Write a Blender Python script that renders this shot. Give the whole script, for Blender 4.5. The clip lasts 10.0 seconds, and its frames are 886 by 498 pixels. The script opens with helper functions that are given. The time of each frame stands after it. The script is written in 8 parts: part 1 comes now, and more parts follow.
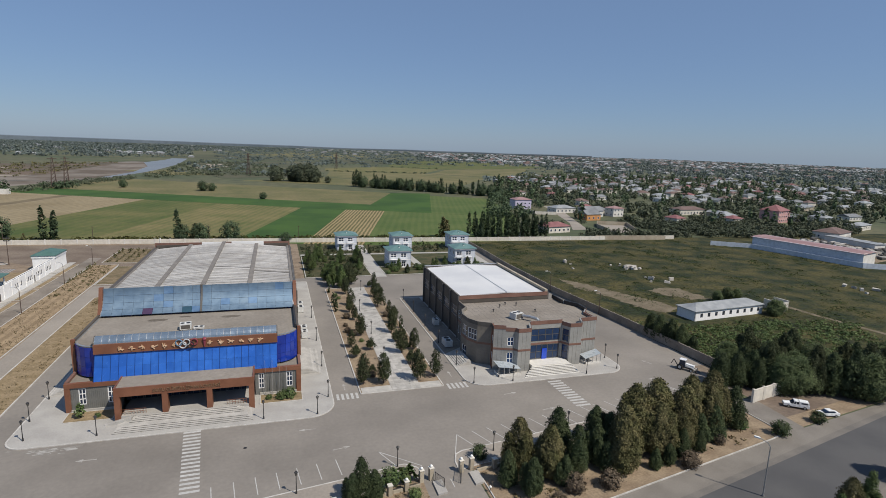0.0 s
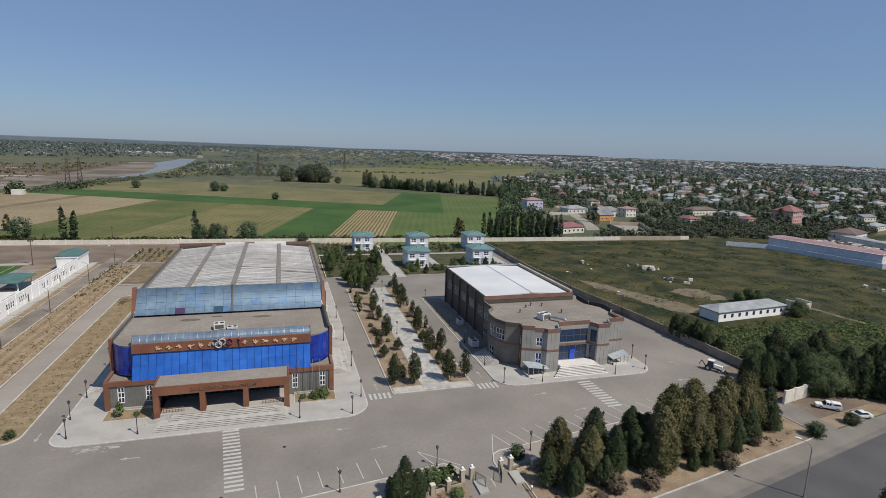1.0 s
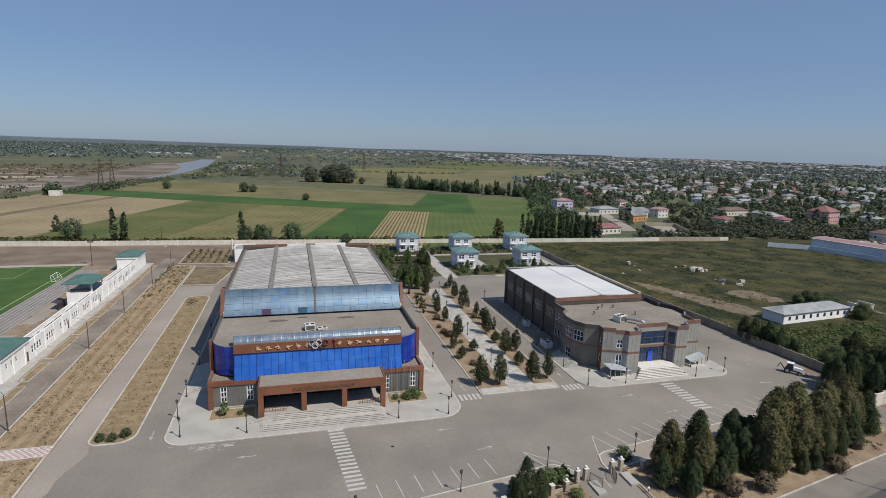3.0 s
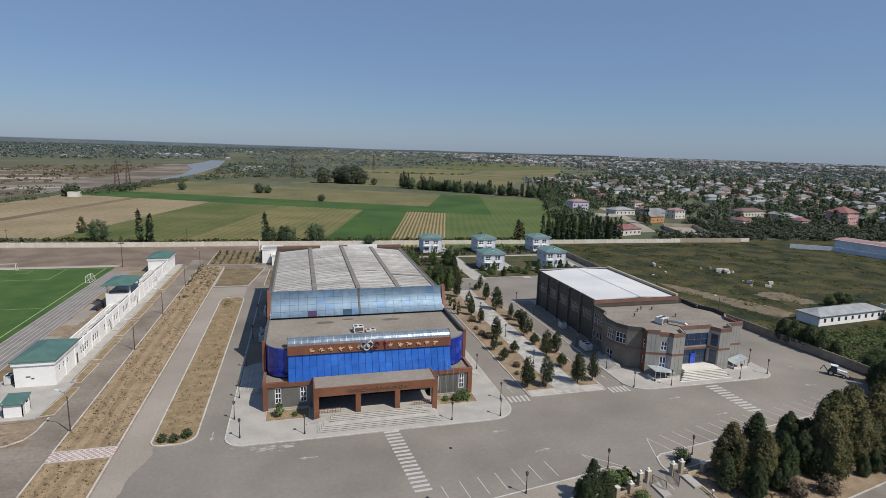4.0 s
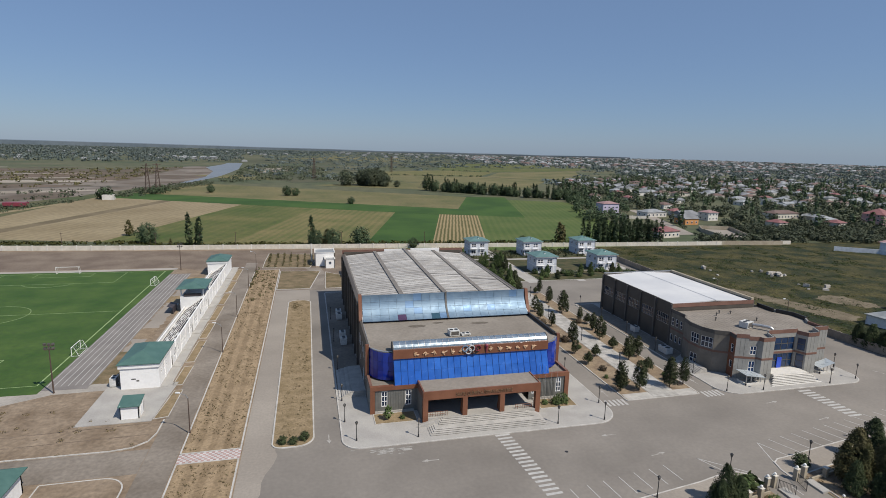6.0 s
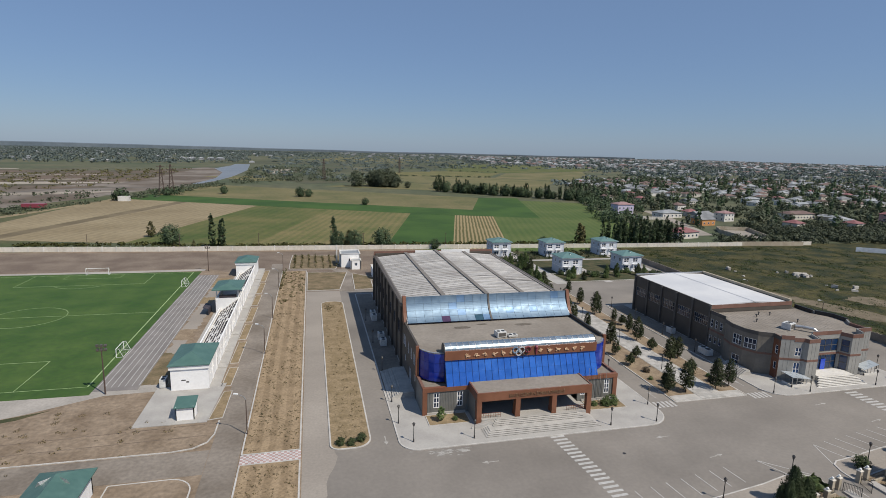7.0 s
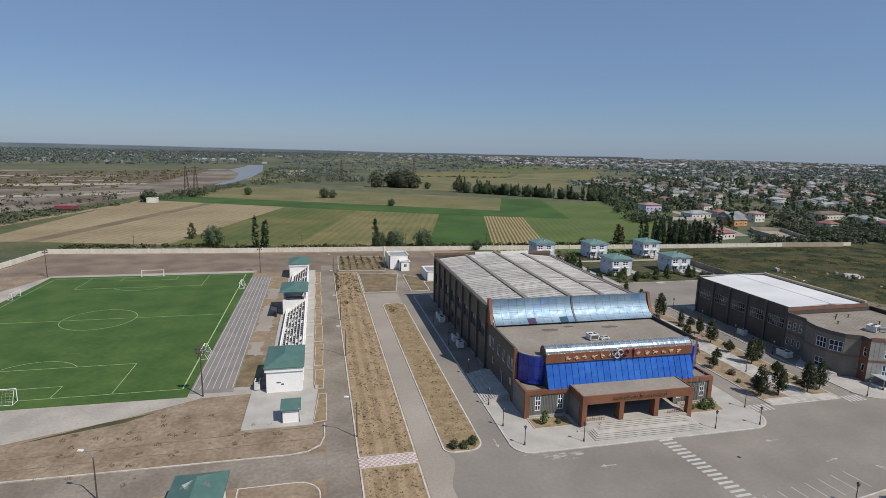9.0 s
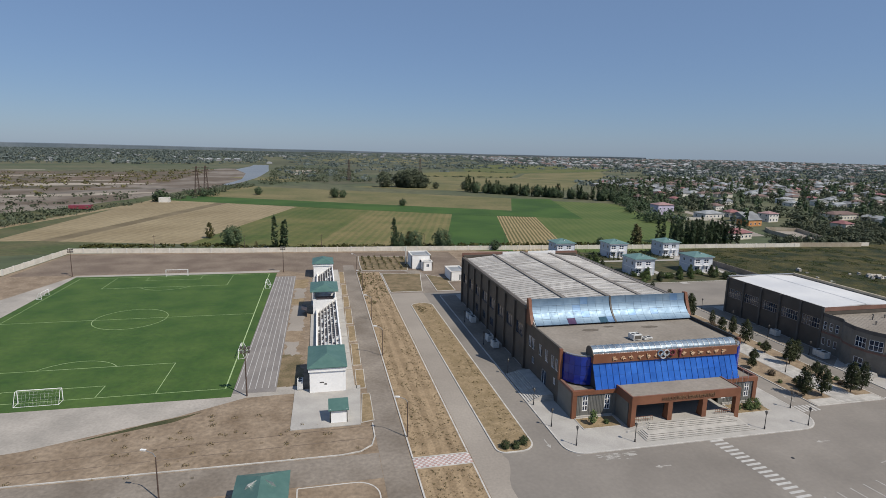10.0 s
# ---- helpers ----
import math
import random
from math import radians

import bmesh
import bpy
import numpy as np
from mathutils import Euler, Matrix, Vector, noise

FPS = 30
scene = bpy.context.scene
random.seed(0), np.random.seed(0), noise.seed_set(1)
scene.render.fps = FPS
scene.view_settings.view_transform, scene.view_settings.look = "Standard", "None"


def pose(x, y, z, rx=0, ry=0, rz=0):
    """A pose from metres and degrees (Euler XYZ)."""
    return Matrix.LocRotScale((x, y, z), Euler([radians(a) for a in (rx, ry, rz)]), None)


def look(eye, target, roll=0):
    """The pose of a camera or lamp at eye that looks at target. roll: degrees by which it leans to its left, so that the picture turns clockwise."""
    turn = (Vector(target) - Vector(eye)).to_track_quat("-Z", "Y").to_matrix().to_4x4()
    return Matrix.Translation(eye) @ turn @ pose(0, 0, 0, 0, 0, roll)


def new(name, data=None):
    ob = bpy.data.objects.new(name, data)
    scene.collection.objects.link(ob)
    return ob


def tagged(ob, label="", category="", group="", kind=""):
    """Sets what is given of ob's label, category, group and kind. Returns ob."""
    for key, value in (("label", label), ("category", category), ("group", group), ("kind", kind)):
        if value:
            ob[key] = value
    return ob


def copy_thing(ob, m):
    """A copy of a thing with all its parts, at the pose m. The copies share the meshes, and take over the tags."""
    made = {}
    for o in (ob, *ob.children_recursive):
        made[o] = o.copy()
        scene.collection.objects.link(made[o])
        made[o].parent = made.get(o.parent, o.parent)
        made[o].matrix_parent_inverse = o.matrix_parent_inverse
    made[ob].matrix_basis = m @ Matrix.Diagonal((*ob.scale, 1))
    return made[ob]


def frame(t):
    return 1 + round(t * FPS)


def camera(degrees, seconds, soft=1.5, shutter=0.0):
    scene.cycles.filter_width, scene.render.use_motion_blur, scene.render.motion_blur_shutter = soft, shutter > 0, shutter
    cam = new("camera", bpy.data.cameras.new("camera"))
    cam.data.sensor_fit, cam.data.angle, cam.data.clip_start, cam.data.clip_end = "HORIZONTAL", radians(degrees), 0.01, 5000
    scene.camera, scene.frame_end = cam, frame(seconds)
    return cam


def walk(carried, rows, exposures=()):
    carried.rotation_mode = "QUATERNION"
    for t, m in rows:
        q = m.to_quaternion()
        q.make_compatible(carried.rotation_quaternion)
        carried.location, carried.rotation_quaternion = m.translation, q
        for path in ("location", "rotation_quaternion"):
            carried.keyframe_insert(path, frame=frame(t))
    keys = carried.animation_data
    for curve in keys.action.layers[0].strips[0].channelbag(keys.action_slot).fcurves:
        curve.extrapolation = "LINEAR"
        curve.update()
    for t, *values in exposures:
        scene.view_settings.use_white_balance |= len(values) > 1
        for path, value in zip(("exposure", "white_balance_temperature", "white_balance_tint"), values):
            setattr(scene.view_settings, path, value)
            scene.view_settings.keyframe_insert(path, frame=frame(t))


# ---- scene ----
cam = camera(78.2, 10.0, soft=0.6)
# seconds, eye x y z, yaw, pitch, roll
PATH = [
    (0, 0.043, -0.056, 46.929, -17.222, -10.587, 1.914),
    (0.5, -2.139, 0.336, 46.984, -16.937, -10.583, 1.893),
    (1, -4.955, 0.920, 46.985, -16.644, -10.596, 1.861),
    (1.5, -8.245, 1.626, 46.992, -16.347, -10.617, 1.823),
    (2, -11.878, 2.405, 47.032, -16.052, -10.635, 1.782),
    (2.5, -15.752, 3.223, 47.113, -15.763, -10.646, 1.742),
    (4, -28.141, 5.749, 47.482, -14.955, -10.612, 1.624),
    (4.5, -32.385, 6.599, 47.594, -14.710, -10.581, 1.585),
    (5, -36.650, 7.459, 47.679, -14.478, -10.544, 1.544),
    (5.5, -40.925, 8.335, 47.732, -14.259, -10.503, 1.502),
    (7, -53.771, 11.118, 47.756, -13.678, -10.401, 1.358),
    (7.5, -58.046, 12.107, 47.754, -13.511, -10.382, 1.307),
    (8, -62.302, 13.122, 47.764, -13.357, -10.373, 1.259),
    (8.5, -66.520, 14.155, 47.781, -13.218, -10.373, 1.218),
    (9, -70.671, 15.192, 47.785, -13.096, -10.379, 1.191),
    (9.5, -74.718, 16.215, 47.728, -12.993, -10.386, 1.186),
    (10, -78.607, 17.202, 47.529, -12.915, -10.385, 1.212),
]
walk(cam, [(t, pose(x, y, z, 0, 0, yaw) @ pose(0, 0, 0, 90 + pitch) @ pose(0, 0, 0, 0, 0, roll)) for t, x, y, z, yaw, pitch, roll in PATH])

# ---- light ----
SUN = Vector((0.51, -0.60, 1.0)).normalized()
world = bpy.data.worlds.new("sky")
scene.world = world
world.use_nodes = True
wn, wl = world.node_tree.nodes, world.node_tree.links
sky = wn.new("ShaderNodeTexSky")
sky.sky_type, sky.sun_disc = "NISHITA", False
sky.sun_elevation, sky.sun_rotation = math.asin(SUN.z), math.atan2(SUN.x, SUN.y)
sky.altitude, sky.air_density, sky.dust_density, sky.ozone_density = 100, 1.0, 0.3, 3.0
tone = wn.new("ShaderNodeMix")
tone.data_type, tone.blend_type = "RGBA", "MULTIPLY"
tone.inputs[0].default_value, tone.inputs[7].default_value = 1.0, (0.87, 1.0, 1.25, 1)
wl.new(sky.outputs["Color"], tone.inputs[6])
haze = wn.new("ShaderNodeMix")
haze.data_type = "RGBA"
haze.inputs[0].default_value, haze.inputs[7].default_value = 0.52, (3.1, 4.6, 7.15, 1)
wl.new(tone.outputs[2], haze.inputs[6])
wl.new(haze.outputs[2], wn["Background"].inputs["Color"])
wn["Background"].inputs["Strength"].default_value = 0.067
sun = new("sun", bpy.data.lights.new("sun", "SUN"))
sun.data.energy, sun.data.angle, sun.data.color = 4.35, radians(0.55), (1.0, 0.93, 0.82)
sun.matrix_world = look(SUN * 300, (0, 0, 0))

# ---- materials ----
def mat(name, c1, c2=None, coarse=0.3, fine=5.0, rough=0.85, metal=0.0, bump=0.15, vary=0.15, obj=0.0, island=0.0, spec=0.4, depth=0.03, rows=None, trans=0.0, contrast=0.12):
    """Two colours in blotches of about 1/coarse metres, finer grain over it, small relief."""
    m = bpy.data.materials.new(name)
    m.use_nodes = True
    n, l = m.node_tree.nodes, m.node_tree.links
    p = n["Principled BSDF"]
    p.inputs["Roughness"].default_value, p.inputs["Metallic"].default_value = rough, metal
    p.inputs["Specular IOR Level"].default_value = spec
    geo = n.new("ShaderNodeNewGeometry")

    def noise_at(scale, detail):
        t = n.new("ShaderNodeTexNoise")
        t.inputs["Scale"].default_value, t.inputs["Detail"].default_value = scale, detail
        l.new(geo.outputs["Position"], t.inputs["Vector"])
        return t.outputs["Fac"]

    def ranged(value, a, b, lo, hi):
        r = n.new("ShaderNodeMapRange")
        for k, v in zip((1, 2, 3, 4), (a, b, lo, hi)):
            r.inputs[k].default_value = v
        l.new(value, r.inputs[0])
        return r.outputs[0]

    def times(a, b):
        r = n.new("ShaderNodeMath")
        r.operation = "MULTIPLY"
        l.new(a, r.inputs[0]), l.new(b, r.inputs[1])
        return r.outputs[0]

    mix = n.new("ShaderNodeMix")
    mix.data_type = "RGBA"
    mix.inputs[6].default_value, mix.inputs[7].default_value = (*c1, 1), (*(c2 or c1), 1)
    blot = ranged(noise_at(coarse, 4), 0.5 - contrast, 0.5 + contrast, 0, 1)
    if rows:
        turn, width, amount = rows
        mp = n.new("ShaderNodeMapping")
        mp.inputs["Rotation"].default_value = (0, 0, radians(turn))
        l.new(geo.outputs["Position"], mp.inputs["Vector"])
        w = n.new("ShaderNodeTexWave")
        w.inputs["Scale"].default_value, w.inputs["Distortion"].default_value = 0.314 / width, 1.2
        w.inputs["Detail"].default_value, w.inputs["Detail Scale"].default_value = 2.0, 0.6
        l.new(mp.outputs[0], w.inputs["Vector"])
        blend = n.new("ShaderNodeMix")
        blend.inputs[0].default_value = amount
        l.new(blot, blend.inputs[2]), l.new(ranged(w.outputs["Fac"], 0.3, 0.7, 0, 1), blend.inputs[3])
        blot = blend.outputs[0]
    l.new(blot, mix.inputs[0])
    grain = noise_at(fine, 6)
    factor = ranged(grain, 0.25, 0.75, 1 - vary, 1 + vary)
    if obj:
        info = n.new("ShaderNodeObjectInfo")
        factor = times(factor, ranged(info.outputs["Random"], 0, 1, 1 - obj, 1 + obj))
    if island:
        factor = times(factor, ranged(geo.outputs["Random Per Island"], 0, 1, 1 - island, 1 + island))
    tint = n.new("ShaderNodeVectorMath")
    tint.operation = "SCALE"
    l.new(mix.outputs[2], tint.inputs[0]), l.new(factor, tint.inputs["Scale"])
    l.new(tint.outputs[0], p.inputs["Base Color"])
    if bump:
        b = n.new("ShaderNodeBump")
        b.inputs["Strength"].default_value, b.inputs["Distance"].default_value = bump, depth
        l.new(grain, b.inputs["Height"]), l.new(b.outputs[0], p.inputs["Normal"])
    l.new(ranged(grain, 0.3, 0.7, max(rough - 0.08, 0.02), min(rough + 0.08, 1)), p.inputs["Roughness"])
    if trans:
        tr = n.new("ShaderNodeBsdfTranslucent")
        l.new(tint.outputs[0], tr.inputs["Color"])
        ms = n.new("ShaderNodeMixShader")
        ms.inputs[0].default_value = trans
        l.new(p.outputs[0], ms.inputs[1]), l.new(tr.outputs[0], ms.inputs[2])
        l.new(ms.outputs[0], n["Material Output"].inputs["Surface"])
    return m


ASPHALT = mat("asphalt", (0.170, 0.153, 0.135), (0.256, 0.231, 0.203), 0.055, 1.6, 0.9, vary=0.1, bump=0.2, contrast=0.2)
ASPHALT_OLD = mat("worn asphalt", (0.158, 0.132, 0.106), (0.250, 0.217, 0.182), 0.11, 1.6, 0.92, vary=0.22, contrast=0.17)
ROAD = mat("road asphalt", (0.074, 0.073, 0.075), (0.093, 0.091, 0.091), 0.1, 4.0, 0.88, vary=0.1)
SHOULDER = mat("gravel shoulder", (0.168, 0.150, 0.130), (0.208, 0.188, 0.163), 0.2, 6.0, 0.95, vary=0.2)
PAVING = mat("pale paving", (0.336, 0.319, 0.297), (0.392, 0.375, 0.347), 0.25, 5.0, 0.85, vary=0.12)
PAVER = mat("concrete paver", (0.345, 0.330, 0.306), (0.425, 0.405, 0.376), 0.7, 5.0, 0.85, vary=0.12, obj=0.12, island=0.14)
RISER = mat("grey stone riser", (0.135, 0.128, 0.120), (0.165, 0.158, 0.148), 1.0, 5.0, 0.85)
KERB = mat("kerb stone", (0.40, 0.38, 0.35), (0.50, 0.48, 0.45), 0.5, 4.0, 0.85)
PAINT = mat("road paint", (0.50, 0.49, 0.47), (0.36, 0.35, 0.33), 1.3, 9.0, 0.8, vary=0.2, contrast=0.25)
SOIL = mat("dry soil", (0.205, 0.15, 0.1), (0.275, 0.21, 0.14), 0.35, 3.0, 0.98, vary=0.25, bump=0.6, depth=0.1)
SOIL_GREY = mat("grey soil", (0.165, 0.120, 0.080), (0.285, 0.222, 0.160), 0.22, 1.3, 0.98, vary=0.28, bump=0.8, depth=0.14, contrast=0.24)
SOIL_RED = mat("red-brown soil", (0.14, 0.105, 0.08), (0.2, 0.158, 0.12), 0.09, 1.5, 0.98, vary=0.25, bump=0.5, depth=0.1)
BARE = mat("trodden sandy soil", (0.125, 0.100, 0.064), (0.180, 0.147, 0.100), 0.25, 1.5, 0.98, vary=0.25, bump=0.5, depth=0.1, contrast=0.16)
DIRT_ROW = mat("planted dry soil", (0.212, 0.152, 0.090), (0.318, 0.234, 0.144), 0.3, 2.6, 0.98, vary=0.26, bump=0.7, depth=0.1, rows=(0, 2.25, 0.5))
SIDE_ROAD = mat("pale worn road surface", (0.245, 0.216, 0.185), (0.322, 0.286, 0.245), 0.08, 2.5, 0.92, vary=0.12, contrast=0.24)
CONCRETE = mat("pale concrete", (0.285, 0.262, 0.232), (0.370, 0.338, 0.300), 0.12, 2.0, 0.9, vary=0.14)
GRASS_DRY = mat("dry grass", (0.205, 0.152, 0.084), (0.270, 0.202, 0.120), 0.5, 3.5, 0.95, vary=0.3, bump=0.6, depth=0.08)
GRASS = mat("garden grass", (0.038, 0.047, 0.017), (0.082, 0.070, 0.032), 0.25, 3.0, 0.95, vary=0.3, bump=0.6, depth=0.08)
WEEDY = mat("weedy brown earth", (0.122, 0.097, 0.050), (0.205, 0.153, 0.090), 0.3, 2.5, 0.97, vary=0.3, bump=0.6, depth=0.08)
TURF = mat("green turf", (0.030, 0.074, 0.012), (0.062, 0.110, 0.022), 0.11, 0.8, 0.9, vary=0.2, bump=0.3, contrast=0.2)
TURF_LINE = mat("turf line paint", (0.27, 0.37, 0.16), (0.35, 0.44, 0.23), 0.5, 6.0, 0.85)
TRACK = mat("grey running track", (0.185, 0.168, 0.158), (0.225, 0.206, 0.192), 0.2, 5.0, 0.9)
LAND = mat("scrub land", (0.064, 0.080, 0.040), (0.112, 0.108, 0.060), 0.006, 0.08, 0.97, vary=0.35, bump=0.0, contrast=0.14)
MEADOW = mat("weedy meadow", (0.013, 0.021, 0.004), (0.068, 0.059, 0.017), 0.10, 0.9, 0.97, vary=0.6, bump=1.0, depth=0.5, contrast=0.12)
F_DARK = mat("lush green crop", (0.027, 0.067, 0.009), (0.045, 0.094, 0.014), 0.03, 0.6, 0.95, vary=0.22, bump=0.3)
F_LIGHT = mat("light green crop", (0.055, 0.092, 0.018), (0.097, 0.123, 0.033), 0.03, 0.6, 0.95, vary=0.22, rows=(15, 4.0, 0.35))
F_GREEN = mat("green stubble", (0.050, 0.079, 0.014), (0.135, 0.124, 0.042), 0.03, 0.45, 0.95, vary=0.3, rows=(15, 6.0, 0.16), contrast=0.16)
F_YELLOW = mat("yellowing crop", (0.084, 0.099, 0.026), (0.185, 0.151, 0.063), 0.035, 0.5, 0.95, vary=0.28, rows=(15, 4.5, 0.3), contrast=0.16)
F_TAN = mat("harvested field", (0.195, 0.152, 0.085), (0.285, 0.232, 0.140), 0.022, 0.4, 0.97, vary=0.22, rows=(15, 5.0, 0.22), contrast=0.18)
F_OLIVE = mat("olive field", (0.090, 0.097, 0.034), (0.184, 0.153, 0.072), 0.02, 0.3, 0.97, vary=0.25, rows=(-75, 9.0, 0.25), contrast=0.15)
F_STRIPE = mat("straw rows on green", (0.085, 0.080, 0.024), (0.300, 0.230, 0.120), 0.05, 0.8, 0.95, vary=0.12, rows=(15, 2.1, 0.85))
F_SCRUB = mat("rough grazing", (0.056, 0.067, 0.034), (0.090, 0.086, 0.050), 0.012, 0.3, 0.97, vary=0.2, rows=(15, 9.0, 0.2))
F_PATH = mat("field path", (0.125, 0.098, 0.055), (0.17, 0.135, 0.08), 0.05, 0.8, 0.97)
RIVERBED = mat("river gravel", (0.20, 0.172, 0.142), (0.11, 0.085, 0.062), 0.016, 0.12, 0.97, vary=0.25, bump=0.0, contrast=0.1)
GRAVEL_PALE = mat("pale gravel bar", (0.26, 0.225, 0.18), (0.34, 0.30, 0.25), 0.02, 0.2, 0.97, vary=0.15, bump=0.0)
DUST = mat("dusty asphalt edge", (0.135, 0.124, 0.112), (0.18, 0.162, 0.142), 0.2, 4.0, 0.93, vary=0.15)
BANK = mat("green bank scrub", (0.058, 0.074, 0.026), (0.098, 0.092, 0.042), 0.03, 0.4, 0.97, vary=0.3, bump=0.6, depth=0.3)
HEATH = mat("brown heath", (0.135, 0.098, 0.070), (0.082, 0.072, 0.045), 0.012, 0.1, 0.97, vary=0.3, bump=0.0, contrast=0.12)
WATER = mat("river water", (0.170, 0.182, 0.190), (0.200, 0.210, 0.215), 0.02, 0.3, 0.38, bump=0.05, spec=0.3)

WATER_MUDDY = mat("muddy shallow water", (0.115, 0.105, 0.090), (0.160, 0.142, 0.120), 0.05, 0.3, 0.8, bump=0.05, spec=0.12)

WHITE = mat("white render", (0.78, 0.775, 0.765), (0.83, 0.825, 0.815), 0.3, 2.0, 0.85, vary=0.05, bump=0.05)
WHITE_OLD = mat("weathered whitewash", (0.56, 0.54, 0.50), (0.66, 0.64, 0.60), 0.3, 1.5, 0.9, vary=0.1)
VILLA = mat("pale blue-white render", (0.52, 0.55, 0.61), (0.58, 0.61, 0.66), 0.3, 2.0, 0.85, vary=0.06)
CREAM = mat("cream wall", (0.56, 0.52, 0.45), (0.64, 0.60, 0.53), 0.15, 1.0, 0.9, vary=0.12)
BEIGE = mat("beige block wall", (0.33, 0.28, 0.21), (0.40, 0.35, 0.27), 0.3, 1.5, 0.92, vary=0.15)
FENCE = mat("grey concrete fence", (0.20, 0.175, 0.145), (0.28, 0.245, 0.205), 0.2, 1.5, 0.92, vary=0.18)
CLAD = mat("grey ribbed cladding", (0.165, 0.165, 0.155), (0.20, 0.20, 0.188), 0.3, 2.5, 0.55, metal=0.25, vary=0.07, bump=0.05)
BROWN = mat("brown cladding", (0.165, 0.068, 0.038), (0.205, 0.088, 0.050), 0.3, 2.0, 0.5, vary=0.08, bump=0.04)
TERRA = mat("terracotta band", (0.165, 0.088, 0.066), (0.200, 0.110, 0.084), 0.4, 2.0, 0.6, vary=0.1)
# Base colour taken darker to deepen the shade on the side walls.
TAUPE = mat("taupe panel cladding", (0.079, 0.068, 0.057), (0.099, 0.085, 0.071), 0.3, 2.0, 0.6, vary=0.08, bump=0.05)
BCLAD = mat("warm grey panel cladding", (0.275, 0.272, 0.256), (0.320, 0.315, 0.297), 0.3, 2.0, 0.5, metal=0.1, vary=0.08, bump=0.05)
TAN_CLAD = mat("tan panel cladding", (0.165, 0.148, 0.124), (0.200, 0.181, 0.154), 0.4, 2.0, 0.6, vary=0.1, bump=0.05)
JOINT = mat("panel joint strip", (0.145, 0.140, 0.128), (0.175, 0.168, 0.155), 0.5, 2.0, 0.6)
PARAPET = mat("dark parapet metal", (0.085, 0.078, 0.07), (0.12, 0.11, 0.10), 0.4, 2.0, 0.6, vary=0.1)
ROOF_FLAT = mat("bitumen roof", (0.205, 0.178, 0.148), (0.262, 0.232, 0.198), 0.13, 1.8, 0.92, vary=0.16, contrast=0.16)
ROOF_SHEET = mat("stained pale roof sheet", (0.34, 0.32, 0.295), (0.50, 0.48, 0.45), 0.12, 0.9, 0.6, vary=0.18, metal=0.1, contrast=0.2, obj=0.14)
ROOF_DARK = mat("grey roof strip", (0.17, 0.155, 0.14), (0.21, 0.19, 0.17), 0.4, 2.0, 0.8)
# Dark base colour stands in for the shadow between the roof ribs.
ROOF_GROOVE = mat("grimy roof groove", (0.085, 0.078, 0.07), (0.125, 0.115, 0.105), 0.3, 1.5, 0.85, vary=0.2)
ROOF_WHITE = mat("white membrane roof", (0.545, 0.550, 0.560), (0.620, 0.620, 0.618), 0.1, 1.0, 0.6, vary=0.03, bump=0.03)
ROOF_GREEN = mat("green metal roof", (0.066, 0.135, 0.118), (0.082, 0.158, 0.138), 0.5, 1.5, 0.5, vary=0.08, bump=0.03)
ROOF_VILLA = mat("teal tiled roof", (0.1, 0.185, 0.182), (0.125, 0.215, 0.208), 0.5, 1.5, 0.6, vary=0.08)
ROOF_TIN = mat("galvanised roof sheet", (0.30, 0.31, 0.31), (0.40, 0.405, 0.40), 0.25, 1.2, 0.5, metal=0.3, vary=0.1)
ROOF_PINK = mat("faded red roof sheet", (0.270, 0.160, 0.155), (0.330, 0.210, 0.200), 0.2, 1.0, 0.6)
BLUE_SHED = mat("pale blue sheet wall", (0.520, 0.560, 0.620), (0.580, 0.620, 0.670), 0.2, 1.0, 0.55)
METAL = mat("grey metal", (0.42, 0.42, 0.42), (0.5, 0.5, 0.5), 1.0, 5.0, 0.45, metal=0.7)
DARK = mat("dark iron", (0.022, 0.022, 0.024), (0.03, 0.03, 0.032), 1.0, 5.0, 0.5)
POLE = mat("galvanised pole", (0.26, 0.26, 0.26), (0.34, 0.34, 0.34), 1.0, 3.0, 0.5, metal=0.5)
POLE_BROWN = mat("rusty brown pole", (0.075, 0.05, 0.042), (0.10, 0.07, 0.055), 1.0, 3.0, 0.7)
LAMP_WHITE = mat("milky lamp globe", (0.72, 0.72, 0.70), (0.76, 0.76, 0.74), 1.0, 4.0, 0.3)
DARKROOM = mat("dim interior", (0.035, 0.035, 0.038), (0.05, 0.05, 0.052), 0.4, 2.0, 0.8)
BRONZE = mat("gilded relief", (0.46, 0.29, 0.17), (0.54, 0.37, 0.24), 1.0, 6.0, 0.5, metal=0.1)
LETTER = mat("dull bronze lettering", (0.20, 0.125, 0.075), (0.26, 0.165, 0.10), 1.0, 6.0, 0.5, metal=0.3)
AC_WHITE = mat("white unit casing", (0.55, 0.55, 0.53), (0.62, 0.62, 0.60), 1.0, 3.0, 0.5)
SEAT_DARK = mat("dark stand seats", (0.045, 0.038, 0.042), (0.065, 0.055, 0.058), 1.0, 4.0, 0.5)
SEAT_WHITE = mat("white stand seats", (0.62, 0.62, 0.62), (0.68, 0.68, 0.67), 1.0, 4.0, 0.5)
BLACKRUB = mat("tyre rubber", (0.02, 0.02, 0.02), (0.03, 0.03, 0.03), 2.0, 8.0, 0.8)
CARWHITE = mat("white car paint", (0.72, 0.73, 0.74), (0.76, 0.77, 0.77), 1.0, 4.0, 0.25, bump=0.0)
TILE_PINK = mat("pink paving tile", (0.36, 0.235, 0.215), (0.42, 0.285, 0.26), 0.6, 5.0, 0.85, obj=0.1)
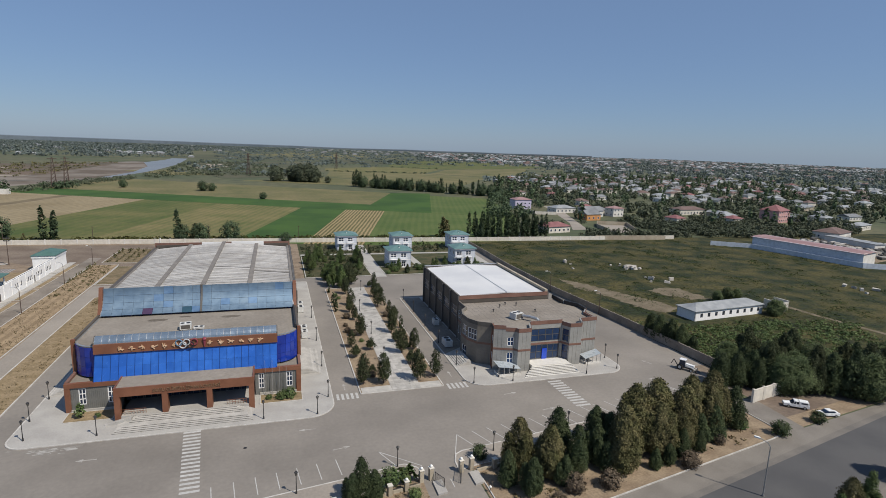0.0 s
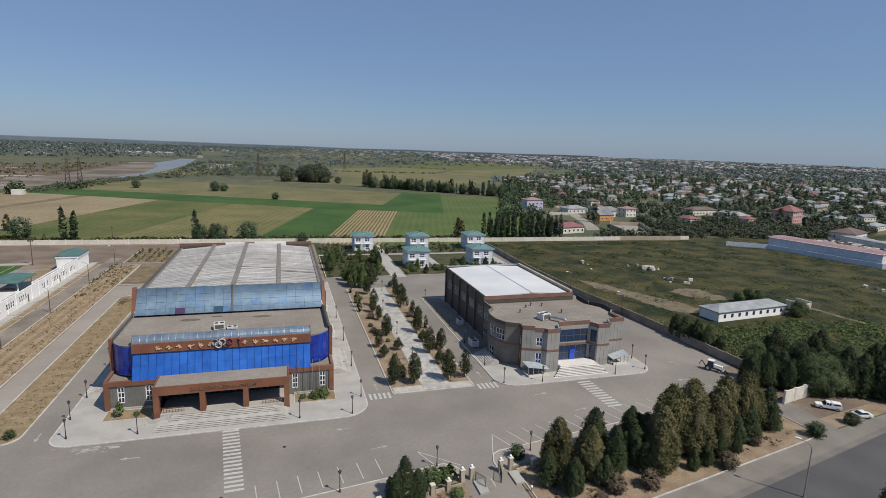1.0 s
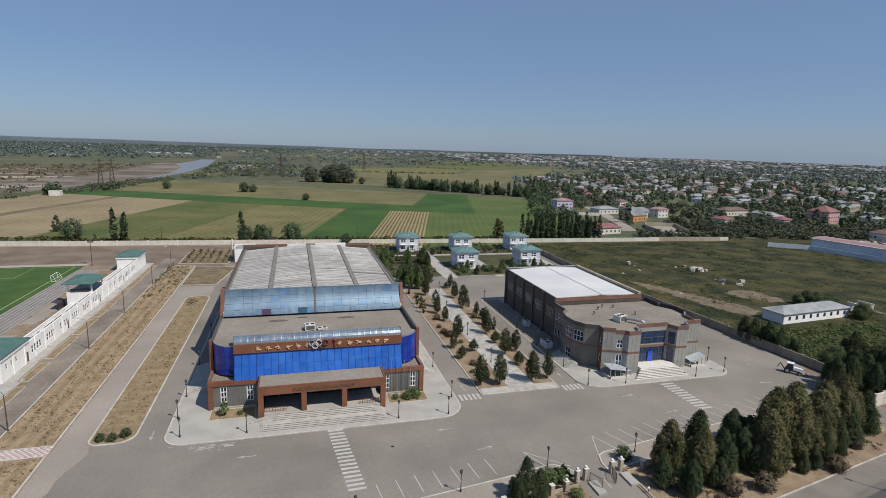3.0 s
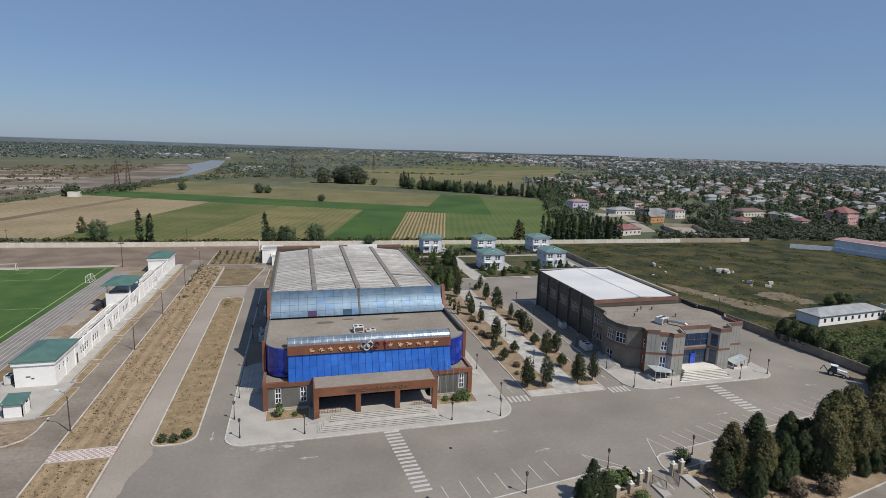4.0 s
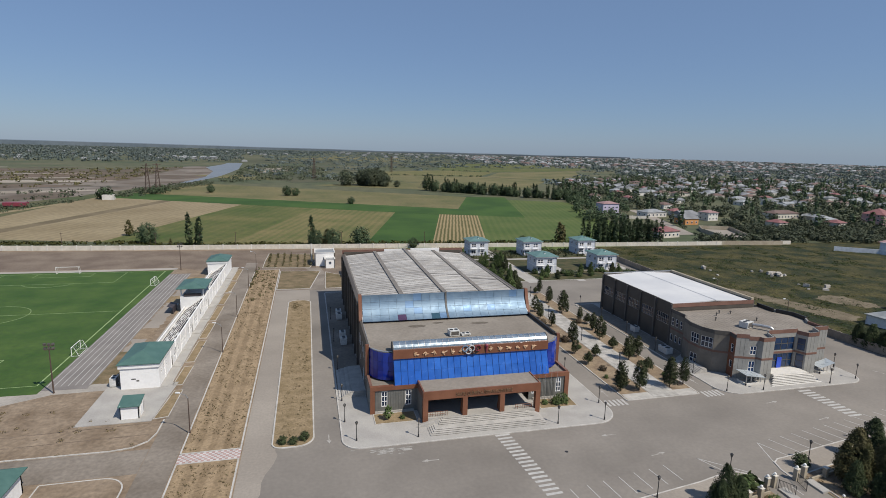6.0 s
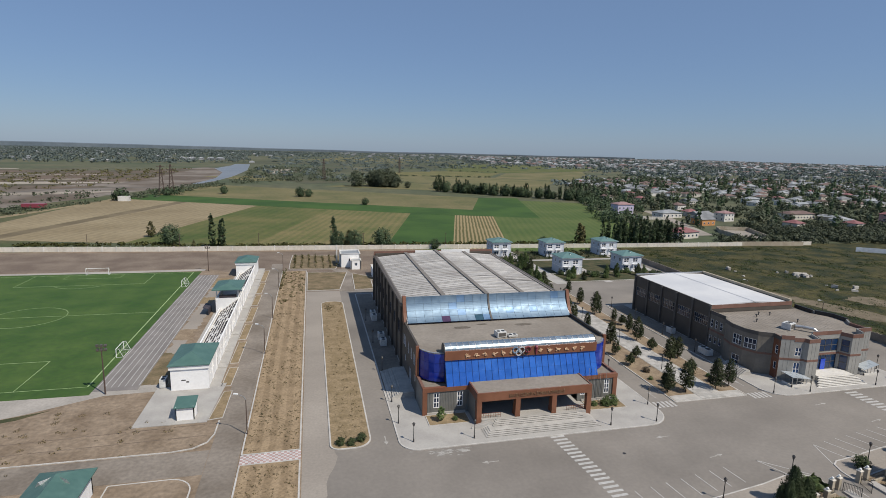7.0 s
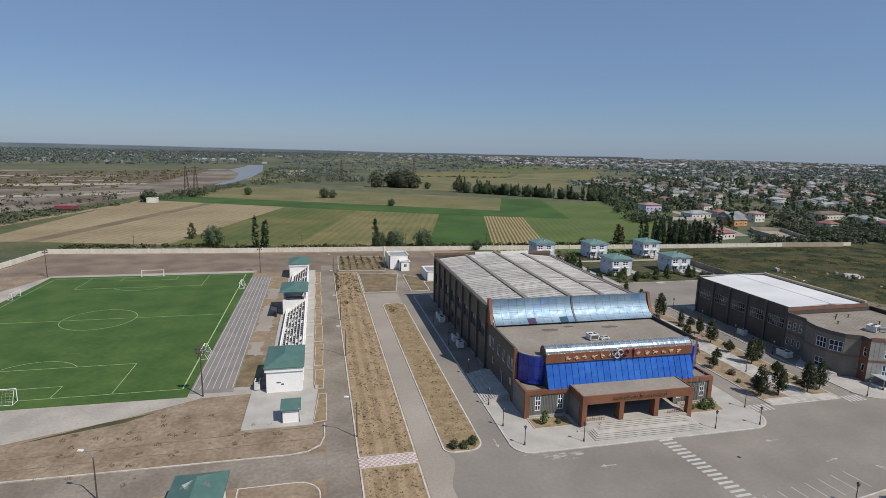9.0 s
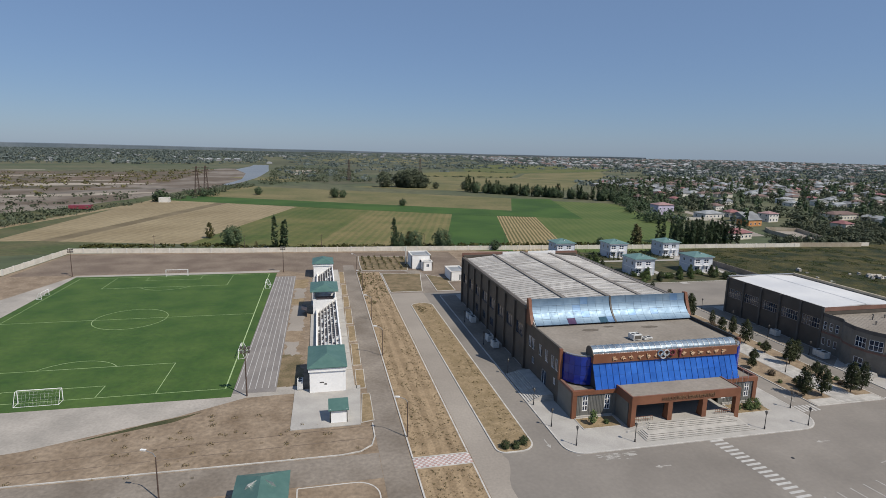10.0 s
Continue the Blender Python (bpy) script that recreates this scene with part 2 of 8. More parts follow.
TILE_WHITE = mat("white paving tile", (0.48, 0.45, 0.43), (0.54, 0.52, 0.50), 0.6, 5.0, 0.85, obj=0.1)
CHALK = mat("chalky worn paint", (0.21, 0.195, 0.175), (0.36, 0.345, 0.32), 0.9, 6.0, 0.9, vary=0.2, contrast=0.1)
ARROW = mat("faded arrow paint", (0.27, 0.25, 0.225), (0.40, 0.385, 0.36), 1.1, 7.0, 0.9, vary=0.2, contrast=0.15)
RUBBLE = mat("pale rubble", (0.36, 0.33, 0.29), (0.50, 0.47, 0.43), 0.4, 2.0, 0.95)
RING_RED = mat("red enamel", (0.24, 0.05, 0.07), None, 1.0, 4.0, 0.4)
RING_BLACK = mat("black enamel", (0.03, 0.03, 0.035), None, 1.0, 4.0, 0.4)
RING_WHITE = mat("silver enamel", (0.66, 0.68, 0.70), None, 1.0, 4.0, 0.35, metal=0.4)
RING_BLUE = mat("slate blue enamel", (0.12, 0.20, 0.30), None, 1.0, 4.0, 0.4)


def glass(name, c1, c2, rough, metal, obj):
    m = mat(name, c1, c2, 0.25, 1.0, rough, metal=metal, vary=0.06, bump=0.04, obj=obj, spec=0.6, depth=0.02)
    return m


GLASS_BLUE = glass("blue sheet glazing", (0.018, 0.095, 0.400), (0.028, 0.125, 0.460), 0.22, 0.0, 0.12)
GLASS_NAVY = glass("deep blue curved glass", (0.007, 0.025, 0.24), (0.012, 0.04, 0.31), 0.10, 0.0, 0.15)
GLASS_SKY = glass("silvery blue reflective glazing", (0.136, 0.208, 0.290), (0.180, 0.255, 0.332), 0.52, 0.5, 0.05)
GLASS_BLUISH = glass("bluer reflective glazing", (0.100, 0.185, 0.315), (0.140, 0.232, 0.365), 0.5, 0.4, 0.05)
GLASS_SEAM = glass("blue seam cap", (0.008, 0.036, 0.165), (0.012, 0.048, 0.20), 0.3, 0.0, 0.05)
GLASS_RED = glass("dark red replacement pane", (0.12, 0.07, 0.13), (0.15, 0.09, 0.15), 0.2, 0.5, 0.1)
GLASS_TEAL = glass("teal replacement pane", (0.08, 0.17, 0.22), (0.10, 0.2, 0.25), 0.2, 0.6, 0.1)
GLASS_BARREL = glass("ribbed silvery vault glazing", (0.29, 0.355, 0.41), (0.37, 0.435, 0.49), 0.25, 0.7, 0.08)
GLASS_PALE = glass("milky canopy glass", (0.36, 0.40, 0.43), (0.42, 0.46, 0.49), 0.3, 0.1, 0.05)
GLASS_WIN = glass("dark window glass", (0.012, 0.022, 0.045), (0.02, 0.035, 0.065), 0.06, 0.0, 0.2)
GLASS_ENTRY = glass("blue entrance glass", (0.010, 0.034, 0.092), (0.015, 0.046, 0.125), 0.06, 0.0, 0.2)
GLASS_DOOR = glass("bright blue door glass", (0.012, 0.06, 0.50), (0.02, 0.08, 0.55), 0.15, 0.0, 0.1)

BARK = mat("bark", (0.075, 0.056, 0.042), (0.11, 0.085, 0.065), 1.5, 6.0, 0.95, bump=0.6)


def leafy(name, c1, c2, obj=0.18, island=0.35):
    return mat(name, c1, c2, 0.5, 2.0, 0.7, vary=0.15, bump=0.0, obj=obj, island=island, spec=0.2, trans=0.14)


LEAF_DARK = leafy("dark evergreen foliage", (0.040, 0.058, 0.026), (0.064, 0.082, 0.036))
LEAF_PLANE = leafy("dusty plane leaves", (0.088, 0.088, 0.036), (0.150, 0.132, 0.062))
LEAF_MID = leafy("mid-green foliage", (0.070, 0.108, 0.038), (0.112, 0.146, 0.054))
LEAF_PARK = leafy("dull green conifer foliage", (0.034, 0.045, 0.021), (0.057, 0.066, 0.030))
LEAF_RED = leafy("reddish dry foliage", (0.105, 0.08, 0.056), (0.135, 0.105, 0.072))
# Grey-blue distance haze is mixed into this leaf colour.
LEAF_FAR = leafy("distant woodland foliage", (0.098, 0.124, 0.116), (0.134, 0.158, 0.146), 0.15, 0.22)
LEAF_WOOD = leafy("light green woodland foliage", (0.062, 0.088, 0.036), (0.095, 0.118, 0.052), 0.22, 0.3)
# Town leaves are lightened and greyed in colour to stand for haze.
LEAF_TOWN = leafy("dusty town tree foliage", (0.066, 0.083, 0.050), (0.098, 0.110, 0.069), 0.2, 0.3)
LEAF_POPLAR = leafy("poplar foliage", (0.056, 0.086, 0.045), (0.082, 0.112, 0.058))
WEED = leafy("weedy scrub", (0.044, 0.055, 0.013), (0.076, 0.073, 0.022), 0.1, 0.45)
WEED_DARK = leafy("dark green weeds", (0.030, 0.046, 0.011), (0.046, 0.060, 0.016), 0.1, 0.35)
WEED_DRY = leafy("withered olive leaves", (0.075, 0.066, 0.028), (0.115, 0.090, 0.042), 0.1, 0.4)
WEED_BROWN = leafy("dry brown weeds", (0.120, 0.095, 0.045), (0.160, 0.125, 0.070), 0.1, 0.4)

# ---- geometry helpers ----
class Shape:
    """Collects vertices and faces of one mesh."""

    def __init__(self):
        self.v, self.f = [], []

    def add(self, verts, faces):
        k = len(self.v)
        self.v += [tuple(p) for p in verts]
        self.f += [tuple(i + k for i in f) for f in faces]
        return self

    def quad(self, a, b, c, d):
        return self.add((a, b, c, d), ((0, 1, 2, 3),))

    def box(self, x0, x1, y0, y1, z0, z1):
        return self.prism(((x0, y0), (x1, y0), (x1, y1), (x0, y1)), z0, z1)

    def prism(self, poly, z0, z1):
        """An upright prism over a polygon given anticlockwise."""
        n = len(poly)
        verts = [(x, y, z0) for x, y in poly] + [(x, y, z1) for x, y in poly]
        faces = [tuple(range(n))[::-1], tuple(range(n, 2 * n))]
        return self.add(verts, faces + [(i, (i + 1) % n, n + (i + 1) % n, n + i) for i in range(n)])

    def side(self, profile, x0, x1):
        """A prism along x over a profile of (y, z), anticlockwise as seen from +x."""
        n = len(profile)
        verts = [(x1, y, z) for y, z in profile] + [(x0, y, z) for y, z in profile]
        faces = [tuple(range(n)), tuple(range(n, 2 * n))[::-1]]
        return self.add(verts, faces + [((i + 1) % n, i, n + i, n + (i + 1) % n) for i in range(n)])

    def tube(self, a, b, r0, r1=None, n=8):
        a, b, r1 = Vector(a), Vector(b), r0 if r1 is None else r1
        q = (b - a).to_track_quat("Z", "Y")
        ring = [q @ Vector((math.cos(6.2832 * i / n), math.sin(6.2832 * i / n), 0)) for i in range(n)]
        verts = [a + r0 * p for p in ring] + [b + r1 * p for p in ring]
        faces = [(i, (i + 1) % n, n + (i + 1) % n, n + i) for i in range(n)]
        return self.add(verts, faces + [tuple(range(n))[::-1], tuple(range(n, 2 * n))])

    def ball(self, c, r, rings=6, n=10, squash=1.0):
        verts = [(c[0], c[1], c[2] - r * squash)]
        for i in range(1, rings):
            a = math.pi * i / rings
            verts += [(c[0] + r * math.sin(a) * math.cos(6.2832 * j / n), c[1] + r * math.sin(a) * math.sin(6.2832 * j / n), c[2] - r * squash * math.cos(a)) for j in range(n)]
        verts.append((c[0], c[1], c[2] + r * squash))
        faces = [(0, 1 + (j + 1) % n, 1 + j) for j in range(n)]
        for i in range(rings - 2):
            k = 1 + i * n
            faces += [(k + j, k + (j + 1) % n, k + n + (j + 1) % n, k + n + j) for j in range(n)]
        k = 1 + (rings - 2) * n
        return self.add(verts, faces + [(k + j, k + (j + 1) % n, len(verts) - 1) for j in range(n)])

    def wall(self, a, b, z0, z1, thick, holes=()):
        """An upright wall from a to b (plan points); its outer face is on the right of that way. holes: (s0, s1, z0, z1) go through it."""
        ax, ay = a
        dx, dy = b[0] - ax, b[1] - ay
        length = math.hypot(dx, dy)
        dx, dy = dx / length, dy / length
        nx, ny = -dy * thick, dx * thick
        ss = sorted({0, length, *[h[i] for h in holes for i in (0, 1)]})
        zs = sorted({z0, z1, *[h[i] for h in holes for i in (2, 3)]})
        ns, nz = len(ss) - 1, len(zs) - 1

        def solid_at(i, j):
            if not (0 <= i < ns and 0 <= j < nz):
                return False
            sm, zm = (ss[i] + ss[i + 1]) / 2, (zs[j] + zs[j + 1]) / 2
            return not any(h[0] < sm < h[1] and h[2] < zm < h[3] for h in holes)

        at, verts, faces = {}, [], []

        def vert(i, j, k):
            if (i, j, k) not in at:
                at[i, j, k] = len(verts)
                verts.append((ax + dx * ss[i] + nx * k, ay + dy * ss[i] + ny * k, zs[j]))
            return at[i, j, k]

        for i in range(ns):
            for j in range(nz):
                if not solid_at(i, j):
                    continue
                q = lambda *c: faces.append(tuple(vert(*p) for p in c))
                q((i, j, 0), (i + 1, j, 0), (i + 1, j + 1, 0), (i, j + 1, 0))
                q((i + 1, j, 1), (i, j, 1), (i, j + 1, 1), (i + 1, j + 1, 1))
                if not solid_at(i - 1, j):
                    q((i, j, 1), (i, j, 0), (i, j + 1, 0), (i, j + 1, 1))
                if not solid_at(i + 1, j):
                    q((i + 1, j, 0), (i + 1, j, 1), (i + 1, j + 1, 1), (i + 1, j + 1, 0))
                if not solid_at(i, j - 1):
                    q((i, j, 1), (i + 1, j, 1), (i + 1, j, 0), (i, j, 0))
                if not solid_at(i, j + 1):
                    q((i, j + 1, 0), (i + 1, j + 1, 0), (i + 1, j + 1, 1), (i, j + 1, 1))
        return self.add(verts, faces)

    def mesh(self, name, material):
        me = bpy.data.meshes.new(name)
        me.from_pydata(self.v, [], self.f)
        me.materials.append(material)
        return me


def part(name, shape, material, parent=None, label="", at=None):
    """Links a shape as one mesh object under a thing or a part."""
    ob = new(name, shape.mesh(name, material) if isinstance(shape, Shape) else shape)
    ob.parent = parent
    if at is not None:
        ob.matrix_basis = at
    return tagged(ob, label)


def thing(name, label, category, group="", at=None):
    ob = new(name)
    ob.empty_display_size = 0.3
    if at is not None:
        ob.matrix_basis = at
    return tagged(ob, label, category, group)


def solid(name, shape, material, label, category, group="", kind="", at=None):
    return tagged(part(name, shape, material, at=at), label, category, group, kind)


def along(x, d):
    """A plan point of the frontage, which runs askew to the halls: x, and d metres beyond the frontage's base line."""
    return (x, 0.16 * x + d)


def fld(u, v):
    """A plan point of the farm grid."""
    return (15 + 0.966 * u + 0.259 * v, 272 - 0.259 * u + 0.966 * v)


def arc(cx, cy, r, a0, a1, n=8):
    return [(cx + r * math.cos(radians(a0 + (a1 - a0) * i / n)), cy + r * math.sin(radians(a0 + (a1 - a0) * i / n))) for i in range(n + 1)]


def rounded(x0, x1, y0, y1, r):
    """A rectangle with corner radii r = (near left, near right, far right, far left)."""
    a, b, c, d = [max(k, 0.01) for k in r]
    return arc(x0 + a, y0 + a, a, 180, 270) + arc(x1 - b, y0 + b, b, 270, 360) + arc(x1 - c, y1 - c, c, 0, 90) + arc(x0 + d, y1 - d, d, 90, 180)


def inset(poly, k):
    n, out = len(poly), []
    for i in range(n):
        (px, py), (x, y), (qx, qy) = poly[i - 1], poly[i], poly[(i + 1) % n]
        e, f = Vector((x - px, y - py)), Vector((qx - x, qy - y))
        if e.length < 1e-5 or f.length < 1e-5:
            e = f = Vector((qx - px, qy - py))
        e.normalize(), f.normalize()
        m = Vector((-e.y - f.y, e.x + f.x))
        m = m.normalized() * min(k / max(0.35, m.length / 2), 3 * k)
        out.append((x + m.x, y + m.y))
    return out


def ribbon(poly, k, z0, z1, closed=True):
    """A kerb: a band of width k inside a polygon's edge."""
    s, q, n = Shape(), inset(poly, k), len(poly)
    for i in range(n if closed else n - 1):
        j = (i + 1) % n
        a, b, c, d = poly[i], poly[j], q[j], q[i]
        s.add([(*a, z1), (*b, z1), (*c, z1), (*d, z1), (*a, z0), (*b, z0), (*c, z0), (*d, z0)], [(0, 1, 2, 3), (4, 5, 1, 0), (6, 7, 3, 2)])
    return s


def bed(name, poly, top, label, height=0.16, kerb=0.25, category="pavement"):
    """A raised bed or pavement with a kerb round it."""
    ob = solid(name, Shape().prism(inset(poly, kerb - 0.005), -0.2, height - 0.02), top, label, category, kind="structure")
    part("kerb", ribbon(poly, kerb, -0.2, height), KERB, ob, "pale concrete kerb")
    return ob

# ---- ground ----
R = 4850
solid("ground", Shape().prism([(R * math.cos(6.2832 * i / 96), R * math.sin(6.2832 * i / 96)) for i in range(96)], -1, 0), LAND,
      "flat scrub and farm land reaching the horizon", "ground", kind="structure")


def patch(name, poly, material, label, z=0.04, category="ground"):
    return solid(name, Shape().prism(poly, -0.5, z), material, label, category, kind="structure")


LOT = [along(-56, 65.2), along(19.2, 64.6), along(19.2, 45), along(27.0, 45), along(27.0, 64.6), along(93.5, 66), (93.4, 92), (91.4, 125), (88.2, 158), (87.6, 195), (88.7, 222), (89.9, 255), (83, 255), (82, 192), (-56, 192)]
lot = patch("asphalt_yard", LOT, ASPHALT, "wide grey asphalt yard and service roads", 0.02, "yard")
patch("soil", [(-330, 60), (-56, 60), (-56, 192), (9, 192), (9, 264), (-183, 276), (-189, 232), (-330, 225)], SOIL_GREY, "bare grey-brown soil round the pitch", 0.01)
patch("soil", [(-186, 233), (-94, 233), (-70, 214), (-69, 192), (-20, 192), (-20, 262), (-183, 274)], SOIL_RED, "reddish-brown ploughed soil below the wall", 0.016)
patch("meadow", [(93.6, 80), (130, 84), (480, 150), (480, 256), (90, 257), (88.9, 222), (87.8, 195), (88.4, 158), (91.6, 125)], MEADOW, "weedy overgrown meadow", 0.066, "meadow")
patch("garden", [(9, 192), (83, 192), (83, 257), (9, 262)], GRASS, "unkempt garden ground round the villas", 0.03, "garden")

# farm fields beyond the long wall
FIELDS = [
    ("tan_field", F_TAN, [(-248, -25), (-228, -20), (-228, 172), (-288, 184), (-276, 106)], "harvested tan field"),
    ("field_path", F_PATH, [(-228, -20), (-219, -20), (-219, 170), (-228, 172)], "brown track between fields"),
    ("tan_field", F_TAN, [(-219, -20), (-157, -18), (-157, 157), (-219, 170)], "harvested tan field"),
    ("green_field", F_GREEN, [(-157, -18), (-97, -15), (-97, 145), (-157, 157)], "patchy green stubble field"),
    ("yellow_field", F_YELLOW, [(-97, -15), (-33, -13), (-33, 133), (-97, 145)], "yellowing field with mown rows"),
    ("crop_field", F_DARK, [(-33, -13), (0, -12), (0, 128), (-33, 133)], "dark green crop field"),
    ("straw_field", F_STRIPE, [(0, -12), (28, -11), (28, 127.5), (0, 129)], "field striped with straw rows"),
    ("light_field", F_LIGHT, [(28, -11), (104, 0), (122, 114), (28, 127.5)], "light green field with drill rows"),
    ("crop_strip", F_DARK, [(-288, 184), (-33, 133), (0, 129), (14, 129), (14, 168), (-286, 229)], "long dark green crop strip"),
    ("crop_field", F_DARK, [(14, 129), (28, 127.5), (62, 123), (62, 287), (23, 281), (14, 168)], "dark green crop field"),
    ("light_field", F_LIGHT, [(62, 123), (122, 114), (118, 250), (62, 262)], "light green field"),
    ("olive_field", F_OLIVE, [(-286, 229), (14, 168), (23, 281), (-55, 304), (-271, 363), (-300, 300)], "olive-tan fallow field"),
]
for name, material, poly, label in FIELDS:
    patch(name, [fld(*p) for p in poly], material, label, 0.06, "field")
FAR = [
    ("olive_field", F_OLIVE, [(-40, 690), (150, 600), (216, 640), (64, 780)]), ("scrub_field", F_SCRUB, [(-60, 720), (50, 790), (-20, 960), (-120, 880)]),
    ("olive_field", F_OLIVE, [(68, 790), (222, 648), (330, 830), (255, 926), (90, 960)]), ("yellow_field", F_YELLOW, [(82, 968), (250, 936), (332, 1108), (230, 1176), (92, 1080)]),
    ("olive_field", F_OLIVE, [(262, 932), (336, 840), (470, 980), (592, 1244), (345, 1106)]), ("green_field", F_GREEN, [(240, 1186), (340, 1118), (600, 1258), (740, 1440), (262, 1310)]),
    ("green_field", F_SCRUB, [(-100, 1000), (70, 1095), (20, 1350), (-180, 1250)]), ("green_field", F_GREEN, [(276, 1330), (740, 1462), (1000, 1900), (332, 1690)]),
    ("tan_field", F_OLIVE, [(-130, 780), (-70, 800), (-150, 900), (-210, 880)]), ("scrub_field", F_SCRUB, [(40, 1380), (250, 1310), (300, 1600), (200, 1650)]),
    ("scrub_field", F_SCRUB, [(-300, 1500), (20, 1400), (180, 1680), (-150, 1900)]),
    ("green_field", F_SCRUB, [(344, 1722), (980, 1930), (800, 2100), (500, 2200)]), ("tan_field", F_OLIVE, [(-100, 2000), (200, 1750), (450, 2250), (100, 2600)]),
]
for name, material, poly in FAR:
    patch(name, poly, material, "far field between hedges", 0.06, "field")
patch("riverbed", [(-282, 430), (-225, 500), (-212, 600), (-160, 730), (-178, 1180), (-262, 1200), (-330, 1050), (-480, 900), (-900, 1000), (-900, 420), (-420, 300)], RIVERBED, "dry gravel river bed with scrub", 0.03, "riverbed")
patch("heath", [(-330, 640), (-262, 760), (-262, 1100), (-420, 1000), (-720, 1050), (-900, 900), (-900, 620)], HEATH, "brown heath on the river terrace", 0.05, "heath")
patch("heath", [(-235, 545), (-205, 650), (-175, 745), (-170, 860), (-120, 830), (-150, 690), (-185, 545)], LAND, "scrubby river bank", 0.05, "river bank")
patch("river", [(-232, 1430), (-228, 1320), (-237, 1161), (-199, 1000), (-190, 900), (-184, 833), (-187, 775), (-192, 715), (-184, 706), (-178, 750), (-173, 800), (-168, 866), (-168, 953), (-170, 1102), (-198, 1430)], WATER, "pale shallow river", 0.08, "river")
patch("river_arm", [(-180, 722), (-188, 690), (-223, 655), (-258, 650), (-300, 628), (-332, 562), (-400, 505), (-396, 497), (-326, 552), (-296, 618), (-256, 640), (-220, 644), (-180, 678), (-170, 722)], WATER_MUDDY, "thin muddy arm of the river", 0.082, "river")
patch("gravel_bar", [(-128, 965), (-98, 990), (-74, 1090), (-71, 1150), (-100, 1160), (-126, 1143)], GRAVEL_PALE, "pale sandy bar beside the river", 0.07, "gravel")
rb = random.Random(12)
for i in range(34):
    x, y = rb.uniform(-640, -255), rb.uniform(560, 1080)
    w, d = rb.uniform(20, 75), rb.uniform(5, 16)
    pale = i % 2 == 0
    pts = []
    for k in range(12):
        a, r = 6.2832 * k / 12, rb.uniform(0.7, 1.2)
        u, v = w * r * math.cos(a), d * r * math.sin(a)
        pts.append((x + 0.93 * u - 0.37 * v, y + 0.37 * u + 0.93 * v))
    if all(px < -0.31 * py - 20 + 0 for px, py in pts) or max(p[0] for p in pts) < -262:
        patch("gravel_bar" if pale else "heath_patch", pts, GRAVEL_PALE if pale else HEATH, "pale gravel bar on the river terrace" if pale else "brown heath patch on the terrace", 0.07 + 0.004 * i, "gravel")
patch("bank", [(-420, 300), (-345, 258), (-186, 277), (-170, 300), (-200, 315), (-210, 340), (-225, 380), (-212, 440), (-188, 498), (-170, 545), (-212, 600), (-262, 452), (-300, 400)], BANK, "scrubby green river bank", 0.045, "river bank")
patch("farm_track", [(-330, 285), (-248, 352), (-214, 494), (-210, 540), (-215, 540), (-220, 494), (-254, 356), (-335, 292)], F_TAN, "pale track along the river", 0.07, "track")

worn = random.Random(61)
edge = [(-56 + 5.2 * k / 14 + worn.uniform(-0.5, 0.5), 71 + 20 * (k / 14) ** 1.5 + worn.uniform(-0.8, 0.8)) for k in range(15)]
patch("side_road", edge + [(-51, 92), (-51, 178.5), (-45.2, 178.5), (-45.2, 191.5), (-56, 191.5)], SIDE_ROAD, "pale worn side road looping round the island", 0.022, "road")
# main road in front, its shoulders and the gateway drive
def front(name, x0, x1, d0, d1, material, label, z, category):
    return patch(name, [along(x0, d0), along(x1, d0), along(x1, d1), along(x0, d1)], material, label, z, category)


front("verge", -60, 19.2, 51.5, 65.2, SOIL, "dry verge with planting behind the fence", 0.03, "verge")
patch("verge", [along(27.2, 50.0), along(80, 52.0), along(83.2, 52.4), along(83.3, 62), along(81, 65.8), along(27.2, 65.8)], SOIL, "dry earth planting strip with fallen leaves", 0.05, "verge")
front("verge", 89, 230, 52.5, 56.0, SOIL, "dry earth verge with leaf litter", 0.03, "verge")
# The dark soil colour paints in the deep shade beneath the trees.
front("wood_floor", 89, 160, 56.0, 80, SOIL_RED, "earth coloured darker for shade under the wood", 0.032, "ground")
front("shoulder", -330, 420, 31, 52.2, SHOULDER, "dusty gravel road shoulder", 0.012, "shoulder")
patch("road_edge", [(-330, -40.2), (420, 122.6), (420, 135.8), (-330, -28.9)], DUST, "dusty worn edges of the main road", 0.02, "road")
patch("road", [(-330, -39.0), (420, 123.8), (420, 134.6), (-330, -30.1)], ROAD, "dark asphalt main road", 0.028, "road")
patch("driveway", [along(80.5, 52.2), along(89, 52.2), (89.5, 78), (84.5, 79)], SHOULDER, "pale driveway to the side gate", 0.035, "driveway")

# beds and pavements of the yard
bed("planted_strip", rounded(-65.3, -56.2, 93.6, 224, (0.3, 0.3, 0.3, 0.3)), DIRT_ROW, "dry planted strip with small withered shrubs", category="planting bed")
bed("planted_strip", rounded(-65.3, -56.2, 66, 90.9, (0.3, 0.3, 0.3, 0.3)), DIRT_ROW, "dry planted strip with small withered shrubs", category="planting bed")
bed("island", rounded(-51.7, -44.9, 92.4, 179.0, (1.6, 2.8, 2.8, 2.8)), GRASS_DRY, "long dry traffic island with kerb", category="planting bed")
bed("pavement", rounded(-40.6, 9.5, 89.8, 187, (3.2, 5.0, 1, 1)), PAVING, "pale paved apron round the sports hall")
bed("pavement", rounded(36.2, 73.0, 95.2, 161, (4.5, 4.5, 1, 1)), PAVING, "pale paved apron round the second hall")
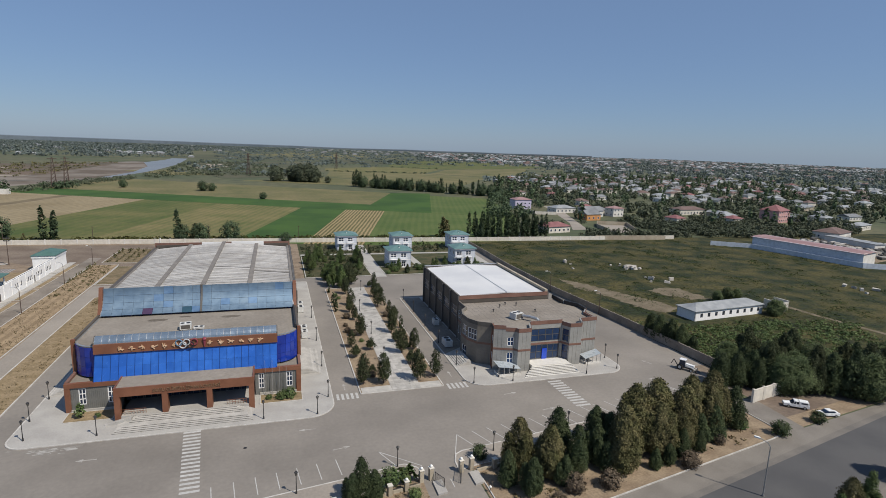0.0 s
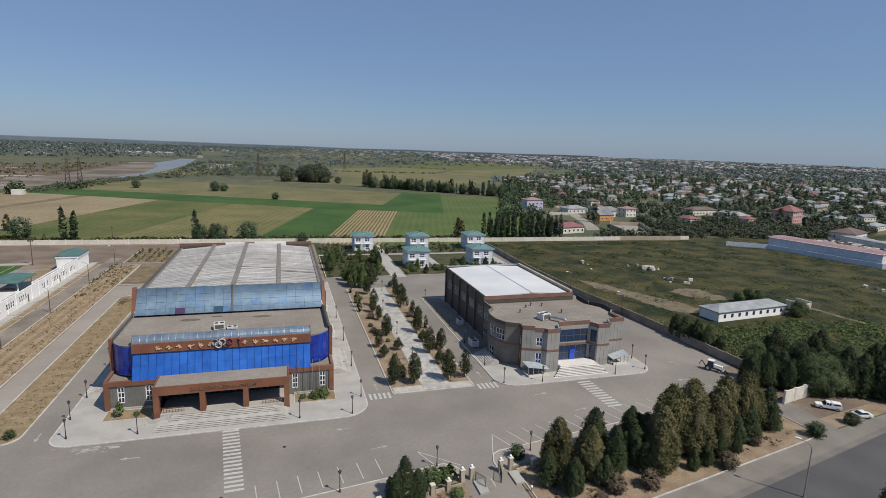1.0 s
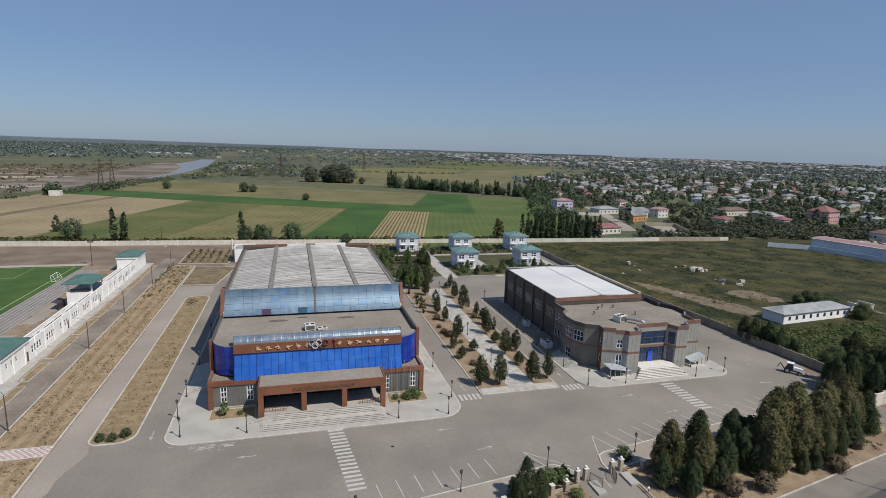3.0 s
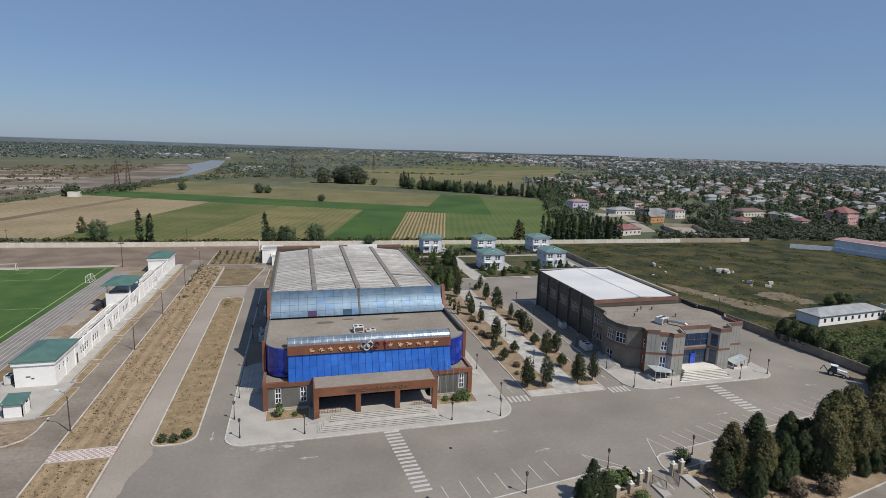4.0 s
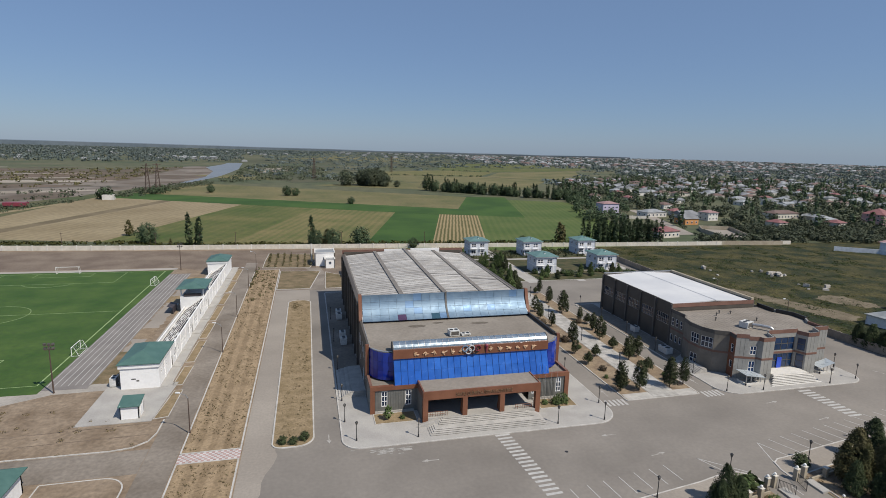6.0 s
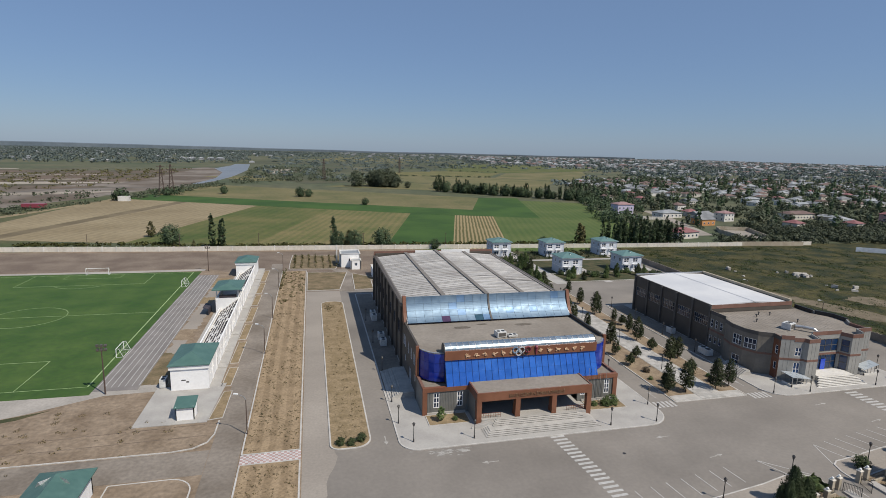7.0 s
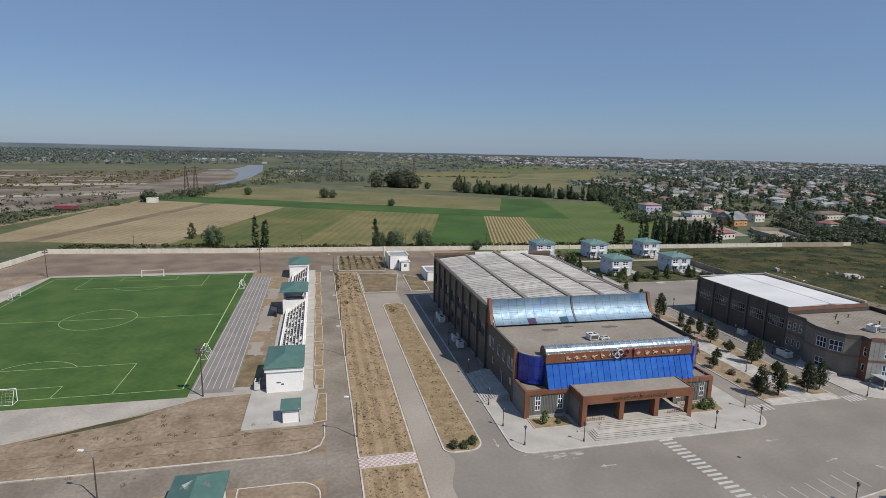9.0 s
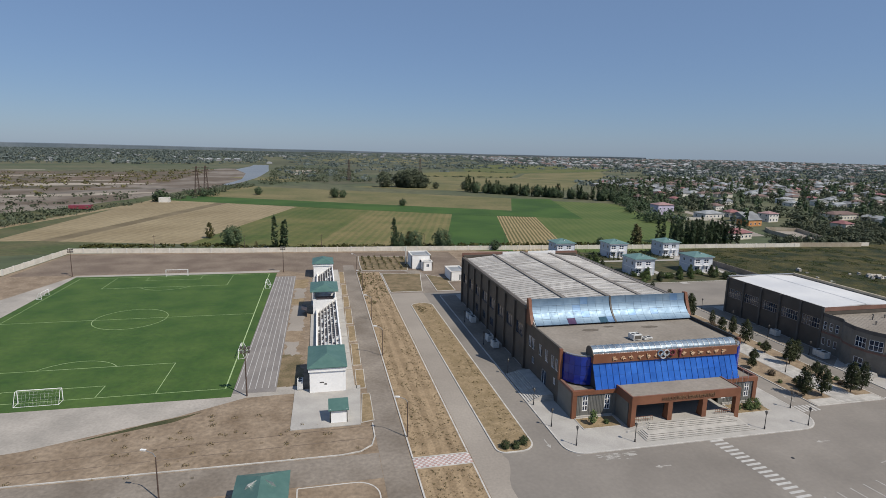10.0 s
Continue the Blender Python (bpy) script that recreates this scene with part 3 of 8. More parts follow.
# Darker surface laid over the pale paving to deepen the halls' shade.
patch("pavement", [(-40.3, 112), (-35.2, 112), (-35.2, 186.6), (-40.3, 186.6)], ASPHALT_OLD, "darker paving that deepens the hall shade", 0.146, "pavement")
patch("pavement", [(36.5, 113.2), (42.5, 117.5), (42.4, 160.6), (36.5, 160.6)], ASPHALT_OLD, "darker paving that deepens the hall shade", 0.146, "pavement")
bed("garden_bed", rounded(14.6, 31.4, 97.0, 176, (0.4, 0.4, 1, 1)), SOIL, "long planted park bed between two lanes", category="planting bed")
bed("garden_bed", [(9.4, 192.2), (33, 192.2), (33, 232), (9.4, 232)], GRASS, "garden bed with shrubs and young trees", category="planting bed")
bed("garden_bed", [(38, 192.2), (82, 192.2), (82, 206), (38, 206)], GRASS, "garden bed in front of the villas", category="planting bed")
patch("lane", [(33, 190), (38, 190), (39, 256), (34, 256)], PAVING, "pale lane to the villas", 0.05, "lane")
patch("lane", [(53, 190), (56, 190), (56, 232), (53, 232)], PAVING, "pale garden path", 0.06, "lane")
patch("lane", [(79, 190), (84, 190), (86, 256), (81, 256)], PAVING, "pale lane along the fence", 0.06, "lane")
patch("lane", [(9.4, 232), (81, 230), (81, 232.5), (9.4, 234.5)], PAVING, "pale cross path behind the villas", 0.06, "lane")
# old lanes beside the stand
patch("lane", [(-70.2, 66), (-65.5, 66), (-65.5, 238), (-69.8, 238)], ASPHALT_OLD, "worn patched asphalt lane", 0.025, "lane")
patch("lane", [(-330, 89.6), (-70.2, 89.6), (-70.2, 96.4), (-330, 98.5)], ASPHALT_OLD, "worn patched asphalt lane", 0.03, "lane")
patch("lane", [(-45.4, 191), (-40.4, 191), (-39.6, 218), (-41, 226), (-47, 226), (-44.6, 219)], ASPHALT_OLD, "worn concrete service lane", 0.03, "lane")
kerb_line = [(-330, 98.8), (-200, 97.9), (-76, 96.7), (-73, 97.2), (-71, 98.8), (-70.3, 101.4), (-70.25, 106)]
kerb_shape = Shape()
for p, q in zip(kerb_line, kerb_line[1:]):
    d = (Vector(q) - Vector(p)).normalized() * 0.11
    kerb_shape.prism([(p[0] + d.y, p[1] - d.x), (q[0] + d.y, q[1] - d.x), (q[0] - d.y, q[1] + d.x), (p[0] - d.y, p[1] + d.x)], 0, 0.16)
solid("kerb", kerb_shape, KERB, "pale worn kerb along the lane", "kerb", kind="structure")
for y0, y1 in ((99.2, 101.2), (102.0, 105.2)):
    for k in range(12):
        x = -150 + k * 6.6
        patch("wheel_rut", [(x, y0 + (y1 - y0) * k / 12), (x + 6.0, y0 + (y1 - y0) * (k + 0.9) / 12), (x + 6.0, y0 + 0.16 + (y1 - y0) * (k + 0.9) / 12), (x, y0 + 0.2 + (y1 - y0) * k / 12)], SOIL_RED, "shallow wheel rut in dry earth", 0.028, "rut")
bed("corner_bed", rounded(-82.5, -71.0, 66, 89.2, (0.3, 0.3, 3.5, 0.3)), SOIL_GREY, "dry corner bed", 0.12, 0.2, "planting bed")
patch("apron", [(-84.2, 105.9), (-72.3, 105.9), (-71.2, 122), (-84.0, 122)], PAVING, "pale paved apron by the stand", 0.12, "pavement")
patch("footway", [(-74.4, 120), (-72.3, 120), (-71.95, 230), (-74.2, 230)], PAVING, "pale footway behind the stand", 0.14, "pavement")
verges = [(120.5, 130), (132.5, 146), (148, 160), (162, 176), (178, 190), (192, 206), (208, 226)]
for y0, y1 in verges:
    bed("verge_bed", [(-72.1, y0), (-70.2, y0), (-69.9, y1), (-71.8, y1)], GRASS_DRY, "narrow dry grass verge", 0.12, 0.12, "planting bed")
bed("verge_bed", [(-72.2, 106.5), (-69.8, 107), (-69.6, 118), (-71.2, 118)], GRASS_DRY, "narrow dry grass verge", 0.12, 0.12, "planting bed")

# pitch and running track
patch("apron", [(-330, 100.5), (-150, 102), (-124, 107), (-104, 114.5), (-93, 120.2), (-83, 120.5), (-83, 124), (-330, 124)], CONCRETE, "pale concrete apron of the pitch", 0.025, "apron")
patch("grass_patch", [(-118, 108.2), (-104, 112.6), (-100, 115.5), (-108, 112.8)], GRASS, "strip of green grass", 0.03, "grass")
patch("apron", [(-186, 124), (-160, 124), (-160, 228), (-94, 229), (-94, 232), (-164, 232), (-184, 160)], CONCRETE, "pale concrete apron of the pitch", 0.025, "apron")
pitch = patch("football_pitch", [(-163.5, 121.6), (-95.8, 121.0), (-94.7, 228.0), (-163.2, 229.4)], TURF, "green artificial turf football pitch", 0.05, "pitch")
track = patch("running_track", [(-95.75, 122.4), (-87.6, 122.0), (-87.5, 221.5), (-94.75, 221.5)], TRACK, "grey straight running track", 0.045, "track")
for i in range(7):
    xa, xb = -95.45 + 1.24 * i, -94.5 + 1.10 * i
    part("lane_line", Shape().prism([(xa, 124), (xa + 0.13, 124), (xb + 0.13, 220.8), (xb, 220.8)], 0.04, 0.052), PAINT, track, "white lane line")


def line(x0, y0, x1, y1, w=0.13, parent=pitch, z=0.058, material=TURF_LINE, name="line"):
    d = Vector((x1 - x0, y1 - y0)).normalized() * w / 2
    part(name, Shape().prism([(x0 + d.y, y0 - d.x), (x1 + d.y, y1 - d.x), (x1 - d.y, y1 + d.x), (x0 - d.y, y0 + d.x)], z - 0.02, z), material, parent)


CX, CY = -129.5, 175.6
PX0, PX1, PY0, PY1 = -160.8, -97.4, 125.0, 226.6
line(PX0, PY0, PX1, PY0), line(PX0, PY1, PX1, PY1), line(PX0, PY0, PX0, PY1), line(PX1, PY0, PX1, PY1, 0.26), line(PX0, CY, PX1, CY)
for y, s in ((PY0, 1), (PY1, -1)):
    for half, deep in ((19.4, 15.6), (8.9, 5.4)):
        line(CX - half, y + s * deep, CX + half, y + s * deep)
        line(CX - half, y, CX - half, y + s * deep), line(CX + half, y, CX + half, y + s * deep)
    a = arc(CX, y + s * 10.8, 9.1, *((32, 148) if s > 0 else (212, 328)), 14)
    for p, q in zip(a, a[1:]):
        line(*p, *q)
a = arc(CX, CY, 9.15, 0, 360, 40)
for p, q in zip(a, a[1:]):
    line(*p, *q)


# road markings
def mark(poly, z=0.034, label="", material=PAINT):
    part("marking", Shape().prism(poly, 0.0, z), material, lot, label)


def stripe(x0, y0, x1, y1, w=0.13):
    d = Vector((x1 - x0, y1 - y0)).normalized() * w / 2
    mark([(x0 + d.y, y0 - d.x), (x1 + d.y, y1 - d.x), (x1 - d.y, y1 + d.x), (x0 - d.y, y0 + d.x)])


for i in range(17):
    y = 72.6 + i * 1.04
    x = -12.05 - 0.108 * (y - 72.6)
    mark([(x - 1.28, y), (x + 1.28, y + 0.1), (x + 1.28, y + 0.58), (x - 1.28, y + 0.5)], label="worn white crossing bar")
for i in range(11):
    y = 83.1 + i * 1.08
    x = 54.6 - 0.02 * (y - 83)
    mark([(x - 1.5, y), (x + 1.5, y), (x + 1.5, y + 0.55), (x - 1.5, y + 0.55)], label="white crossing bar")
for x0 in (10.1, 32.0):
    for i in range(5):
        mark([(x0 + i * 0.9, 95.6), (x0 + i * 0.9 + 0.48, 95.6), (x0 + i * 0.9 + 0.48, 98.0), (x0 + i * 0.9, 98.0)], label="white crossing bar")
for i in range(17):
    x = -38 + i * 2.86
    if not -16 < x < -10:
        stripe(*along(x, 74.8), *along(x + 0.5, 70.6))
for i in range(19):
    x = 27.9 + i * 2.86
    stripe(*along(x, 74.3), *along(x + 2.1, 69.0))
stripe(*along(14.4, 74.3), *along(20.0, 68.2)), stripe(*along(14.4, 74.3), *along(16.4, 69.4)), stripe(27.9, 78.7, 25.9, 73.2)
for i in range(4):
    stripe(*along(23.2, 46.5 + i * 5.0), *along(23.2, 48.5 + i * 5.0))
bed("pavement", [(25.0, 68.8), (25.1, 71.2), (25.8, 73.1), (27.1, 73.9), (28.9, 74.1), along(36, 69.5), along(84, 69.0), along(84, 66.2), along(27.2, 64.9)][::-1], SIDE_ROAD, "kerbed paved strip beside the gate", 0.12, 0.22)
bed("pavement", [along(-40, 65.4), along(18.4, 65.4), (19.7, 68.6), (20.0, 69.9), (19.1, 71.3), (17.6, 72.4), (15.9, 72.3), along(10.5, 69.4), along(-40, 69.9)], SIDE_ROAD, "kerbed paved strip beside the gate", 0.12, 0.22)


def arrow(x, y, turn, size=1.0):
    c, s = math.cos(radians(turn)), math.sin(radians(turn))
    put = lambda pts: mark([(x + size * (c * a - s * b), y + size * (s * a + c * b)) for a, b in pts], label="faded white lane arrow", material=ARROW)
    put([(-1.4, -0.1), (0.4, -0.1), (0.4, 0.1), (-1.4, 0.1)]), put([(0.4, -0.42), (1.4, 0.0), (0.4, 0.42)])


for x, y, turn in ((4.2, 86.0, 180), (9.0, 79.0, 10), (43, 91.0, 5), (47.5, 83.5, 10), (12.0, 101, 90), (34.2, 102.5, 90), (76.0, 90.5, 170), (80.5, 99, 110), (77, 85, 150), (-27.5, 84.5, 180), (-42.6, 94.0, 270)):
    arrow(x, y, turn)
def ragged(poly, seed, step=1.2, amount=0.9):
    """The outline broken into short uneven bites, as bare earth meets weeds."""
    rr, out = random.Random(seed), []
    for (ax, ay), (bx, by) in zip(poly, poly[1:] + poly[:1]):
        n = max(1, int(math.hypot(bx - ax, by - ay) / step))
        for k in range(n):
            out.append((ax + (bx - ax) * k / n + rr.uniform(-amount, amount), ay + (by - ay) * k / n + rr.uniform(-amount, amount)))
    return out


# faded chalky paint before the steps
rb = random.Random(19)
for i in range(26):
    x, y = rb.gauss(-33.0, 2.2), rb.gauss(88.6, 0.5)
    w, h = rb.uniform(0.2, 1.3), rb.uniform(0.06, 0.25)
    part("paint_smear", Shape().prism(ragged([(x - w, y - h), (x + w, y - h * 0.6), (x + w * 0.8, y + h), (x - w * 0.7, y + h * 0.7)], i, 0.25, 0.09), 0.0, 0.026 + 0.0003 * i), CHALK, lot, "faded chalky paint smear")
part("drain_cover", Shape().tube((-5.4, 82.6, 0.0), (-5.4, 82.6, 0.03), 0.28, n=14), DARK, lot, "dark iron drain cover")
for i, poly in enumerate(([(100, 176), (104.3, 170.4), (110, 158), (118, 140), (119, 134), (111, 131), (107, 137), (105, 150), (100, 163)], [(124, 155), (130, 158), (137, 156), (138, 146), (137, 141), (131, 142.5), (126, 148)], [(155.5, 130), (157.5, 130), (158.2, 121), (160, 110), (162.4, 98), (160.6, 98), (158.2, 110), (156.4, 121)])):
    patch("bare_track", ragged(poly, i, 1.2, 0.8 if i < 2 else 0.2), BARE, "bare sandy track in the meadow", 0.078, "track")
bed("planted_strip", [(-56.0, 193), (-45, 193), (-41, 219.5), (-56.0, 221)], WEEDY, "dry grass bed behind the loop road", category="planting bed")
bed("planted_strip", [(-40.2, 192.6), (-33.6, 192.6), (-33.2, 205.4), (-27.4, 205.4), (-39.4, 217.8)], WEEDY, "weedy bed beside the store shed", category="planting bed")
bed("planted_strip", [(-63, 240), (-63, 227.5), (-45, 225.5), (-40.4, 253), (-62.4, 256)], WEEDY, "weedy bed with rows of young hedges", category="planting bed")
for i, (x0, x1, y0, y1) in enumerate(((-88.8, -83.0, 124, 141), (-88.6, -83.4, 150, 158), (-88.4, -83.2, 203, 216), (-88.6, -84, 183, 190))):
    patch("dry_grass", ragged([(x0, y0), (x1, y0), (x1, y1), (x0, y1)], 40 + i, 1.0, 0.7), (WEEDY, SOIL, GRASS_DRY, GRASS_DRY)[i], "dry grass patch beside the track", 0.034, "grass")

for i, (x0, x1, y0, y1) in enumerate(((-87.2, -84.2, 140, 151), (-87.2, -83.4, 158, 182), (-87.0, -83.6, 189, 203))):
    patch("worn_path", ragged([(x0, y0), (x1, y0), (x1, y1), (x0, y1)], 60 + i, 1.1, 0.6), SIDE_ROAD, "worn grey hard-standing beside the track", 0.031, "path")

# ---- parts shared by the buildings ----
def window(parent, a, b, z0, z1, thick=0.3, cols=2, rows=2, frame=WHITE, pane=GLASS_WIN, name="window", bar=0.09, label=""):
    """A glazed window in the opening from a to b (plan points of the wall's outer face)."""
    ax, ay = a
    dx, dy = b[0] - ax, b[1] - ay
    w = math.hypot(dx, dy)
    at = Matrix.Translation((ax, ay, z0)) @ Matrix(((dx / w, -dy / w, 0, 0), (dy / w, dx / w, 0, 0), (0, 0, 1, 0), (0, 0, 0, 1)))
    h = z1 - z0
    cw, ch = (w - bar) / cols, (h - bar) / rows
    holes = [(bar + i * cw, (i + 1) * cw, bar + j * ch, (j + 1) * ch) for i in range(cols) for j in range(rows)]
    s = Shape().wall((0, 0.05), (w, 0.05), 0, h, 0.09, holes)
    win = part(name, s, frame, parent, label, at)
    part("pane", Shape().box(0.02, w - 0.02, 0.10, 0.12, 0.02, h - 0.02), pane, win)
    return win


def ribs(parent, material, a, b, z0, z1, step=0.35, proud=0.04):
    """Upright ribs on a wall's outer face, which is on the right of the way from a to b."""
    ax, ay = a
    w = math.hypot(b[0] - ax, b[1] - ay)
    dx, dy = (b[0] - ax) / w, (b[1] - ay) / w
    ox, oy = dy * proud, -dx * proud
    k = step * 0.5
    while k < w - 0.1:
        p, q = (ax + dx * k, ay + dy * k), (ax + dx * (k + step * 0.4), ay + dy * (k + step * 0.4))
        part("rib", Shape().prism(((p[0] + ox, p[1] + oy), (q[0] + ox, q[1] + oy), q, p), z0, z1), material, parent)
        k += step


def sheet(parent, name, p, u, v, thick, material, label=""):
    """A flat pane with corner p and edges u, v."""
    p, u, v = Vector(p), Vector(u), Vector(v)
    n = u.cross(v).normalized() * thick
    s = Shape().add([p, p + u, p + u + v, p + v, p - n, p + u - n, p + u + v - n, p + v - n],
                    [(0, 1, 2, 3), (7, 6, 5, 4), (0, 4, 5, 1), (1, 5, 6, 2), (2, 6, 7, 3), (3, 7, 4, 0)])
    return part(name, s, material, parent, label)


def unit(x, y, z, turn=0, size=(1.6, 1.1, 1.2)):
    """An outdoor cooling unit with a fan grille and feet."""
    w, d, h = size
    ob = thing("cooling_unit", "white outdoor cooling unit on short feet", "air conditioner", "cooling units", pose(x, y, z, 0, 0, turn))
    part("casing", Shape().box(-w / 2, w / 2, -d / 2, d / 2, 0.15, h), AC_WHITE, ob)
    for k in (-0.25, 0.25):
        part("fan_grille", Shape().tube((k * w, 0, h), (k * w, 0, h + 0.05), 0.2 * w, 0.19 * w, 12), DARK, ob, "dark round fan grille")
    part("side_grille", Shape().box(-w * 0.4, w * 0.4, -d / 2 - 0.02, -d / 2, 0.3, h - 0.15), PARAPET, ob, "dark side grille")
    for i in (-1, 1):
        part("foot", Shape().box(i * w * 0.35 - 0.08, i * w * 0.35 + 0.08, -d / 2, d / 2, 0, 0.15), METAL, ob)
    return ob


# ---- sports hall ----
hall = thing("sports_hall", "large brown and grey sports hall with blue glazed front", "building")
X0, X1 = -35.0, 3.8
YF, YB = 124.0, 179.6
# long side walls with high windows
bays = [(1.8 + i * 6.75, 6.0 + i * 6.75) for i in range(8)]
hl = [(s0, s1, 6.6, 9.6) for s0, s1 in bays] + [(s0 + 0.8, s1 - 0.8, 2.0, 4.2) for s0, s1 in bays[2:5]]
side = part("side_wall", Shape().wall((X0, YB), (X0, YF), 0, 13.8, 0.4, hl), TAUPE, hall, "taupe side wall with high windows")
for s0, s1, z0, z1 in hl:
    window(side, (X0, YB - s0), (X0, YB - s1), z0, z1, cols=3, rows=1, frame=PARAPET)
side_r = part("side_wall", Shape().wall((X1, YF), (X1, YB), 0, 13.8, 0.4, hl), TAUPE, hall, "taupe side wall with high windows")
for s0, s1, z0, z1 in hl:
    window(side_r, (X1, YF + s0), (X1, YF + s1), z0, z1, cols=3, rows=1, frame=PARAPET)
for i in range(9):
    y = YF + 0.6 + i * 6.75
    for x, k in ((X0, -0.45), (X1, 0.45)):
        part("pilaster", Shape().box(min(x, x + k), max(x, x + k), y - 0.35, y + 0.35, 0, 13.7), PARAPET if k > 0 else TAUPE, hall, "upright pilaster")
part("back_wall", Shape().box(X0 + 0.4, X1 - 0.4, YB - 0.5, YB - 0.1, 0, 15.0), TAUPE, hall)
part("back_parapet", Shape().box(X0 - 0.1, X1 + 0.1, YB - 0.1, YB + 0.3, 11.5, 15.6), TERRA, hall, "terracotta back parapet")
part("back_panel", Shape().box(-22, -15.5, YB - 0.62, YB - 0.5, 14.6, 15.8).box(-13.5, -4, YB - 0.62, YB - 0.5, 14.6, 15.9), WHITE, hall, "white infill panel")
for x in (X0, X1):
    part("side_parapet", Shape().box(x - 0.25, x + 0.55 if x < 0 else x + 0.25, YF, YB, 13.8, 14.35), PARAPET if x > 0 else TAUPE, hall, "side parapet coping")


def vault(x):
    """Height of the hall's low, slightly bowed gable roof."""
    k = (x - (X0 + X1) / 2) / ((X1 - X0) / 2)
    return 13.95 + 1.25 * (1 - abs(k)) + 0.45 * (1 - k * k)


rng = random.Random(3)
cuts = [X0 + 0.4 + i * (X1 - X0 - 0.8) / 4 for i in range(5)]
for c0, c1 in zip(cuts, cuts[1:]):
    c0, c1 = c0 + 0.42, c1 - 0.42
    xs = [c0 + (c1 - c0) * i / 5 for i in range(6)]
    part("roof_deck", Shape().add([(x, y, vault(x) + 0.015) for y in (YF + 0.8, YB - 2.0) for x in xs], [(i, i + 1, i + 7, i + 6) for i in range(5)]), ROOF_GROOVE, hall, "roof deck coloured dark as shade between ribs")
    y = YF + 0.8
    while y < YB - 2.2:
        lift = 0.05 if rng.random() < 0.06 else 0.07
        ys = [(y, 0.0), (y + 0.04, lift), (y + 1.1, lift + 0.01), (y + 1.14, 0.0)]
        part("roof_rib", Shape().add([(x, b, vault(x) + z) for b, z in ys for x in xs], [(j * 6 + i, j * 6 + i + 1, j * 6 + i + 7, j * 6 + i + 6) for j in range(3) for i in range(5)]), ROOF_SHEET, hall)
        y += 1.62
    for k in range(4):
        y = YF + 8 + rng.random() * 40
        part("roof_patch", Shape().add([(x, y + d, vault(x) + 0.1) for d in (0, 0.3) for x in xs], [(i, i + 1, i + 7, i + 6) for i in range(5)]), ROOF_DARK, hall, "dark lapped roof seam")
for c in cuts:
    a, b = max(c - 0.5, X0 + 0.3), min(c + 0.5, X1 - 0.3)
    part("roof_gutter", Shape().side([(YF + 0.7, 12.8), (YB - 0.5, 12.8), (YB - 0.5, vault(c) + 0.3), (YF + 0.7, vault(c) + 0.3)], a, b), ROOF_DARK, hall, "grey roof gutter strip")

# great sloping glass screen over the lower roof
def bow(k):
    """Place (y, z) on the screen's hollow curve, k from its foot to its head."""
    return (120.5 + 3.3 * (1 - (1 - k) ** 1.7), 11.15 + 4.95 * (0.62 * k + 0.38 * k * k))


prof = [bow(k / 8) for k in range(9)]
screen = part("glass_screen", Shape().side([(p[0] + 0.12, p[1] - 0.12) for p in prof] + [(124.5, 15.9), (124.5, 11.6), (121.9, 11.1)], X0 + 0.5, X1 - 0.5), METAL, hall, "curved silvery blue glass screen")
NC = 20
rng = random.Random(4)
for i in range(NC):
    for j in range(4):
        w = (X1 - X0 - 1.4) / NC
        xa = X0 + 0.7 + i * w + 0.018
        xb, ks = xa + w - 0.036, [(j + m / 4) / 4 - (0.006 if m == 4 else 0) for m in range(5)]
        material = GLASS_RED if (i, j) == (4, 0) else GLASS_TEAL if (i, j) == (8, 0) else GLASS_BLUISH if rng.random() < 0.14 else GLASS_SKY
        line_ = [bow(k) for k in ks]
        me = Shape().side(line_ + [(y + 0.05, z - 0.03) for y, z in line_[::-1]], xa, xb).mesh("pane", material)
        pane = part("pane", me, None, screen, "replacement pane" if material in (GLASS_RED, GLASS_TEAL) else "")
        pane.location = (0, rng.uniform(-0.02, 0.0), rng.uniform(0.0, 0.02))
for i in range(NC + 1):
    x = X0 + 0.7 + i * (X1 - X0 - 1.4) / NC
    part("post", Shape().box(x - 0.07, x + 0.07, 121.0, 121.15, 10.6, 11.5), DARK, screen)
part("screen_mullion", Shape().side([(120.4, 11.1)] + [(p[0] - 0.14, p[1] + 0.06) for p in prof] + [(p[0], p[1]) for p in prof[::-1]], -15.9, -15.5), PARAPET, screen, "dark ladder strip on the screen")
part("clerestory", Shape().box(X0 + 0.5, X1 - 0.5, 121.5, 121.7, 10.4, 11.6), GLASS_NAVY, hall, "dark glazed strip under the screen")
for x0, x1 in ((X0 - 0.1, X0 + 0.6), (X1 - 0.6, X1 + 0.1)):
    part("screen_fin", Shape().side([(121.2, 10.7), (124.6, 10.7), (124.6, 16.2), (123.7, 16.25), (123.1, 14.5), (122.4, 12.9)], x0, x1), BROWN, hall, "brown end fin of the screen")

# lower front block
YC, ZT = 103.2, 10.7
lw = [(1.4, 2.9, 6.2, 8.6), (3.2, 4.7, 6.2, 8.6), (7.0, 8.5, 6.2, 8.6), (10.2, 11.7, 6.2, 8.6), (13.2, 14.7, 6.2, 8.6), (15.1, 16.4, 6.2, 8.6), (3.6, 4.8, 3.2, 4.6), (14.6, 15.6, 3.2, 4.6), (9.0, 11.2, 1.0, 4.0)]
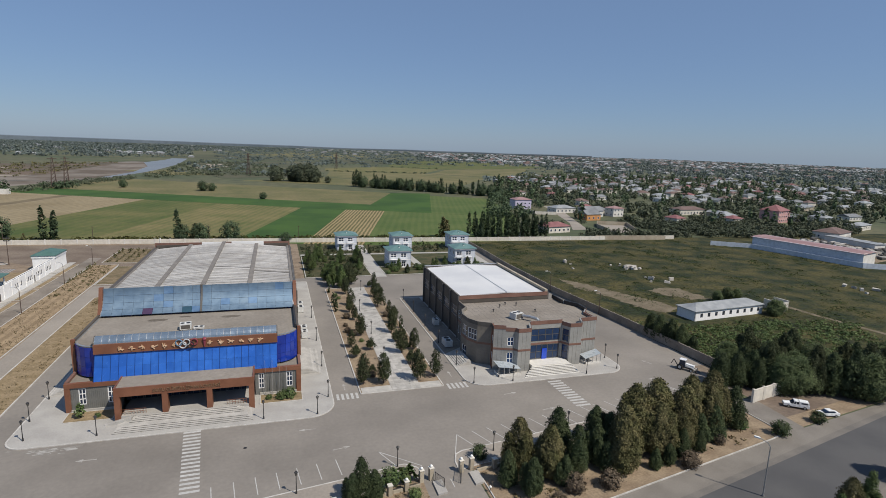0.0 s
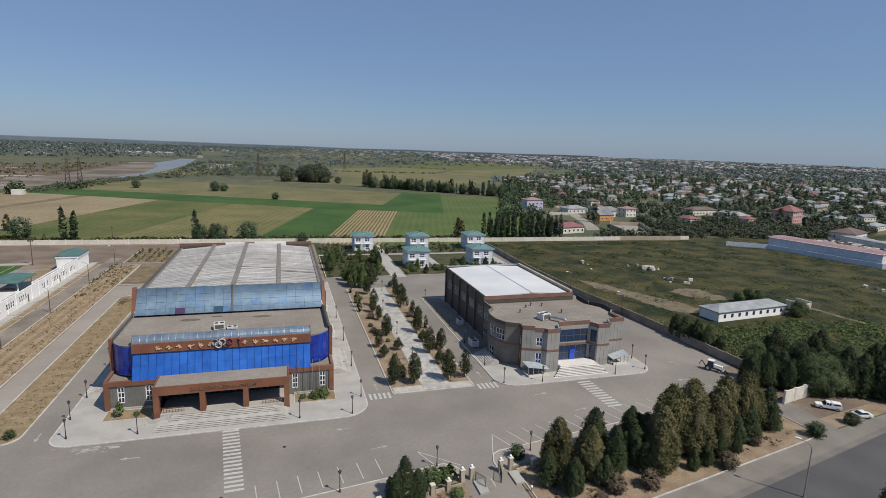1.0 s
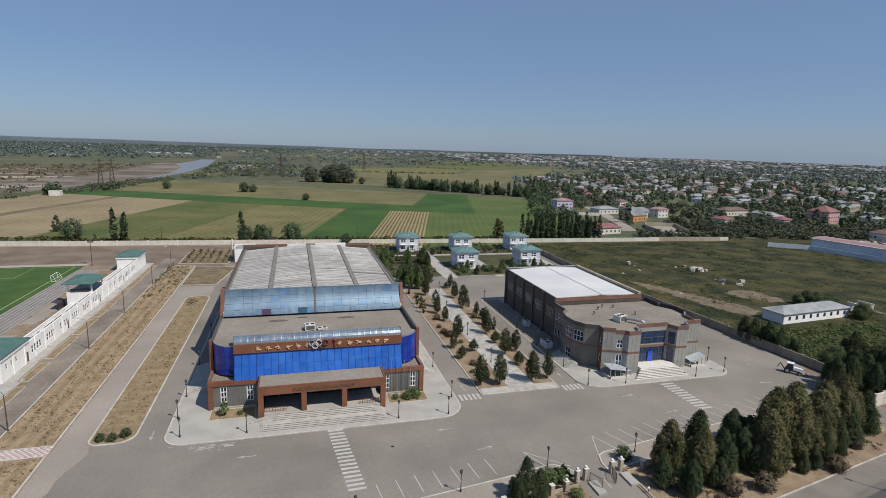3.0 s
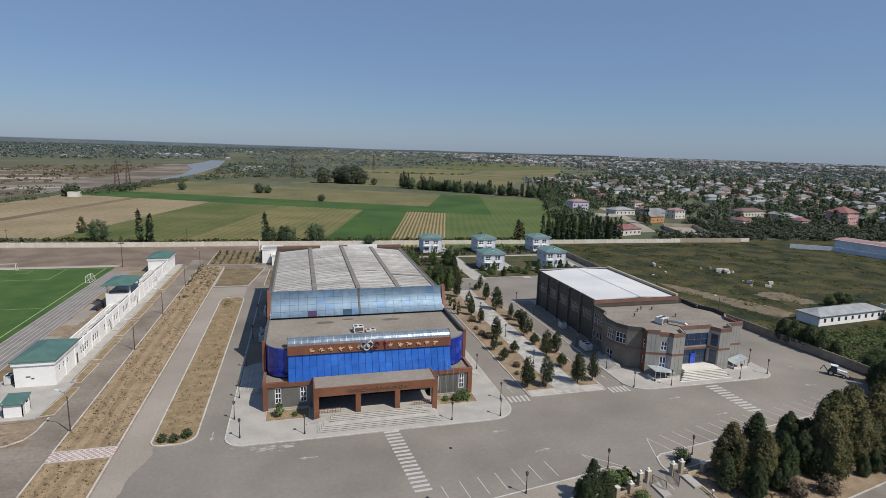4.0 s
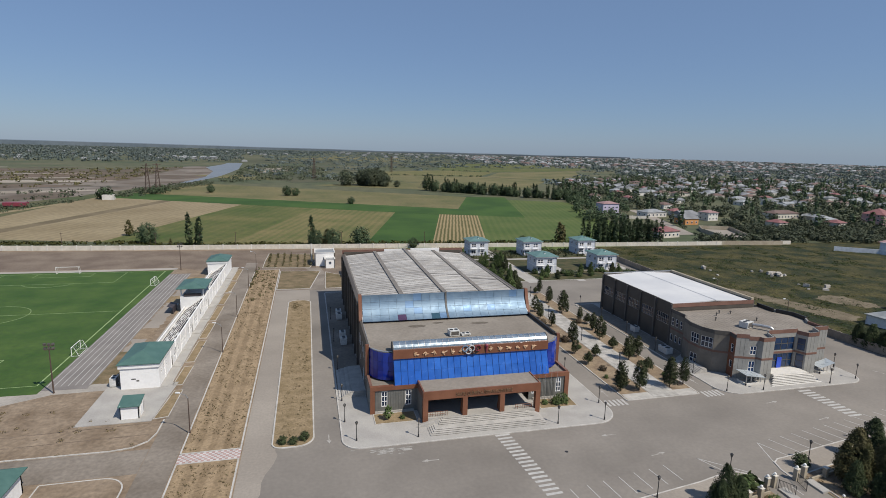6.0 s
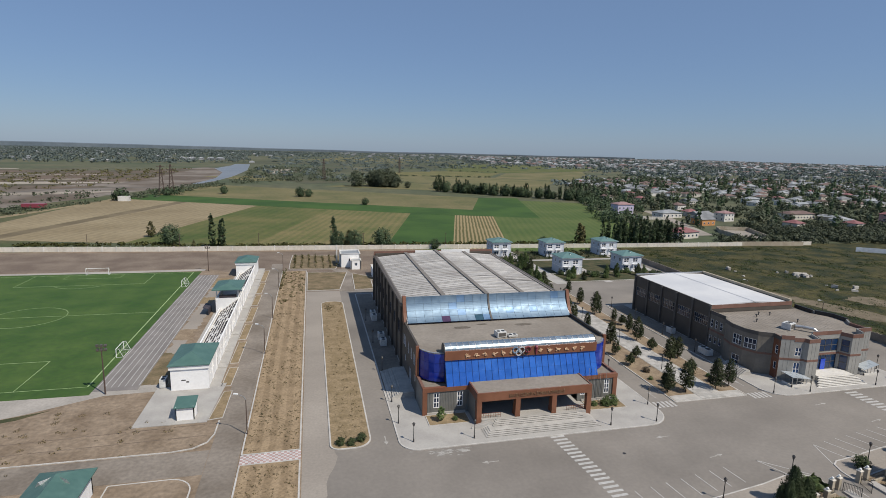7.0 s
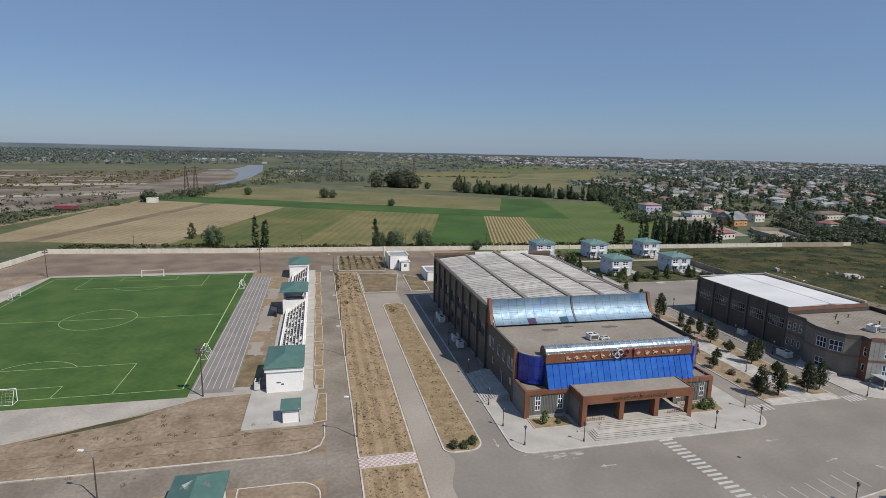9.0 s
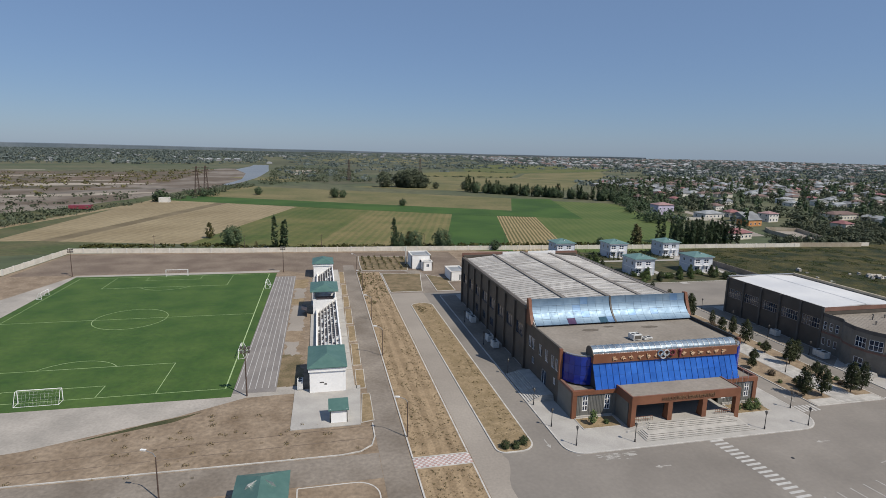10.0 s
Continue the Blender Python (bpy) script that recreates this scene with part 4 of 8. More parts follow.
for x, a, b in ((X0, (X0, YF - 0.02), (X0, YC + 3.8)), (X1, (X1, YC + 3.8), (X1, YF - 0.02))):
    wl_ = part("block_wall", Shape().wall(a, b, 0, ZT + 0.5, 0.4, lw), TAUPE, hall, "taupe side wall of the front block")
    sg = -1 if x == X0 else 1
    for s0, s1, z0, z1 in lw:
        window(wl_, (x, a[1] + sg * s0), (x, a[1] + sg * s1), z0, z1, cols=2, rows=1)
    part("corner_fin", Shape().box(x - 0.3, x + 0.3, YC + 3.2, YC + 3.8, 5.2, ZT + 0.55), BROWN, hall, "brown corner fin")
roofpoly = [(X0 + 0.35, YF - 2), (X0 + 0.35, YC + 3.6)] + [(x, y + 0.2) for x, y in arc(X0 + 4.6, YC + 4.4, 4.4, 190, 270, 6)] + [(x, y + 0.2) for x, y in arc(X1 - 4.6, YC + 4.4, 4.4, 270, 350, 6)] + [(X1 - 0.35, YC + 3.6), (X1 - 0.35, YF - 2)]
part("lower_roof", Shape().prism(roofpoly, ZT - 0.3, ZT), ROOF_FLAT, hall, "stained flat bitumen roof")
STAIN = mat("dark water stain", (0.105, 0.088, 0.070), (0.150, 0.128, 0.104), 0.5, 2.0, 0.9, vary=0.2)
for cx, cy, w, d in ((-23.4, 117.3, 1.9, 0.8), (-9.6, 117.3, 2.0, 0.75), (-18.5, 118.8, 1.2, 0.5)):
    part("roof_stain", Shape().prism([(cx + w * math.cos(a * 0.349) * (1 + 0.12 * math.sin(3 * a)), cy + d * math.sin(a * 0.349) * (1 + 0.15 * math.cos(2 * a))) for a in range(18)], ZT - 0.1, ZT + 0.005), STAIN, hall, "dark dried puddle stain")
part("roof_coping", ribbon(roofpoly, 0.35, ZT - 0.05, ZT + 0.12), METAL, hall, "pale metal roof edge")
part("roof_parapet", Shape().box(X1 - 0.75, X1 - 0.42, YC + 4, YF - 0.5, ZT, ZT + 0.75), DARK, hall, "dark inner parapet")
# curved blue glass corners
for cx, a0, a1 in ((X0 + 4.7, 186, 270), (X1 - 4.7, 270, 354)):
    pts = arc(cx, YC + 4.4, 4.4, a0, a1, 6)
    corner = part("curved_corner", Shape().prism(pts + [(cx, YC + 4.4)], 5.3, ZT - 0.31), DARKROOM, hall, "curved deep blue glass corner")
    for p, q in zip(pts, pts[1:]):
        e = Vector((q[0] - p[0], q[1] - p[1], 0))
        n = Vector((e.y, -e.x, 0)).normalized() * 0.08
        for j in range(3):
            sheet(corner, "pane", (p[0] + n.x, p[1] + n.y, 5.35 + j * 1.78), e * 0.985, (0, 0, 1.74), 0.05, GLASS_NAVY)
# leaning blue glass front with ribs
GX0, GX1 = X0 + 4.4, X1 - 4.2
front_glass = part("leaning_front", Shape().side([(100.9, 5.25), (YC + 1.2, 5.25), (YC + 1.2, 9.75), (102.75, 9.75)], GX0 + 0.1, GX1 - 0.1), DARKROOM, hall, "leaning bright blue glass front")
NB = 24
for i in range(NB):
    w = (GX1 - GX0) / NB
    for j in range(2):
        y0, z0 = 100.8 + j * 0.95, 5.3 + j * 2.22
        sheet(front_glass, "pane", (GX0 + i * w + 0.03, y0, z0), (w - 0.06, 0, 0), (0, 0.95, 2.2), 0.05, GLASS_BLUE)
    part("mullion", Shape().side([(100.72, 5.25), (100.8, 5.25), (102.72, 9.75), (102.64, 9.75)], GX0 + i * w - 0.03, GX0 + i * w + 0.03), GLASS_SEAM, front_glass, "blue standing seam")
band = part("relief_band", Shape().box(GX0 - 0.1, GX1 + 0.1, 102.3, 103.4, 9.75, 11.45), BROWN, hall, "brown frieze band with reliefs and rings")
# plain reliefs
rng = random.Random(9)


def relief(x, z, k):
    s = Shape()
    for i in range(5):
        ang, ln = rng.uniform(0, 3.14), rng.uniform(0.45, 0.95)
        cx, cz = x + rng.uniform(-0.3, 0.3), z + rng.uniform(-0.2, 0.2)
        dx, dz = math.cos(ang) * ln / 2, math.sin(ang) * ln / 2 * 0.8
        s.tube((cx - dx, 102.24, cz - dz), (cx + dx, 102.24, cz + dz), 0.13, 0.10, 6)
    part("relief", s, BRONZE, band, "gilded abstract relief")


for i in range(6):
    relief(GX0 + 4.1 + i * 1.75, 10.55, i)
    relief(GX1 - 11.6 + i * 1.75, 10.6, i)


def ring(x, z, r, material, label):
    s, n, m = Shape(), 28, 6
    verts = [(x + (r + 0.11 * math.cos(6.2832 * j / m)) * math.cos(6.2832 * i / n), 102.12 + 0.11 * math.sin(6.2832 * j / m), z + (r + 0.11 * math.cos(6.2832 * j / m)) * math.sin(6.2832 * i / n)) for i in range(n) for j in range(m)]
    faces = [(i * m + j, i * m + (j + 1) % m, (i + 1) % n * m + (j + 1) % m, (i + 1) % n * m + j) for i in range(n) for j in range(m)]
    part("ring", s.add(verts, faces), material, band, label)


RX = -15.9
for dx, dz, material, label in ((-1.25, 0.24, RING_BLUE, "slate ring"), (0, 0.24, RING_WHITE, "silver ring"), (1.25, 0.24, RING_RED, "dull red ring"), (-0.62, -0.26, RING_WHITE, "silver ring"), (0.62, -0.26, RING_BLACK, "dark ring")):
    ring(RX + dx, 10.75 + dz, 0.54, material, label)
part("torch", Shape().tube((RX + 2.95, 102.2, 9.9), (RX + 2.95, 102.2, 11.0), 0.10, 0.26, 8).ball((RX + 2.95, 102.2, 11.35), 0.35), RING_RED, band, "red torch relief")
# glazed quarter vault above the band
vr = 1.25
for i in range(26):
    w = (GX1 - GX0) / 26
    a = arc(103.9, 11.3, vr, 180, 20, 7)
    ring_pts = [(y, z) for y, z in a]
    part("vault_pane", Shape().side(ring_pts + [(a[-1][0], 11.0), (a[0][0], 11.0)], GX0 + i * w + 0.03, GX0 + (i + 1) * w - 0.03), GLASS_BARREL, hall, "silvery ribbed vault glazing")
    part("vault_rib", Shape().side([(103.9 + (y - 103.9) * 1.04, 11.3 + (z - 11.3) * 1.04) for y, z in a] + [(a[-1][0], 11.0), (a[0][0], 11.0)], GX0 + i * w - 0.05, GX0 + i * w + 0.03), METAL, hall)
for x in (GX0 - 0.15, GX1):
    part("vault_end", Shape().side([(y, z) for y, z in arc(103.9, 11.3, vr * 1.05, 180, 0, 9)] + [(103.9 + vr, 10.8), (103.9 - vr, 10.8)], x, x + 0.15), PARAPET, hall, "dark vault end")

# low wings with tall windows
YW = 101.0
for a, b, wins in ((X0, -26.2, [(2.0, 3.1), (6.4, 7.5)]), (-4.4, X1, [(0.6, 1.6), (5.6, 6.7)])):
    holes = [(s0, s1, 1.35, 4.3) for s0, s1 in wins]
    wing = part("wing_wall", Shape().wall((a, YW), (b, YW), 0, 4.55, 0.35, holes), CLAD, hall, "grey ribbed wing wall with tall white windows")
    cuts_ = [0.5] + [k for w in wins for k in (w[0] - 0.1, w[1] + 0.1)] + [b - a - 0.5]
    for k0, k1 in zip(cuts_[::2], cuts_[1::2]):
        if k1 - k0 > 0.4:
            ribs(wing, CLAD, (a + k0, YW), (a + k1, YW), 0.5, 4.5, 0.3, 0.05)
    for s0, s1, z0, z1 in holes:
        window(wing, (a + s0, YW), (a + s1, YW), z0, z1, cols=2, rows=3, bar=0.13)
    part("wing_band", Shape().box(a - 0.05, b + 0.05, YW - 0.25, YW + 0.4, 4.55, 5.35), BROWN, hall, "brown fascia band")
    xe = a if a == X0 else b - 0.75
    part("wing_fin", Shape().box(xe - 0.05, xe + 0.8, YW - 0.22, YW + 0.3, 0, 4.55), BROWN, hall, "brown corner fin")
    part("wing_side", Shape().box(*((X0 - 0.02, X0 + 0.35) if a == X0 else (X1 - 0.35, X1 + 0.02)), YW + 0.4, YC + 3.8, 0, 5.2), CLAD, hall)
    part("wing_fascia", Shape().box(*((X0 - 0.1, X0 + 0.4) if a == X0 else (X1 - 0.4, X1 + 0.1)), YW + 0.4, YC + 3.2, 4.9, 5.45), TERRA, hall, "brown side fascia")
    part("wing_roof", Shape().box(a + 0.36, b - 0.36 if b > 0 else b, YW + 0.4, YC + 4, 4.6, 5.0), ROOF_FLAT, hall, "flat wing roof")
    part("wing_plinth", Shape().box(a + 0.8, b - 0.8, YW - 0.3, YW, 0, 0.55), PAVING, hall, "pale plinth")

# entrance porch
PX, QX, PY = -26.4, -4.4, 95.7
part("porch_roof", Shape().box(PX + 0.25, QX - 0.25, PY + 0.3, YW + 0.0, 5.3, 5.86), ROOF_FLAT, hall, "stained flat porch roof")
part("porch_fascia", Shape().box(PX, QX, PY, PY + 0.3, 4.45, 6.0).box(PX, PX + 0.25, PY + 0.3, YW, 4.45, 6.0).box(QX - 0.25, QX, PY + 0.3, YW, 4.45, 6.0), BROWN, hall, "brown porch fascia with lettering")
part("porch_ceiling", Shape().box(PX + 0.25, QX - 0.25, PY + 0.3, YW + 1.4, 4.5, 4.7), PARAPET, hall)
part("porch_side", Shape().box(PX, PX + 0.3, PY + 1.2, YW - 0.02, 0, 4.45), CLAD, hall, "grey porch side wall")
for x in (PX, -19.2, -12.2, QX - 0.9):
    base = x in (PX, QX - 0.9)
    part("porch_column", Shape().side([(PY, 0.0 if base else 1.0), (PY + (0.9 if base else 1.6), 0.0 if base else 1.0), (PY + 0.9, 4.45), (PY, 4.45)], x, x + 0.9), BROWN, hall, "brown porch column")
part("entrance_wall", Shape().box(PX + 0.3, QX, YW + 1.2, YW + 1.5, 0.9, 5.2), DARKROOM, hall, "dark recessed entrance wall")
for i in range(9):
    window(hall, (PX + 1.0 + i * 2.3, YW + 1.0), (PX + 3.0 + i * 2.3, YW + 1.0), 1.05, 4.2, cols=2, rows=2, frame=PARAPET, name="entrance_glazing")
letters = bpy.data.curves.new("sign", "FONT")
letters.body, letters.size, letters.extrude, letters.align_x, letters.space_character = "SAATLI OLİMPİYA İDMAN KOMPLEKSİ", 0.85, 0.05, "CENTER", 1.0
sign = new("sign_text", letters)
bpy.context.view_layer.update()
sign_mesh = bpy.data.meshes.new_from_object(sign.evaluated_get(bpy.context.evaluated_depsgraph_get()))
bpy.data.objects.remove(sign)
sign_mesh.materials.clear()
sign_mesh.materials.append(LETTER)
lo, hi = min(v.co.x for v in sign_mesh.vertices), max(v.co.x for v in sign_mesh.vertices)
part("sign_letters", sign_mesh, LETTER, hall, "gilded raised letters", pose(-15.2, PY - 0.06, 4.92, 90, 0, 0) @ Matrix.Diagonal((10.6 / (hi - lo), 1, 1, 1)))

# entrance steps
stair = thing("entrance_steps", "wide pale grey entrance steps with landings", "steps")
part("landing", Shape().box(PX + 0.95, QX - 0.95, 95.7, YW + 1.2, 0, 1.05), PAVING, stair)
FLIGHTS = [(-26.3 + 0.36 * i, -4.2 - 0.3 * i, 90.9 + 0.42 * i, 0.115 * (i + 1)) for i in range(5)] + [(-23.9 + 0.34 * i, -6.1 - 0.4 * i, 93.95 + 0.42 * i, 0.575 + 0.115 * (i + 1)) for i in range(4)]
for xa, xb, y, z in FLIGHTS:
    st = part("step", Shape().box(xa + 0.05, xb - 0.05, y + 0.04, 95.69, 0, z - 0.022), RISER, stair)
    part("tread", Shape().box(xa, xb, y, 95.68, z - 0.022, z), PAVER, st, "pale stone tread")
for x0, x1 in ((PX + 0.95, PX + 4.6), (QX - 4.6, QX - 0.95)):
    rail = thing("railing", "low brown metal railing on the porch landing", "railing", "porch railings")
    n = 8
    for i in range(n + 1):
        x = x0 + (x1 - x0) * i / n
        part("post", Shape().tube((x, 96.2, 1.05), (x, 96.2, 1.95), 0.035, n=6), BROWN, rail)
    for z in (1.5, 1.92):
        part("bar", Shape().tube((x0, 96.2, z), (x1, 96.2, z), 0.04, n=6), BROWN, rail)
ramp = [(-27.6, 0.12), (-23.7, 0.98), (-23.7, 0.0), (-27.6, 0.0)]
part("ramp", Shape().add([(x, y, z) for y in (94.75, 95.69) for x, z in ramp], [(0, 3, 2, 1), (4, 5, 6, 7), (0, 1, 5, 4), (1, 2, 6, 5), (2, 3, 7, 6), (3, 0, 4, 7)]), PAVING, stair, "pale sloping side ramp")
part("ramp_wall", Shape().add([(x, y, z + (0.28 if i < 2 else 0)) for y in (94.5, 94.74) for i, (x, z) in enumerate(ramp)], [(0, 3, 2, 1), (4, 5, 6, 7), (0, 1, 5, 4), (1, 2, 6, 5), (2, 3, 7, 6), (3, 0, 4, 7)]), KERB, stair, "low pale ramp wall")
# lawn beds before the wings
for x0, x1 in ((-34.6, -27.0), (-3.6, 4.0)):
    bed("lawn_bed", [(x0, 96.9), (x1, 96.9), (x1, 100.7), (x0, 100.7)], GRASS_DRY, "small half-dry lawn bed", 0.24, 0.15, "lawn")
# flag poles
for i in range(4):
    pole = thing("flag_pole", "thin bare steel flag pole", "flag pole", "flag poles", pose(-2.6 + i * 1.25, 100.3, 0.2))
    part("shaft", Shape().tube((0, 0, 0), (0, 0, 6.9), 0.05, 0.03, 6), METAL, pole)
    part("foot", Shape().tube((0, 0, 0), (0, 0, 0.12), 0.16, n=8), METAL, pole)
# side steps to the left wall door
sidestep = thing("side_steps", "broad concrete side steps in the shade", "steps")
for i in range(7):
    part("step", Shape().box(X0 - 5.1 + i * 0.42, X0 - 0.02, 108.5 + i * 0.05, 122 - i * 0.1, 0, 0.28 + i * 0.15), PAVER, sidestep)
sidestep = thing("side_steps", "broad concrete side steps in the sun", "steps")
for i in range(7):
    part("step", Shape().box(X1 + 0.02, X1 + 4.4 - i * 0.42, 108.5 + i * 0.05, 122 - i * 0.1, 0, 0.28 + i * 0.15), PAVER, sidestep)
# plant on the roofs and beside the walls
unit(-17.2, 110.6, ZT, 5, (2.0, 1.8, 1.2)), unit(-14.8, 110.2, ZT, 5, (1.9, 1.2, 0.5))
for y in (138, 142.5, 158, 161.5):
    unit(X0 - 2.4, y, 0.14, 90, (2.2, 1.5, 1.7))
for y in (131, 134.5, 152, 156):
    unit(X1 + 2.2, y, 0.14, -90, (2.2, 1.5, 1.7))

# ---- second hall ----
hall_b = thing("training_hall", "taupe two-storey hall with terracotta bands and white roof", "building")
OUT = [(42.6, 123.0), (42.6, 117.6), (41.0, 115.8), (40.1, 112.6), (40.3, 109.2), (41.6, 106.6), (44.3, 105.0), (43.8, 102.6), (46.2, 101.6), (48.2, 100.9), (48.5, 100.1),
       (51.4, 100.1), (52.6, 103.2), (60.4, 103.2), (61.4, 101.2), (64.3, 101.2), (65.2, 103.4), (69.4, 103.6), (69.4, 108.6), (71.2, 111.0), (71.3, 114.4), (69.4, 117.6), (69.0, 123.0)]
# openings of each stretch of wall: along it from, to, sill, head, columns
HOLES = {
    0: [(0.5, 1.4, 5.7, 7.7, 1), (2.1, 3.0, 5.7, 7.7, 1), (3.7, 4.6, 5.7, 7.7, 1), (0.5, 1.4, 1.8, 3.6, 1), (2.1, 3.0, 1.8, 3.6, 1), (3.7, 4.6, 1.8, 3.6, 1)],
    3: [(0.7, 2.8, 0.4, 3.0, 2), (0.5, 2.9, 5.4, 7.8, 3)], 4: [(0.15, 2.75, 5.4, 7.8, 3)],
    6: [(0.8, 1.7, 5.6, 7.5, 1), (0.8, 1.7, 2.2, 3.8, 1)], 8: [(0.4, 1.7, 5.7, 7.6, 2), (0.4, 1.7, 1.3, 4.2, 2)],
    12: [(0.4, 7.4, 5.4, 8.3, 4), (0.4, 7.4, 1.35, 4.6, 5)], 13: [(0.3, 1.9, 5.4, 8.2, 1), (0.3, 1.9, 1.3, 4.6, 1)],
    17: [(1.2, 2.2, 5.6, 7.4, 1), (1.2, 2.2, 1.6, 3.6, 1)],
}
CURVE = {1, 2, 3, 4, 5}
for i, (a, b) in enumerate(zip(OUT, OUT[1:])):
    holes = HOLES.get(i, [])
    high = 10.1 if i in (7, 12, 15, 16) else 9.7
    # Stretches 0 to 5 take the darker tan, later ones the lighter grey.
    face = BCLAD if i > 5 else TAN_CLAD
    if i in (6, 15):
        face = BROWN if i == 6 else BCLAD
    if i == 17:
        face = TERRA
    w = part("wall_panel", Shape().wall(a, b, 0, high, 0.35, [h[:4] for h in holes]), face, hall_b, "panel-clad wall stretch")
    d = Vector((b[0] - a[0], b[1] - a[1])).normalized()
    for s0, s1, z0, z1, cols in holes:
        big = i in (12, 13)
        window(w, (a[0] + d.x * s0, a[1] + d.y * s0), (a[0] + d.x * s1, a[1] + d.y * s1), z0, z1, cols=cols, rows=2 if z1 - z0 > 1.8 else 1,
               frame=PARAPET if big else WHITE, pane=GLASS_ENTRY if big or i == 8 else GLASS_WIN, bar=0.1)
    n = Vector((d.y, -d.x)) * 0.05
    ln = math.hypot(b[0] - a[0], b[1] - a[1])
    for z0, z1, m in ((4.7, 5.15, TERRA), (high - 0.8, high + 0.08, TERRA if i > 6 else PARAPET)):
        s = Shape().prism([(a[0] + n.x, a[1] + n.y), (b[0] + n.x, b[1] + n.y), b, a], z0, z1)
        part("band", s, m, w, "terracotta band" if m is TERRA else "dark parapet band")
    k = 0.9
    while k < ln - 0.2 and i not in (12, 13):
        if not any(h[0] - 0.1 < k < h[1] + 0.1 for h in holes):
            p = (a[0] + d.x * k, a[1] + d.y * k)
            q = (p[0] + d.x * 0.035, p[1] + d.y * 0.035)
            part("panel_joint", Shape().prism([(p[0] + n.x * 0.4, p[1] + n.y * 0.4), (q[0] + n.x * 0.4, q[1] + n.y * 0.4), q, p], 0.2, 4.68).prism([(p[0] + n.x * 0.4, p[1] + n.y * 0.4), (q[0] + n.x * 0.4, q[1] + n.y * 0.4), q, p], 5.2, high - 0.82), JOINT, w)
        k += 0.9
part("front_roof", Shape().prism(inset(OUT, 0.36), 8.7, 9.05), ROOF_FLAT, hall_b, "flat bitumen roof with seams")
for i in range(23):
    x = 43.2 + i * 1.13
    part("roof_seam", Shape().box(x, x + 0.05, 106.5 if 45 < x < 68.6 else 110, 122.6, 9.05, 9.068), ROOF_DARK, hall_b)
for i in range(6):
    part("roof_seam", Shape().box(43.4, 68.2, 107.4 + i * 2.7, 107.45 + i * 2.7, 9.05, 9.066), ROOF_DARK, hall_b)
part("inner_parapet", Shape().box(68.5, 68.9, 118.2, 123.4, 9.05, 10.0).prism([(69.3, 117.9), (71.2, 114.5), (70.9, 114.3), (68.9, 117.7)], 9.05, 10.0).prism([(71.2, 114.5), (71.1, 110.8), (70.75, 110.9), (70.85, 114.4)], 9.05, 10.0), DARK, hall_b, "dark inner parapet")
part("entrance_door", Shape().box(55.8, 57.0, 103.06, 103.2, 1.3, 3.7), GLASS_DOOR, hall_b, "bright blue glass entrance door")
# rear hall
HX0, HX1, HY0, HY1, HT = 42.8, 67.0, 123.0, 156.2, 10.9
bays_b = [(0.85 + i * 6.6, 6.0 + i * 6.6) for i in range(5)]
hb = [(s0, s1, 5.2, 7.7) for s0, s1 in bays_b]
for a, b in (((HX0, HY1), (HX0, HY0)), ((HX1, HY0), (HX1, HY1))):
    w = part("hall_wall", Shape().wall(a, b, 0, HT, 0.4, hb), TAUPE, hall_b, "taupe hall wall with ribbon windows")
    sg = 1 if b[1] > a[1] else -1
    for s0, s1, z0, z1 in hb:
        window(w, (a[0], a[1] + sg * s0), (a[0], a[1] + sg * s1), z0, z1, cols=7, rows=2, frame=METAL, bar=0.08)
    for i in range(6):
        y = a[1] + sg * (0.3 + i * 6.55)
        x = a[0] - 0.35 if sg < 0 else a[0]
        part("pilaster", Shape().box(x, x + 0.35, y - 0.3, y + 0.3, 0, HT - 0.1), PARAPET, hall_b, "dark pilaster")
part("hall_front", Shape().box(HX0 + 0.4, HX1 - 0.4, HY0, HY0 + 0.4, 8.8, HT), TAUPE, hall_b)
part("hall_band", Shape().box(HX0, HX1, HY0 - 0.08, HY0, 10.0, HT + 0.1), TERRA, hall_b, "terracotta band")
part("hall_back", Shape().box(HX0 + 0.4, HX1 - 0.4, HY1 - 0.4, HY1, 0, HT + 0.3), TAUPE, hall_b)
xm = (HX0 + HX1) / 2 + 0.6
for x0, x1, z0, z1 in ((HX0 + 0.25, xm - 0.2, 10.75, 11.35), (xm + 0.2, HX1 - 0.75, 11.35, 10.75)):
    part("white_roof", Shape().add([(x0, HY0 + 0.3, z0), (x1, HY0 + 0.3, z1), (x1, HY1 - 0.5, z1), (x0, HY1 - 0.5, z0), (x0, HY0 + 0.3, z0 - 0.3), (x1, HY0 + 0.3, z1 - 0.3), (x1, HY1 - 0.5, z1 - 0.3), (x0, HY1 - 0.5, z0 - 0.3)],
                                    [(0, 1, 2, 3), (7, 6, 5, 4), (0, 4, 5, 1), (1, 5, 6, 2), (2, 6, 7, 3), (3, 7, 4, 0)]), ROOF_WHITE, hall_b, "bright white membrane roof slope")
part("roof_ridge", Shape().box(xm - 0.22, xm + 0.22, HY0 + 0.3, HY1 - 0.5, 11.0, 11.34), METAL, hall_b, "grey ridge strip")
part("roof_parapet", Shape().box(HX1 - 0.7, HX1, HY0, HY1, HT, HT + 0.65), BEIGE, hall_b, "raised beige parapet")
part("roof_parapet", Shape().box(HX0 - 0.05, HX0 + 0.25, HY0, HY1, HT, HT + 0.08), PARAPET, hall_b, "dark roof edge")
part("back_coping", Shape().box(HX0, HX1, HY1 - 0.5, HY1 + 0.1, HT + 0.3, HT + 0.5), METAL, hall_b)
